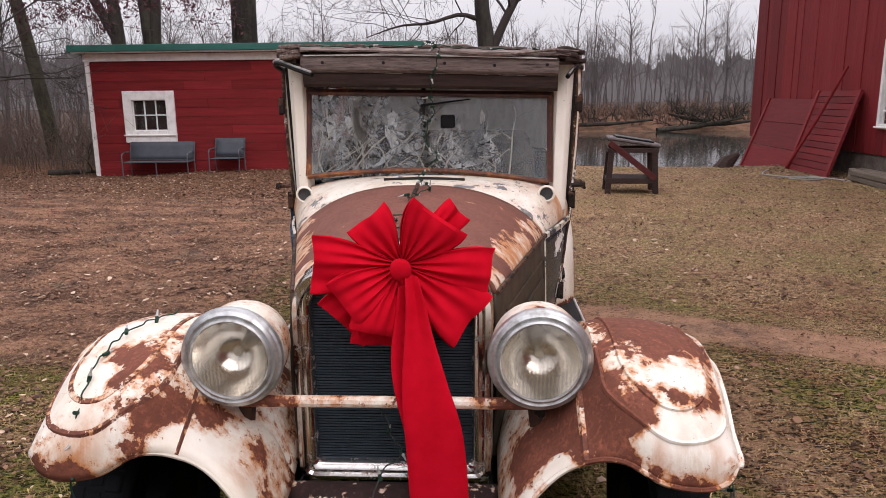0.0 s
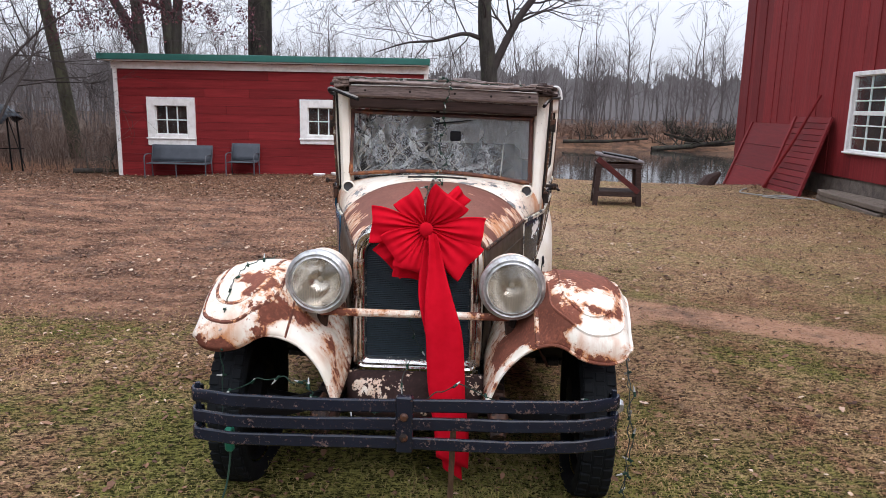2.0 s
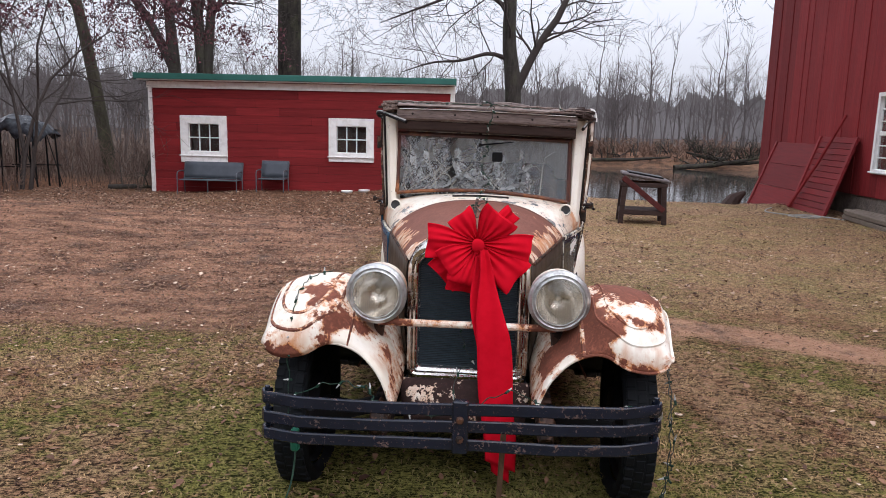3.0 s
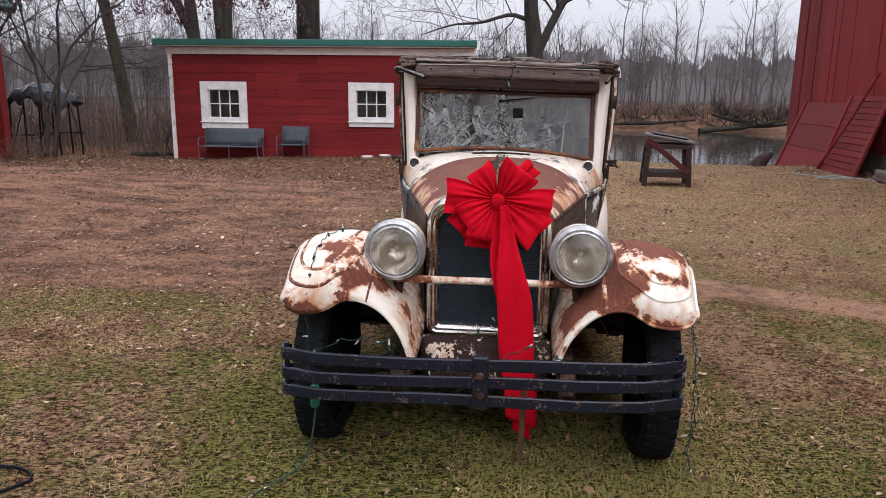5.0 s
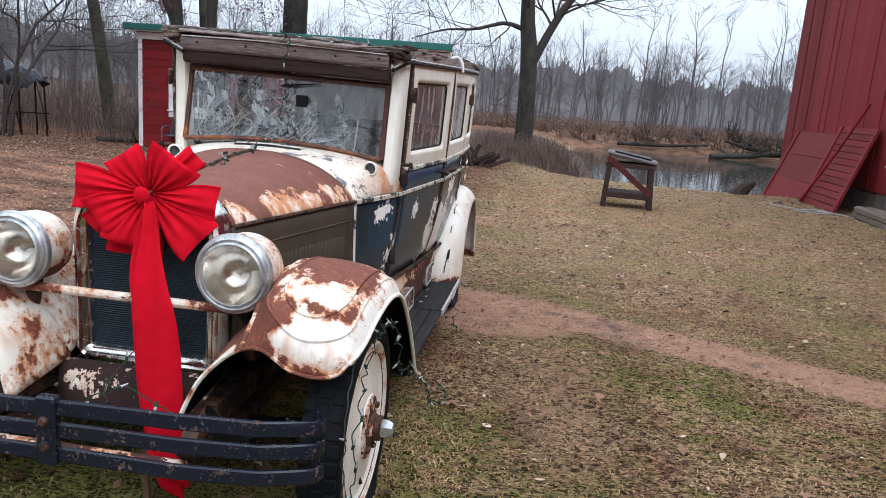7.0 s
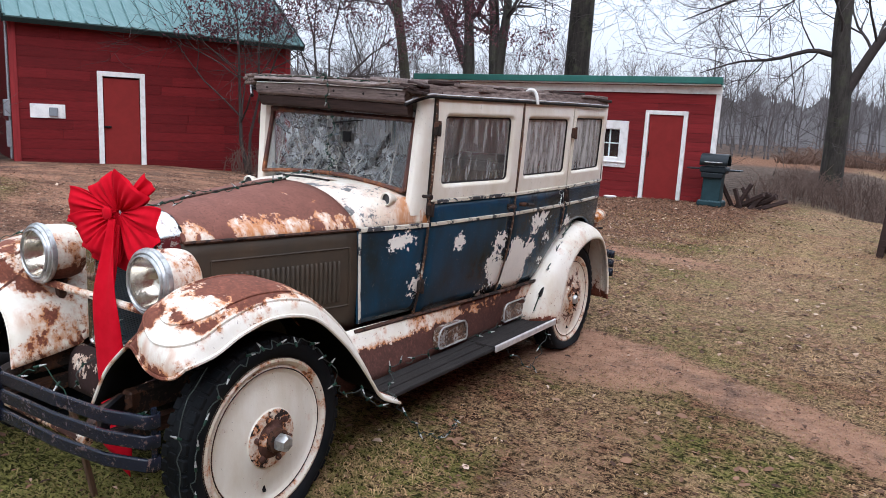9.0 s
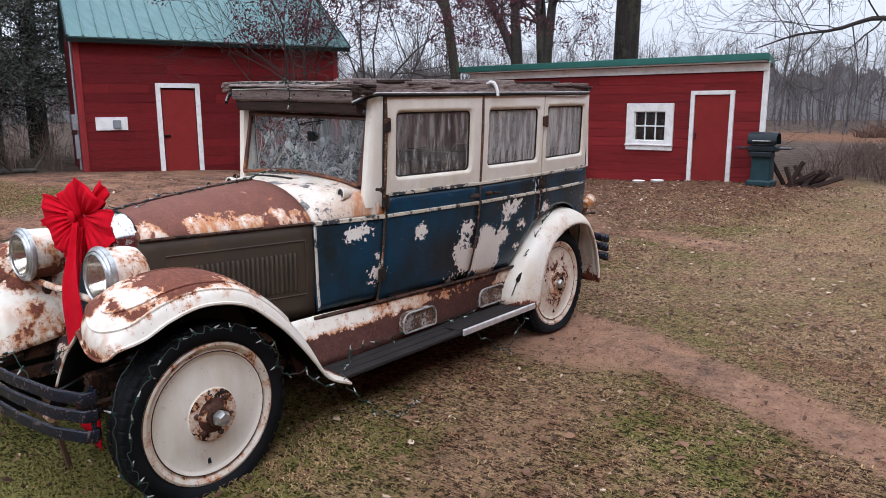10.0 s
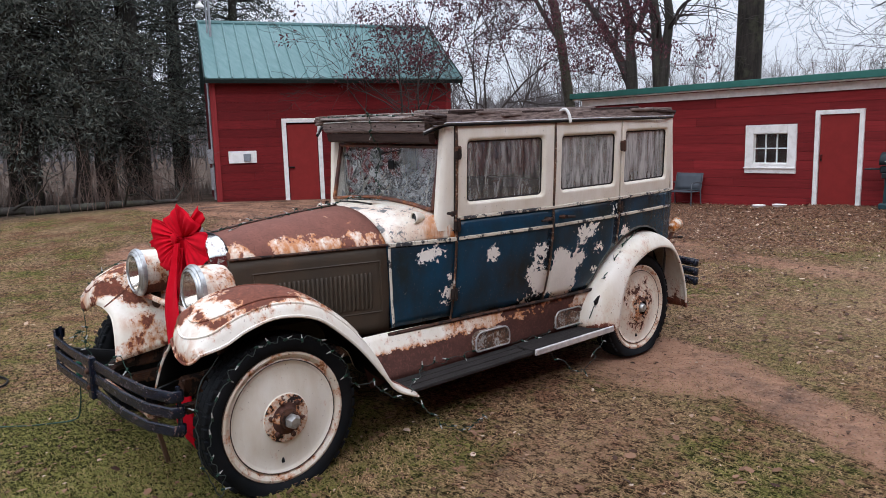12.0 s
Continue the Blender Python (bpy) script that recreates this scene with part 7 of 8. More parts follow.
for x, y in ((-3.36, 14.12), (-2.95, 14.2)):
    dish = part("white_dish", Geo().lathe([(0.0, 0.0), (0.12, 0.0), (0.15, 0.05), (0.14, 0.055), (0.11, 0.02), (0, 0.02)], None, 20), trim_white)
    dish.matrix_world = pose(x, y, gz(x, y) + 0.005)
    tagged(dish, "white dish on the leaves by the shed wall", "dish", group="dishes by the shed")

# white notice board with a grey box on the small barn
board = part("wall_board", Geo().box(BX + 0.012, BX + 0.035, 6.14, 6.82, 1.19, 1.49, 0.004), trim_white)
tagged(board, "white board with a grey socket box on red siding", "board")
board.matrix_world = small_barn.matrix_world.copy()
part("socket_box", Geo().box(BX + 0.035, BX + 0.09, 6.50, 6.67, 1.23, 1.42, 0.012), plain("box_grey", (0.22, 0.24, 0.26), 0.4), board, "grey outdoor socket box")
conduit = thing("meter_conduit", "grey conduit and meter box on the barn corner", "conduit")
conduit.matrix_world = small_barn.matrix_world.copy()
pipe_grey = plain("pipe_grey", (0.30, 0.31, 0.33), 0.4, 0.4)
part("pipe", Geo().tube([(BX - 0.10, BY0 - 0.06, 0.3), (BX - 0.10, BY0 - 0.06, 3.05), (BX - 0.12, BY0 - 0.08, 3.30)], 0.028, 8), pipe_grey, conduit)
part("mast", Geo().tube([(-12.62, 5.99, 4.20), (-12.62, 5.99, 6.6)], 0.034, 10), pipe_grey, conduit, "pale service mast through the roof")
part("meter_box", Geo().box(BX - 0.2, BX + 0.0, BY0 - 0.17, BY0 - 0.04, 1.2, 1.55, 0.01), pipe_grey, conduit)
part("switch_box", Geo().box(BX - 0.16, BX - 0.04, BY0 - 0.14, BY0 - 0.04, 0.55, 1.1, 0.01), pipe_grey, conduit)

yard_light = thing("yard_light", "white yard light on a bent grey pipe above the barn roof", "lamp")
yard_light.matrix_world = small_barn.matrix_world.copy()
part("arm", Geo().tube(spline([(-12.80, 5.92, 4.3), (-12.80, 5.92, 5.25), (-12.79, 5.90, 5.40), (-12.77, 5.84, 5.42), (-12.76, 5.79, 5.36)], 16), 0.022, 8), pipe_grey, yard_light)
part("shade", Geo().lathe([(0.0, 0.06), (0.03, 0.055), (0.045, 0.0), (0.10, -0.04), (0.115, -0.10), (0.108, -0.10), (0.09, -0.045), (0.0, -0.03)], Matrix.Translation((-12.76, 5.78, 5.32)), 20), plain("lamp_white", (0.72, 0.72, 0.70), 0.4), yard_light, "white enamelled shade")

# ---- stand of weathered wood on the lawn ----
sx0, sy0 = 3.00, 10.75
stand = thing("wooden_stand", "dark weathered wooden stand with a slanting lid", "stand", (sx0, sy0, gz(sx0, sy0) - 0.02), -6)
for x in (-0.40, 0.40):
    for y in (-0.30, 0.30):
        lean = 0.05 if x < 0 else -0.05
        g = Geo().grid([[(x + lean * t + a * 0.045, y + b * 0.045, t * 0.80) for a, b in ((-1, -1), (1, -1), (1, 1), (-1, 1))] for t in (0, 1)], closed_v=True)
        part("leg", g, dark_wood, stand)
for z, h in ((0.20, 0.09), (0.72, 0.08)):
    for y in (-0.33, 0.31):
        part("rail", Geo().box(-0.42, 0.42, y - 0.02, y + 0.02, z, z + h, 0.006), dark_wood, stand)
    for x in (-0.40, 0.38):
        part("side_rail", Geo().box(x - 0.02, x + 0.02, -0.3, 0.3, z, z + h, 0.006), dark_wood, stand)
part("shelf", Geo().box(-0.38, 0.38, -0.30, 0.30, 0.27, 0.295, 0.006), dark_wood, stand)
m = Matrix.Translation((-0.30, -0.345, 0.82)) @ Matrix.Rotation(radians(38), 4, "Y")
part("brace", Geo().box(-0.12, 0.86, -0.02, 0.02, -0.05, 0.05, 0.006, m), plain("old_red_wood", (0.085, 0.022, 0.02), 0.8, vary=0.4, scale=10), stand, "faded red diagonal board")
m = Matrix.Translation((0, 0.0, 0.90)) @ Matrix.Rotation(radians(9), 4, "Y")
part("lid", Geo().box(-0.42, 0.46, -0.34, 0.34, -0.03, 0.03, 0.02, m), plain("grey_lid", (0.14, 0.12, 0.12), 0.7, vary=0.3, scale=8), stand, "grey slanting lid")
part("lid_batten", Geo().box(-0.30, 0.34, -0.28, 0.28, 0.03, 0.06, 0.008, m), iron_black, stand)

# ---- red panels and timber by the tall barn ----
def leaning_panel(name, y0, y1, foot, label, h=2.1, slats=8, skew=0.0):
    ob = thing(name, label, "panel", (TX - foot, (y0 + y1) / 2, gz(TX - foot, (y0 + y1) / 2) - 0.02))
    w, ang = (y1 - y0) / 2, math.asin(min(0.95, (foot - 0.06) / h))
    m = Matrix.Rotation(ang, 4, "Y")
    for k in range(slats):
        a, b = h * k / slats, h * (k + 1) / slats
        s = skew * (a + b) / 2 / h
        part("slat", Geo().box(-0.012, 0.012, -w + s, w + s, a + 0.006, b - 0.004, 0.004, m), red_boards_y_shaded, ob)
    for y in (-w + 0.06, w - 0.06):
        g = Geo()
        g.grid([[tuple(m @ Vector((x, y + skew * z / h + d, z))) for x, d in ((-0.045, -0.05), (-0.045, 0.05), (-0.012, 0.05), (-0.012, -0.05))] for z in np.linspace(0.0, h, 5)], closed_v=True)
        part("batten", g, red_boards_z, ob)
    return ob


leaning_panel("barn_door_panel", 14.12, 16.86, 0.78, "old red barn door leaning flat against the barn", 1.82, 3, 0.30)
leaning_panel("slatted_panel", 12.24, 14.08, 0.80, "red slatted panel leaning against the barn", 1.82, 13, 0.46)
pole = part("red_pole", Geo().tube([(7.02, 13.95, -0.02), (7.45, 13.62, 1.05), (7.83, 13.38, 2.08)], 0.035, 6), red_boards_z)
tagged(pole, "red wooden pole leaning on the panels", "pole")
rnd = random.Random(3)
for k in range(8):
    y0 = 11.9 - 0.12 * k
    x0 = TX - 0.25 - 0.13 * (k % 4)
    log = part("timber", Geo().box(-0.06, 0.06, -1.3, 1.0, -0.05, 0.05, 0.015), log_wood)
    log.matrix_world = pose(x0, 10.9 + rnd.uniform(-0.3, 0.3), gz(x0, 11) + 0.05 + 0.105 * (k // 4), rnd.uniform(-2, 2), 0, rnd.uniform(-5, 5))
    tagged(log, "weathered timber stacked along the barn footing", "timber", group="timber by the tall barn")
rope = thing("garden_hose", "pale garden hose lying on the grass", "hose")
pts = [(6.55, 13.7), (6.25, 13.2), (6.1, 12.7), (6.5, 12.2), (6.9, 12.0), (6.6, 11.8), (6.3, 12.1), (6.8, 12.35), (7.2, 11.6)]
part("hose", Geo().tube([(x, y, gz(x, y) + 0.02) for x, y in spline(pts, 50)], 0.014, 6), plain("pale_hose", (0.32, 0.32, 0.30), 0.5), rope)
stump = part("stump", Geo().tube([(5.9, 14.6, gz(5.9, 14.6) - 0.1), (6.0, 14.6, gz(5.9, 14.6) + 0.12), (6.25, 14.65, gz(5.9, 14.6) + 0.28)], [0.24, 0.16, 0.05], 9), dark_wood)
tagged(stump, "dark broken stump at the edge of the lawn", "stump")

# ---- covered frame between the barn and the shed ----
tent = thing("tarp_shelter", "grey tarpaulin slung over a rusty black frame", "shelter", (-11.22, 13.75, gz(-11.22, 13.75) - 0.07), -4)
tent.scale = (0.78, 0.9, 0.97)
for x, y, top in ((-0.80, -0.5, 1.42), (-0.70, 0.5, 1.42), (-0.28, -0.52, 1.50), (-0.20, 0.48, 1.50), (0.30, -0.5, 1.52), (0.38, 0.5, 1.52), (0.82, -0.52, 1.48), (0.72, 0.5, 1.46)):
    part("post", Geo().tube([(x * 1.06, y, -0.1), (x * 0.95, y, top)], 0.026, 6), iron_black, tent)
for y in (-0.5, 0.5):
    part("rail", Geo().tube([(-0.82, y, 1.42), (0.0, y, 1.52), (0.82, y, 1.46)], 0.02, 6), iron_black, tent)
    part("brace", Geo().tube([(0.85, y, 0.1), (0.40, y, 1.35)], 0.014, 6), iron_black, tent)
    part("brace", Geo().tube([(-0.85, y, 0.1), (-0.30, y, 1.30)], 0.014, 6), iron_black, tent)
    part("low_rail", Geo().tube([(-0.86, y, 0.55), (0.86, y, 0.58)], 0.014, 6), iron_black, tent)
rows = []
for i in range(33):
    u = i / 32 * 2 - 1
    row = []
    for j in range(21):
        v = j / 20 * 2 - 1
        edge_ = max(abs(u), abs(v)) ** 6
        z = 1.80 - 0.16 * abs(u + 0.1) - 0.13 * abs(v) - (0.30 + 0.10 * math.sin(9 * u + 2 * v)) * edge_ + 0.05 * abs(math.sin(4 * u + 2.5 * v)) + 0.03 * abs(math.sin(11 * v - 5 * u))
        row.append((u * 0.86 - 0.04, v * 0.62, z))
    rows.append(row)
part("tarpaulin", Geo().grid(rows), plain("grey_tarp", (0.050, 0.056, 0.066), 0.25, vary=0.8, scale=7), tent, "shiny grey tarpaulin cover", solid=0.006, smooth=20)


# ---- trees ----
def mesh_np(name, verts, faces, material):
    """A mesh straight from arrays of points and of quads or triangles."""
    me = bpy.data.meshes.new(name)
    k = faces.shape[1]
    me.vertices.add(len(verts))
    me.vertices.foreach_set("co", np.asarray(verts, np.float32).ravel())
    me.loops.add(faces.size)
    me.loops.foreach_set("vertex_index", faces.astype(np.int32).ravel())
    me.polygons.add(len(faces))
    me.polygons.foreach_set("loop_start", np.arange(0, faces.size, k, dtype=np.int32))
    me.polygons.foreach_set("use_smooth", np.ones(len(faces), bool))
    me.materials.append(material)
    me.update(calc_edges=True)
    me.validate()
    return me


class Wood:
    """Tapered branches collected as quads."""

    def __init__(self, least=0.004):
        self.v, self.f, self.n = [], [], 0
        self.tips, self.least, self.steps = [], least, (5, 4)

    def limb(self, pts, radii, n):
        pts, radii = np.asarray(pts, float), np.asarray(radii, float)
        d = np.gradient(pts, axis=0)
        d /= np.linalg.norm(d, axis=1, keepdims=True) + 1e-9
        ref = np.array((0, 0, 1.0)) if abs(d[0, 2]) < 0.9 else np.array((1.0, 0, 0))
        a = np.cross(d, ref)
        a /= np.linalg.norm(a, axis=1, keepdims=True) + 1e-9
        b = np.cross(a, d)
        t = np.linspace(0, 2 * np.pi, n, endpoint=False)
        ring = pts[:, None] + radii[:, None, None] * (np.cos(t)[None, :, None] * a[:, None] + np.sin(t)[None, :, None] * b[:, None])
        k = len(pts)
        i, j = np.meshgrid(np.arange(k - 1), np.arange(n), indexing="ij")
        i, j = i.ravel(), j.ravel()
        q = np.stack([i * n + j, i * n + (j + 1) % n, (i + 1) * n + (j + 1) % n, (i + 1) * n + j], 1) + self.n
        self.v.append(ring.reshape(-1, 3))
        self.f.append(q)
        self.n += k * n

    def grow(self, p, d, length, r, depth, rnd, sides, up=0.15, kids=(3, 5), spread=(25, 60), bend=0.18):
        """A branch with its own branches."""
        k = self.steps[0] if depth > 0 else self.steps[1]
        pts, radii, d = [np.array(p, float)], [r], np.array(d, float)
        for i in range(k):
            d = d + np.array([rnd.gauss(0, bend), rnd.gauss(0, bend), rnd.gauss(0, bend) + up * 0.5])
            d /= np.linalg.norm(d)
            pts.append(pts[-1] + d * length / k)
            radii.append(r * (1 - 0.75 * (i + 1) / k) + 0.35 * self.least)
        self.limb(pts, radii, sides)
        if depth <= 0:
            self.tips.append(pts[-1])
            return
        for _ in range(rnd.randint(*kids)):
            t = rnd.uniform(0.25, 1.0)
            i = min(k - 1, int(t * k))
            at = pts[i] + (pts[i + 1] - pts[i]) * (t * k - i)
            axis = pts[i + 1] - pts[i]
            axis /= np.linalg.norm(axis)
            side = np.cross(axis, [rnd.gauss(0, 1) for _ in range(3)])
            side /= np.linalg.norm(side) + 1e-9
            a = radians(rnd.uniform(*spread))
            self.grow(at, axis * math.cos(a) + side * math.sin(a), length * rnd.uniform(0.45, 0.75), max(self.least, r * (1 - 0.7 * t) * rnd.uniform(0.5, 0.8)), depth - 1, rnd, max(3, sides - 2), up, kids, spread, bend)

    def arrays(self):
        return np.concatenate(self.v), np.concatenate(self.f)

    def mesh(self, name, material):
        return mesh_np(name, *self.arrays(), material)


bark_grey = bark("grey_bark", (0.066, 0.058, 0.050), (0.022, 0.019, 0.017), 0.35)
bark_moss = bark("mossy_bark", (0.085, 0.076, 0.052), (0.030, 0.026, 0.020), 0.6)
bark_dark = bark("dark_bark", (0.045, 0.038, 0.032), (0.015, 0.012, 0.011), 0.45)
twig_brown = plain("twig_brown", (0.056, 0.046, 0.042), 0.9)
# bark of the distant trees, paled so that haze sits in its colour
hazed_far_bark = plain("hazed_far_bark", (0.106, 0.093, 0.091), 0.95, vary=0.4, scale=1.5)


def big_tree(label, trunks, limbs, seed, material, crown_from=3.4, twigs=10, reach=3.2):
    """A bare tree: given trunks and main limbs as (points, radii), and a crown grown from their upper ends."""
    rnd = random.Random(seed)
    x, y = trunks[0][0][0][:2]
    base = thing("tree", label, "tree", (x, y, gz(x, y)), group="bare trees behind the shed")
    off = np.array((x, y, gz(x, y)))
    w = Wood()
    for pts, radii in trunks:
        p = spline(pts, 14)
        w.limb(np.vstack([p[0] - (0, 0, 0.3), p]) - off, np.r_[radii[0] * 1.25, spline(radii, 14)], 12)
    ob = new("trunk", w.mesh("trunk", material))
    ob.parent = base
    w = Wood()
    for pts, radii in limbs:
        p = spline(pts, 12)
        w.limb(p - off, spline(radii, 12), 8)
    for pts, radii in list(trunks) + list(limbs):
        p = spline(pts, 24) - off
        rr = spline(radii, 24)
        is_limb = any(pts is q[0] for q in limbs)
        for _ in range(twigs):
            i = rnd.randint(3 if is_limb else 8, 22)
            if p[i][2] < crown_from and not is_limb:
                continue
            axis = p[i + 1] - p[i]
            axis /= np.linalg.norm(axis)
            side = np.cross(axis, [rnd.gauss(0, 1) for _ in range(3)])
            side /= np.linalg.norm(side)
            a = radians(rnd.uniform(35, 75))
            w.grow(p[i], axis * math.cos(a) + side * math.sin(a), rnd.uniform(0.5, 1.0) * reach, max(0.012, min(0.05, rr[i] * 0.35)), 3, rnd, 6, 0.05, (3, 5), (25, 60), 0.16)
    ob = new("crown", w.mesh("crown", twig_brown))
    ob.parent = base
    return base


TY = 21.9
big_tree("tall grey tree that forks low behind the lawn", [([(0.84, TY, -0.1), (0.82, TY, 1.6), (0.76, TY, 3.1), (0.58, TY, 4.5), (0.58, TY, 6.2), (0.45, TY, 9), (0.4, TY, 12)], [0.33, 0.285, 0.27, 0.225, 0.20, 0.15, 0.08])],
         [([(0.88, TY, 2.85), (1.28, TY, 3.75), (1.72, TY, 4.6), (2.3, TY, 5.5), (3.0, TY, 7.6), (3.3, TY, 9.5)], [0.15, 0.13, 0.12, 0.105, 0.07, 0.03]), ([(0.5, TY, 3.9), (-0.1, TY - 0.3, 4.02), (-1.0, TY - 0.6, 3.75), (-1.9, TY - 0.9, 3.65), (-2.9, TY - 1.2, 3.3)], [0.085, 0.062, 0.045, 0.03, 0.012]),
          ([(0.5, TY, 5.5), (-0.2, TY, 5.95), (-1.0, TY - 0.2, 5.95), (-2.2, TY - 0.4, 5.5), (-3.7, TY - 0.6, 4.9)], [0.085, 0.07, 0.055, 0.04, 0.012])], 1, bark_grey, 4.2, 12)
big_tree("very thick straight dark trunk behind the shed", [([(-6.15, 19.2, -0.2), (-6.15, 19.2, 2.83), (-6.11, 19.2, 5.44), (-6.06, 19.11, 8.92), (-5.98, 19.11, 12.4)], [0.42, 0.365, 0.345, 0.29, 0.18])],
         [], 2, bark_dark, 6.0, 9, 2.6)
big_tree("twin-trunked tree behind the shed", [([(-8.52, 18.45, -0.2), (-8.52, 18.45, 2.4), (-8.62, 18.45, 4.0), (-8.70, 18.45, 5.0), (-8.9, 18.45, 6.4), (-9.0, 18.4, 8.2)], [0.23, 0.20, 0.165, 0.15, 0.12, 0.07]), ([(-8.44, 18.45, -0.2), (-8.44, 18.45, 2.6), (-8.30, 18.45, 4.4), (-8.23, 18.45, 5.1), (-8.4, 18.4, 6.3), (-8.3, 18.36, 8.0)], [0.20, 0.17, 0.135, 0.125, 0.10, 0.06])],
         [([(-8.3, 18.45, 4.5), (-7.8, 18.4, 5.3), (-7.0, 18.3, 5.5), (-6.5, 18.2, 5.2)], [0.06, 0.05, 0.035, 0.012])], 3, bark_grey, 4.2, 6, 2.6)
big_tree("forked tree with a bent limb behind the shed", [([(-9.25, 18.1, -0.2), (-9.27, 18.1, 2.9), (-9.36, 18.1, 4.4), (-9.42, 18.1, 5.2), (-9.75, 18.1, 6.4), (-9.9, 18.1, 8.0)], [0.21, 0.185, 0.145, 0.13, 0.10, 0.06])],
         [([(-9.3, 18.1, 3.1), (-9.66, 18.1, 3.85), (-10.15, 18.1, 4.7), (-10.9, 18.05, 5.8), (-11.7, 18.0, 6.5)], [0.155, 0.14, 0.125, 0.10, 0.06]), ([(-9.36, 18.1, 4.6), (-9.0, 18.1, 5.0), (-8.75, 18.1, 5.6), (-8.6, 18.0, 6.8)], [0.09, 0.08, 0.07, 0.04])], 4, bark_grey, 4.4, 6, 2.6)
big_tree("slanting tree trunk beside the shed", [([(-11.45, 18.3, -0.3), (-11.78, 18.3, 2.3), (-12.24, 18.3, 4.9), (-12.65, 18.3, 6.6), (-13.2, 18.3, 9.0)], [0.21, 0.175, 0.155, 0.14, 0.08])], [([(-12.2, 18.3, 4.7), (-12.9, 18.2, 5.8), (-13.8, 18.0, 7.4)], [0.09, 0.08, 0.05])], 5, bark_moss, 5.2, 8)
big_tree("bare tree behind the tall barn, boughs over the lawn", [([(10.6, 22.2, -0.5), (10.6, 22.2, 5), (10.4, 22.0, 9), (10.2, 22, 12)], [0.3, 0.26, 0.2, 0.1])], [([(10.4, 22.0, 7.5), (8.8, 20.2, 8.0), (7.4, 18.6, 7.0), (6.6, 17.8, 5.9)], [0.10, 0.06, 0.035, 0.008])], 6, bark_grey, 6.5, 9, 1.6)

# small tree with withered purple leaves at the barn's corner
leaf_purple = Nodes("withered_leaf")
leaf_purple = leaf_purple.finish(leaf_purple.mix(leaf_purple.island(), (0.050, 0.018, 0.026), (0.150, 0.058, 0.066)), 0.8)
rs = np.random.RandomState(3)


def leaf_quads(centres, size, rs, droop=0.3, wide=0.5):
    """Small bent leaves as pairs of triangles round the centres."""
    n = len(centres)
    a = rs.normal(size=(n, 3))
    a[:, 2] -= droop
    a /= np.linalg.norm(a, axis=1, keepdims=True)
    b = np.cross(a, rs.normal(size=(n, 3)))
    b /= np.linalg.norm(b, axis=1, keepdims=True)
    s = (size * rs.uniform(0.6, 1.3, n))[:, None]
    c = np.asarray(centres)
    up = np.cross(a, b) * s * 0.25
    v = np.stack([c - a * s, c + b * s * wide + up, c + a * s, c - b * s * wide + up], 1).reshape(-1, 3)
    i = np.arange(n)[:, None] * 4
    f = np.concatenate([i + [0, 1, 2], i + [0, 2, 3]])
    return v, f


def small_tree(label, x, y, stems, drift, leaves, seed):
    """A many-stemmed small tree; drift: the way its stems lean."""
    rnd = random.Random(seed)
    base = thing("small_tree", label, "tree", (x, y, gz(x, y)), group="small trees at the barn corner")
    wood = Wood()
    for k in range(stems):
        a, lean = rnd.uniform(0, 6.28), rnd.uniform(0.04, 0.22)
        wood.grow((0.10 * math.cos(a), 0.10 * math.sin(a), -0.1), (lean * math.cos(a) + drift[0], lean * math.sin(a) + drift[1], 1), rnd.uniform(4.2, 5.6), rnd.uniform(0.036, 0.055), 4, rnd, 7, 0.08, (3, 5), (22, 64), 0.17)
    ob = new("trunk", wood.mesh("trunk", twig_brown))
    ob.parent = base
    tips = np.array(wood.tips)
    tips = tips[tips[:, 2] > 3.2]
    heavy = tips[rs.randint(0, len(tips), max(30, leaves // 26))]
    pick = heavy[rs.randint(0, len(heavy), leaves)] + rs.normal(scale=0.12, size=(leaves, 3))
    ob = new("foliage", mesh_np("foliage", *leaf_quads(pick, 0.044, rs, 0.7, 0.45), leaf_purple))
    ob.parent = base


small_tree("many-stemmed small tree against the barn wall, few withered leaves", -10.5, 10.3, 2, (0.02, -0.02), 800, 12)
small_tree("small tree with withered purple leaves at the barn corner", -10.3, 12.35, 4, (0.13, 0.03), 21000, 15)

# dark conifers beyond the small barn
needle = Nodes("conifer_needles")
needle = needle.finish(needle.mix(needle.island(), (0.042, 0.052, 0.046), (0.125, 0.128, 0.104)), 0.85)
CONIFERS = [(-20.5, 6.9, 14, 0.42), (-17.4, 4.4, 12, 0.15), (-22.5, 9.2, 14, 0.3), (-17.5, 1.4, 11, 0.25), (-16.2, -1.2, 10, 0.22), (-20.8, 6.0, 13, 0.3), (-20.5, 3.5, 13, 0.3), (-20.5, 10.5, 11, 0.25), (-13.9, -6.5, 11, 0.28), (-18.0, 3.2, 12, 0.28), (-21.5, -2.6, 12, 0.3), (-17.2, -3.2, 11, 0.25)]
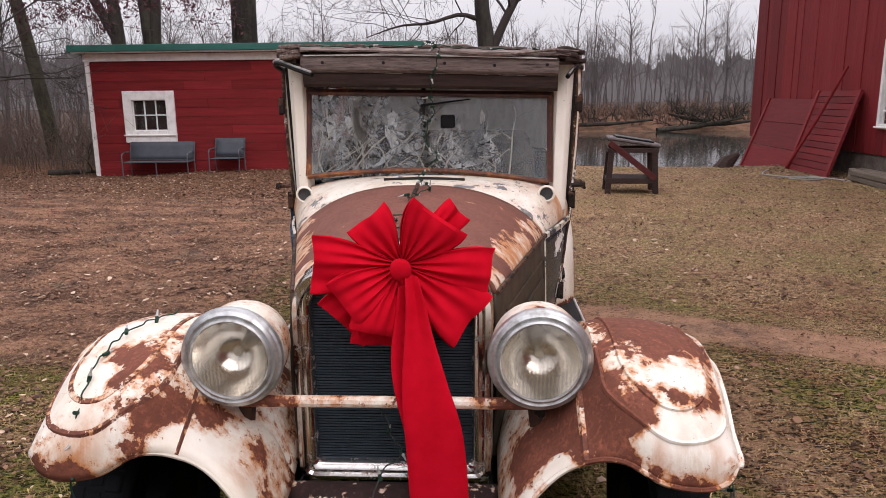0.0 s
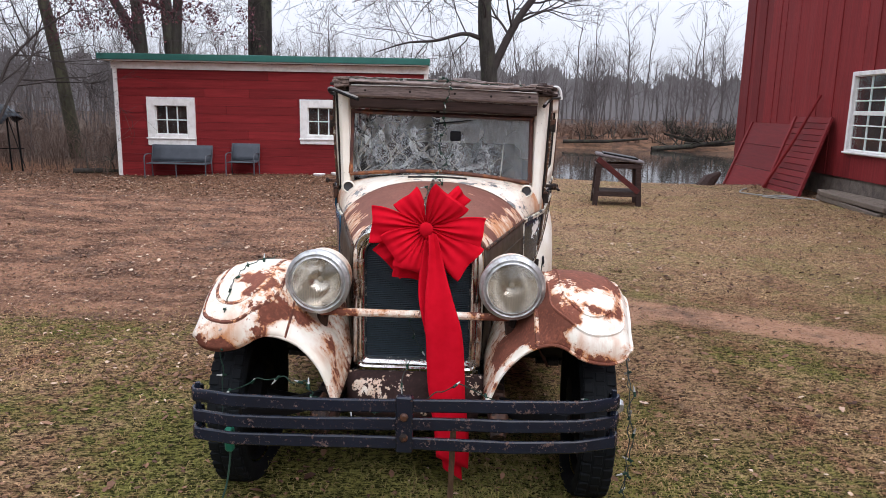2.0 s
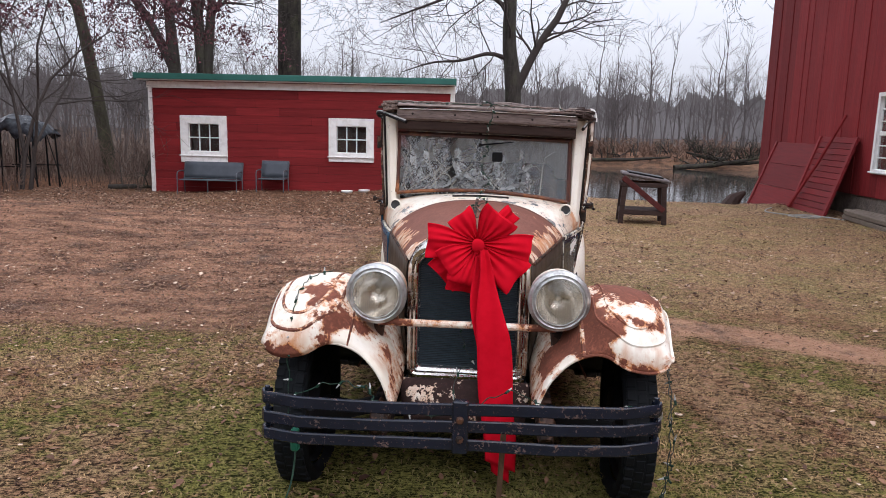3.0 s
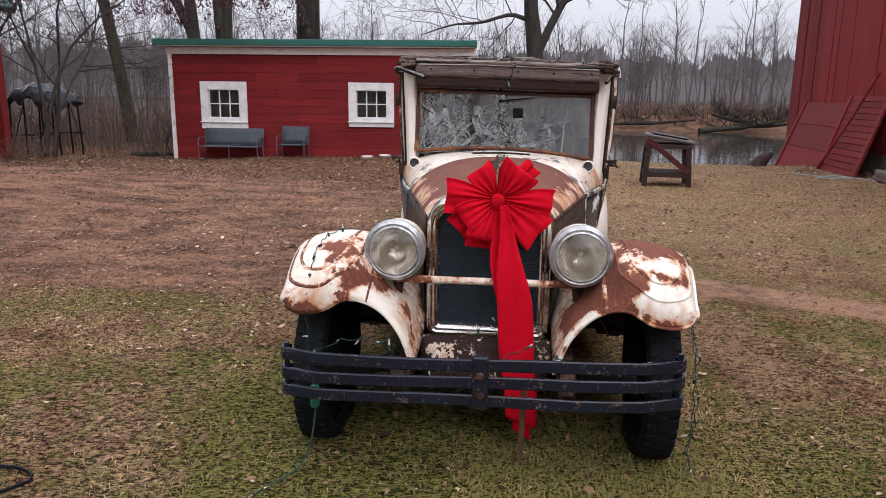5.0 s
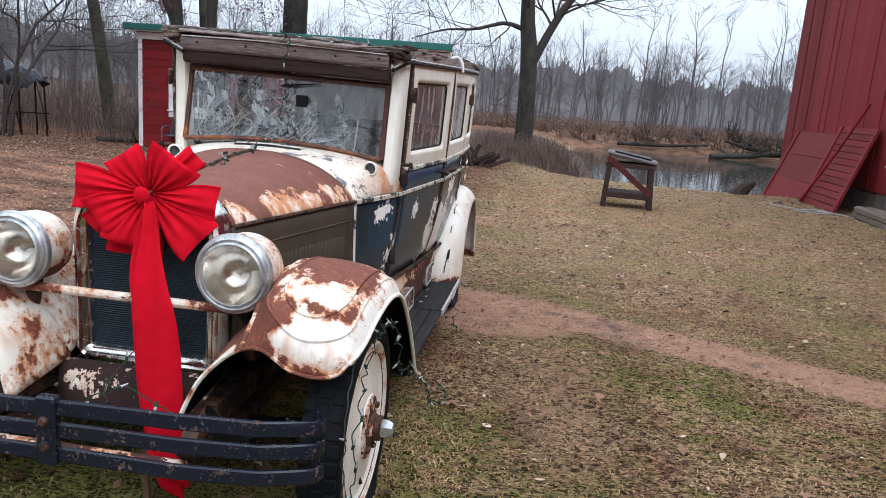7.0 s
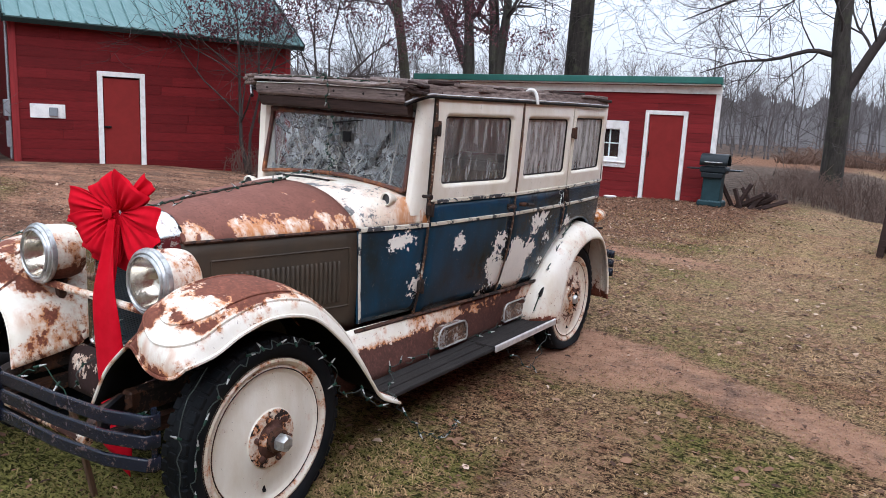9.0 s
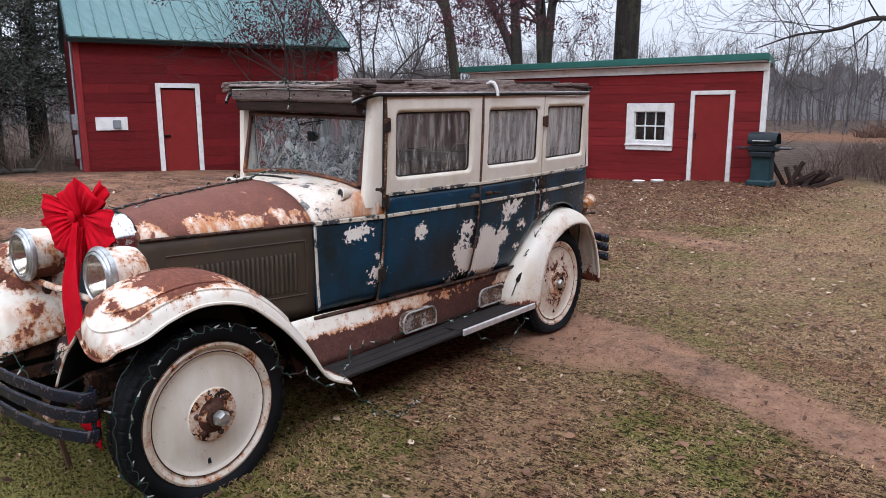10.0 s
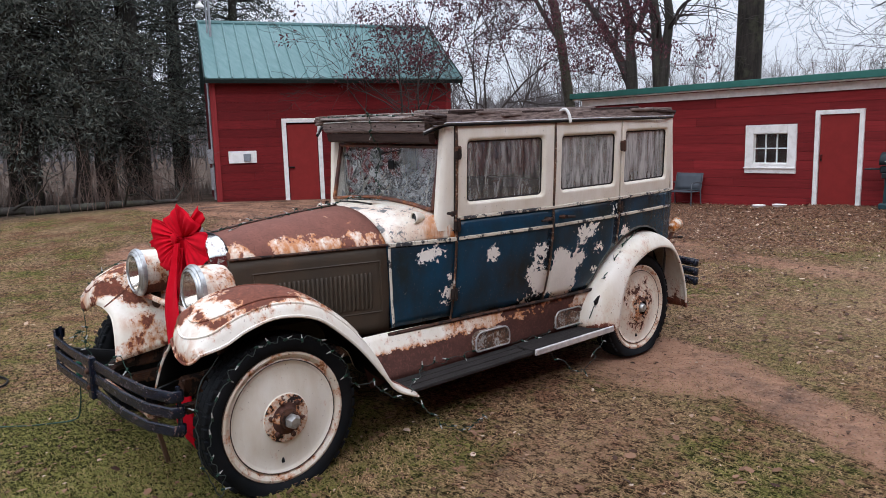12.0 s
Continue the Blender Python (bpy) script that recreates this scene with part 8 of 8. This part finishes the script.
for k, (x, y, h, r) in enumerate(CONIFERS):
    rnd = random.Random(40 + k)
    base = thing("conifer", "tall dark evergreen with drooping ragged boughs", "tree", (x, y, gz(x, y)), group="dark evergreens beyond the barn")
    w = Wood()
    w.limb([(0, 0, -0.3), (0.02, 0, h * 0.3), (0.1, 0.05, h * 0.6), (0.1, 0, h)], [r * 1.1, r * 0.9, r * 0.55, 0.03], 10)
    cents, boughs = [], Wood()
    for z in np.arange(1.7 if k else 2.3, h - 0.6, 0.30):
        for _ in range(5):
            a = rnd.uniform(0, 6.28)
            ln = (1 - z / h) * 3.6 * rnd.uniform(0.55, 1.1) + 0.4
            pts = [(0, 0, z), (ln * 0.5 * math.cos(a), ln * 0.5 * math.sin(a), z + 0.12), (ln * math.cos(a), ln * math.sin(a), z - 0.25 * ln * rnd.uniform(0.4, 1.2))]
            boughs.limb(pts, [0.03, 0.02, 0.006], 4)
            p = np.array(spline(pts, 8))
            for q in p[2:]:
                if rnd.random() < 0.86:
                    m_ = rnd.randint(24, 32)
                    cents.append(q + np.array([[rnd.gauss(0, 0.19), rnd.gauss(0, 0.19), rnd.gauss(-0.10, 0.15)] for _ in range(m_)]))
    ob = new("trunk", w.mesh("trunk", bark_dark))
    ob.parent = base
    ob = new("bough", boughs.mesh("bough", bark_dark))
    ob.parent = base
    tagged(ob, kind="stuff")
    cents = np.concatenate(cents)
    ob = new("foliage", mesh_np("foliage", *leaf_quads(cents, 0.064, rs, 0.5, 0.30), needle))
    ob.parent = base

# the woods all round, far off
protos, thin_protos = [], []
for k in range(12):
    rnd = random.Random(70 + k)
    near_kind = k < 7
    w = Wood(0.0008)
    w.steps = (3, 2)
    pts = [(0, 0, -0.03)]
    for i in range(6):
        pts.append((pts[-1][0] + rnd.gauss(0, 0.016), pts[-1][1] + rnd.gauss(0, 0.016), (i + 1) / 6 * 0.95))
    w.limb(pts, [0.0105, 0.009, 0.0078, 0.0062, 0.0045, 0.0028, 0.0012], 5)
    for _ in range(15 if near_kind else 11):
        t = rnd.uniform(0.28, 0.98)
        i = min(5, int(t * 6))
        p = np.array(pts[i]) + (np.array(pts[i + 1]) - np.array(pts[i])) * (t * 6 - i)
        a, e = rnd.uniform(0, 6.28), radians(rnd.uniform(22, 66))
        w.grow(p, (math.cos(a) * math.cos(e), math.sin(a) * math.cos(e), math.sin(e)), rnd.uniform(0.16, 0.42) * (1.15 - 0.6 * t), 0.0044 * (1.1 - t * 0.7), 1, rnd, 3, 0.14, (4, 6) if near_kind else (2, 3), (18, 48), 0.14)
    (protos if near_kind else thin_protos).append(w.arrays())


def wood_of(name, spots, label, material):
    vs, fs, n = [], [], 0
    rs = np.random.RandomState(len(spots))
    for x, y, h in spots:
        kinds = protos if math.hypot(x, y) < 68 else thin_protos
        v, f = kinds[rs.randint(len(kinds))]
        a, lean = rs.uniform(0, 6.28), rs.normal(scale=0.05, size=2)
        c, s = math.cos(a), math.sin(a)
        wide = h * rs.uniform(0.8, 1.25)
        p = np.stack([(v[:, 0] * c - v[:, 1] * s) * wide + lean[0] * v[:, 2] * h + x, (v[:, 0] * s + v[:, 1] * c) * wide + lean[1] * v[:, 2] * h + y, v[:, 2] * h + gz(x, y)], 1)
        vs.append(p)
        fs.append(f + n)
        n += len(v)
    ob = new(name, mesh_np(name, np.concatenate(vs), np.concatenate(fs), material))
    return tagged(ob, label, "trees", kind="stuff")


rs = np.random.RandomState(21)
spots = []
for _ in range(14000):
    a = rs.uniform(-math.pi, math.pi)
    front = -1.75 < a < 0.8
    d = 46 + 54 * rs.rand() ** 1.25 if front else rs.uniform(30, 60)
    x, y = 1 + d * math.sin(a), 3 + d * math.cos(a)
    if not front and rs.rand() > 0.12:
        continue
    if pond(np.array([x]), np.array([y]))[0] > 0.04 or (x > 7 and y < 47) or (a > -0.05 and front and y < 49):
        continue
    spots.append((x, y, (1.5 + 0.086 * d) * rs.uniform(0.68, 1.12) * (1.45 if rs.rand() < 0.05 else 1.0)))
    if len(spots) >= 820:
        break
for _ in range(70):
    spots.append((rs.uniform(-34, -9.5), rs.uniform(19, 42), rs.uniform(2.5, 5.5)))
for _ in range(26):
    spots.append((rs.uniform(-30, -17), rs.uniform(-12, 14), rs.uniform(4, 9)))
wood_of("far_woods", spots, "grey leafless winter woods in the distance", hazed_far_bark)

# brush on the far bank
vs, fs, n = [], [], 0
for _ in range(820):
    x, y = rs.uniform(-4, 30), 43.5 + 9.0 * rs.rand() ** 1.4
    if pond(np.array([x]), np.array([y]))[0] > 0.25:
        continue
    h, z = rs.uniform(0.2, 0.75) * (2.0 if rs.rand() < 0.12 else 1.0), gz(x, y)
    wood = Wood()
    for _k in range(7):
        d = rs.normal(scale=0.6, size=2)
        wood.limb([(x + 0.1 * d[0], y, z - 0.05), (x + d[0] * h * 0.5, y + d[1] * h * 0.4, z + h * rs.uniform(0.4, 0.7)), (x + d[0] * h * 1.2, y + d[1] * h, z + h * rs.uniform(0.5, 1.1))], [0.030, 0.022, 0.010], 3)
    v, f = wood.arrays()
    vs.append(v)
    fs.append(f + n)
    n += len(v)
tagged(new("bank_brush", mesh_np("bank_brush", np.concatenate(vs), np.concatenate(fs), plain("bank_brush_brown", (0.135, 0.082, 0.060), 0.95))), "low tangled brown brush along the far bank", "brush", kind="stuff")

# undergrowth along the edge of the yard
def behind_barn_wall(x, y):
    out_ = (x - BX) * math.cos(radians(22.5)) - (y - BY1) * math.sin(radians(22.5))
    along = (x - BX) * math.sin(radians(22.5)) + (y - BY1) * math.cos(radians(22.5))
    return -5.2 < out_ < 0.2 and -6.5 < along < 0.4


vs, fs, n = [], [], 0
for _ in range(2600):
    which = rs.rand()
    if which < 0.37:
        x, y = rs.uniform(-16, -8.5), rs.uniform(14.2, 22)
    elif which < 0.61:
        x, y = rs.uniform(-20, -13.2), rs.uniform(-6, 9)
    elif which < 0.955:
        x, y = rs.uniform(-0.6, 2.6), rs.uniform(17.0, 25.0)
    else:
        x, y = rs.uniform(-10.8, -10.2), rs.uniform(9.4, 12.6)
    if pond(np.array([x]), np.array([y]))[0] > 0.5 or behind_barn_wall(x, y) or (-12.4 < x < -9.3 and 12.5 < y < 14.9):
        continue
    h = rs.uniform(0.35, 1.3) * (1.7 if rs.rand() < 0.18 and which < 0.61 else 1.0) * (0.55 if 0.61 <= which else 1.0)
    d = rs.normal(scale=0.35, size=2)
    z = gz(x, y)
    p = np.array([(x, y, z - 0.05), (x + d[0] * h * 0.3, y + d[1] * h * 0.3, z + h * 0.5), (x + d[0] * h, y + d[1] * h, z + h)])
    w = Wood()
    w.limb(p, [0.010, 0.007, 0.002], 3)
    for _k in range(4):
        t = rs.uniform(0.3, 0.95)
        q = p[0] * (1 - t) + p[2] * t
        e = q + rs.normal(scale=0.22 * h, size=3) + (0, 0, 0.12 * h)
        w.limb([q, (q + e) / 2 + rs.normal(scale=0.02, size=3), e], [0.005, 0.004, 0.0015], 3)
    v, f = w.arrays()
    vs.append(v)
    fs.append(f + n)
    n += len(v)
tagged(new("undergrowth", mesh_np("undergrowth", np.concatenate(vs), np.concatenate(fs), plain("brush_brown", (0.150, 0.104, 0.084), 0.95))), "tangled bare brown brush at the yard edge", "brush", kind="stuff")
# dead branches and logs at the water and by the evergreens
for k, (x0, y0, x1, y1, r) in enumerate(((-14.2, 2.2, -13.2, 5.2, 0.10), (-14.8, 0.0, -13.9, 3.2, 0.12), (11.6, 43.3, 16.9, 43.9, 0.17), (13.9, 44.3, 18.0, 43.7, 0.14), (6.2, 44.6, 11.4, 43.6, 0.13), (15.2, 45.0, 12.6, 44.4, 0.15), (-9.6, 14.6, -8.5, 14.9, 0.07))):
    w = Wood()
    z0, z1 = gz(x0, y0), gz(x1, y1)
    lift = 0.55 if y0 > 40 else 0.0
    w.limb([(x0, y0, max(z0, -0.8) + r * 0.7), ((x0 + x1) / 2, (y0 + y1) / 2 + 0.1, max((z0 + z1) / 2, -0.8) + r + lift * 0.3), (x1, y1, max(z1, -0.8) + r + lift)], [r, r * 0.85, r * 0.4], 8)
    rnd = random.Random(k)
    for _ in range(15 if y0 > 40 else 3):
        t = rnd.uniform(0.2, 1)
        w.grow((x0 + (x1 - x0) * t, y0 + (y1 - y0) * t, max(z0, -0.8) + r + lift * t), (rnd.gauss(0, 1), rnd.gauss(0, 1), 0.8), r * (11 if y0 < 40 else 7), r * 0.3, 2, rnd, 5)
    tagged(new("fallen_log", w.mesh("fallen_log", bark_grey if y0 < 40 else bark_dark)), "fallen dead tree lying on the bank" if y0 > 40 else "grey fallen log among the brush", "log")

# the far side of the woods, distance haze put into its grey colour
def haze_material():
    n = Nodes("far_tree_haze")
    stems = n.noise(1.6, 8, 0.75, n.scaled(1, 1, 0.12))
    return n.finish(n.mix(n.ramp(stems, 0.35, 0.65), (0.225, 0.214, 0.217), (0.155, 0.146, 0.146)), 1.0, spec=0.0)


rs = np.random.RandomState(8)
rows_low, rows_high = [], []
count = 5200
for k in range(count + 1):
    a = 2 * math.pi * k / count
    d = 112 + 4 * math.sin(5 * a)
    x, y = d * math.sin(a), 3 + d * math.cos(a)
    top = 6.3 + 0.6 * math.sin(9 * a + 1) + 0.5 * math.sin(23 * a) + 0.5 * math.sin(71 * a) + 0.5 * math.sin(160 * a + 2) + 1.3 * rs.rand() ** 2
    rows_low.append((x, y, -3.0))
    rows_high.append((x, y, top))
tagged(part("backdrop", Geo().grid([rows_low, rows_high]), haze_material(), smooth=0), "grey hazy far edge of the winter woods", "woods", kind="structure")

# trees behind the viewer, which the glass reflects
for k, (x, y) in enumerate(((-1.7, -19), (-3.5, -16.5), (-5.4, -21), (-9, -17), (-13.5, -13), (-19, -9))):
    big_tree("tall bare tree on the far side of the yard", [([(x, y, -0.2), (x + 0.1, y, 3), (x, y + 0.2, 6.5), (x - 0.2, y, 10.5)], [0.36, 0.3, 0.22, 0.08])], [([(x, y, 3.2), (x + 1.2, y + 0.3, 5.0), (x + 1.8, y, 7.5)], [0.16, 0.12, 0.05])], 90 + k, bark_grey, 2.6, 9, 3.4)


# ---- grass blades and fallen leaves ----
rs = np.random.RandomState(31)
def blades(count, region, h0, h1, seed):
    rs = np.random.RandomState(seed)
    x = rs.uniform(region[0], region[1], count)
    y = rs.uniform(region[2], region[3], count)
    cover = (1 - 0.93 * bare(x, y)) * (0.25 + 0.75 * (waves(x * 2.2, y * 2.2, 11) > -0.25))
    keep = rs.rand(count) < cover
    x, y = x[keep], y[keep]
    z = height(x, y)
    n = len(x)
    h = rs.uniform(h0, h1, n)
    a = rs.uniform(0, 6.28, n)
    lean = rs.uniform(0.5, 1.9, n)
    wdt = rs.uniform(0.0014, 0.0036, n)
    base = np.stack([x, y, z - 0.003], 1)
    side = np.stack([-np.sin(a), np.cos(a), np.zeros(n)], 1) * wdt[:, None]
    mid = base + np.stack([np.cos(a) * h * lean * 0.45, np.sin(a) * h * lean * 0.45, h * 0.55], 1)
    tip = base + np.stack([np.cos(a) * h * lean, np.sin(a) * h * lean, h * np.maximum(0.22, 0.95 - 0.45 * lean)], 1)
    v = np.stack([base, mid + side, tip, mid - side], 1).reshape(-1, 3)
    i = np.arange(n)[:, None] * 4
    return v, np.concatenate([i + [0, 1, 3], i + [1, 2, 3]])


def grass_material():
    n = Nodes("winter_grass")
    patch = n.noise(0.9, 5, 0.6)
    grain = n.noise(9, 8, 0.7)
    # blades by the car are greener and darker too, which deepens its shade
    by_car = times(n, n.near((-0.25, -0.25, 0), 0.9, 1.7), 0.14)
    g_ = n.ramp(add(n, times(n, patch, 0.5), times(n, grain, 0.5), by_car), 0.47, 0.62)
    dry = n.mix(n.ramp(n.island(), 0, 1), (0.620, 0.410, 0.210), (0.125, 0.068, 0.036))
    dry = n.mix(n.ramp(n.noise(1.7, 6, 0.65), 0.45, 0.60), dry, n.mix(n.island(), (0.430, 0.230, 0.135), (0.075, 0.036, 0.021)))
    fresh = n.mix(n.island(), (0.070, 0.090, 0.022), (0.255, 0.228, 0.072))
    mixed = n.mix(times(n, g_, n.ramp(n.island(), 0.15, 0.5, 0.6, 1.0)), dry, fresh)
    straw = times(n, times(n, n.ramp(n.axis(1), 2.0, 5.0), n.ramp(n.axis(0), 0.0, 1.5)), n.ramp(n.island(), 0.3, 0.9, 0.08, 0.42))
    return n.finish(n.mix(straw, mixed, (0.76, 0.50, 0.29)), 0.8, spec=0.05)


vc, fc = blades(24000, (-1.6, 1.2, -1.3, 0.9), 0.018, 0.042, 5)
va, fa = blades(215000, (-4.2, 5.8, -2.7, 3.6), 0.010, 0.030, 1)
vb, fb = blades(130000, (-6.5, 8.0, 3.4, 12.0), 0.02, 0.05, 2)
ob = new("grass", mesh_np("grass", np.concatenate([va, vb, vc]), np.concatenate([fa, fb + len(va), fc + len(va) + len(vb)]), grass_material()))
tagged(ob, "short matted winter grass, straw and dull green", "grass", kind="stuff")


def fallen(count, region, size, seed, thick):
    rs = np.random.RandomState(seed)
    x = rs.uniform(region[0], region[1], count)
    y = rs.uniform(region[2], region[3], count)
    keep = rs.rand(count) < thick(x, y)
    x, y = x[keep], y[keep]
    n = len(x)
    s = size * rs.uniform(0.5, 1.4, n)
    a = rs.uniform(0, 6.28, n)
    tilt = rs.normal(scale=0.18, size=(n, 2))
    u = np.stack([np.cos(a), np.sin(a), tilt[:, 0]], 1) * s[:, None]
    w = np.stack([-np.sin(a), np.cos(a), tilt[:, 1]], 1) * (s * rs.uniform(0.35, 0.7, n))[:, None]
    c = np.stack([x, y, height(x, y) + 0.010 + 0.12 * s], 1)
    lift = np.zeros((n, 3))
    lift[:, 2] = s * rs.uniform(-0.1, 0.45, n)
    v = np.stack([c - u, c - 0.3 * u + w + lift, c + 0.55 * u + 0.7 * w + lift, c + u, c + 0.5 * u - 0.8 * w + lift, c - 0.35 * u - w + lift], 1).reshape(-1, 3)
    i = np.arange(n)[:, None] * 6
    return v, np.concatenate([i + [0, 1, 5], i + [1, 2, 5], i + [2, 4, 5], i + [2, 3, 4]])


leaf_dry = Nodes("dry_leaf")
_t = leaf_dry.island()
leaf_dry = leaf_dry.finish(leaf_dry.mix(leaf_dry.ramp(_t, 0.90, 1.0), leaf_dry.mix(_t, (0.042, 0.019, 0.012), (0.290, 0.158, 0.094)), (0.62, 0.47, 0.35)), 0.75)
v1, f1 = fallen(26000, (-5.5, 6.5, -2.6, 4.5), 0.013, 1, lambda x, y: 0.16 + 0.34 * (waves(x * 1.6, y * 1.6, 13) > 0.35) + 0.3 * np.exp(-(((x - 1.4) / 0.8) ** 4 + ((y - 1.2) / 1.6) ** 4)))
v2, f2 = fallen(70000, (-10.5, 8.0, 3.5, 15.0), 0.026, 2, lambda x, y: np.clip(0.17 - 0.10 * bare(x, y) + 1.0 * leafy(x, y), 0, 1))
v3, f3 = fallen(2600, (-4.5, 5.5, -2.5, 4.5), 0.025, 3, lambda x, y: 0.35 + 0.5 * (waves(x * 1.1, y * 1.1, 19) > 0.2))
v4, f4 = fallen(52000, (-9.5, 0.0, 0.8, 10.5), 0.016, 4, lambda x, y: 0.25 + 0.45 * (waves(x * 1.2, y * 1.2, 23) > 0.1))
ob = new("fallen_leaves", mesh_np("fallen_leaves", np.concatenate([v1, v2, v3, v4]), np.concatenate([f1, f2 + len(v1), f3 + len(v1) + len(v2), f4 + len(v1) + len(v2) + len(v3)]), leaf_dry))
ob.data.polygons.foreach_set("use_smooth", [False] * len(ob.data.polygons))
tagged(ob, "dry brown leaves scattered over grass and earth", "leaves", kind="stuff")


make_boards()
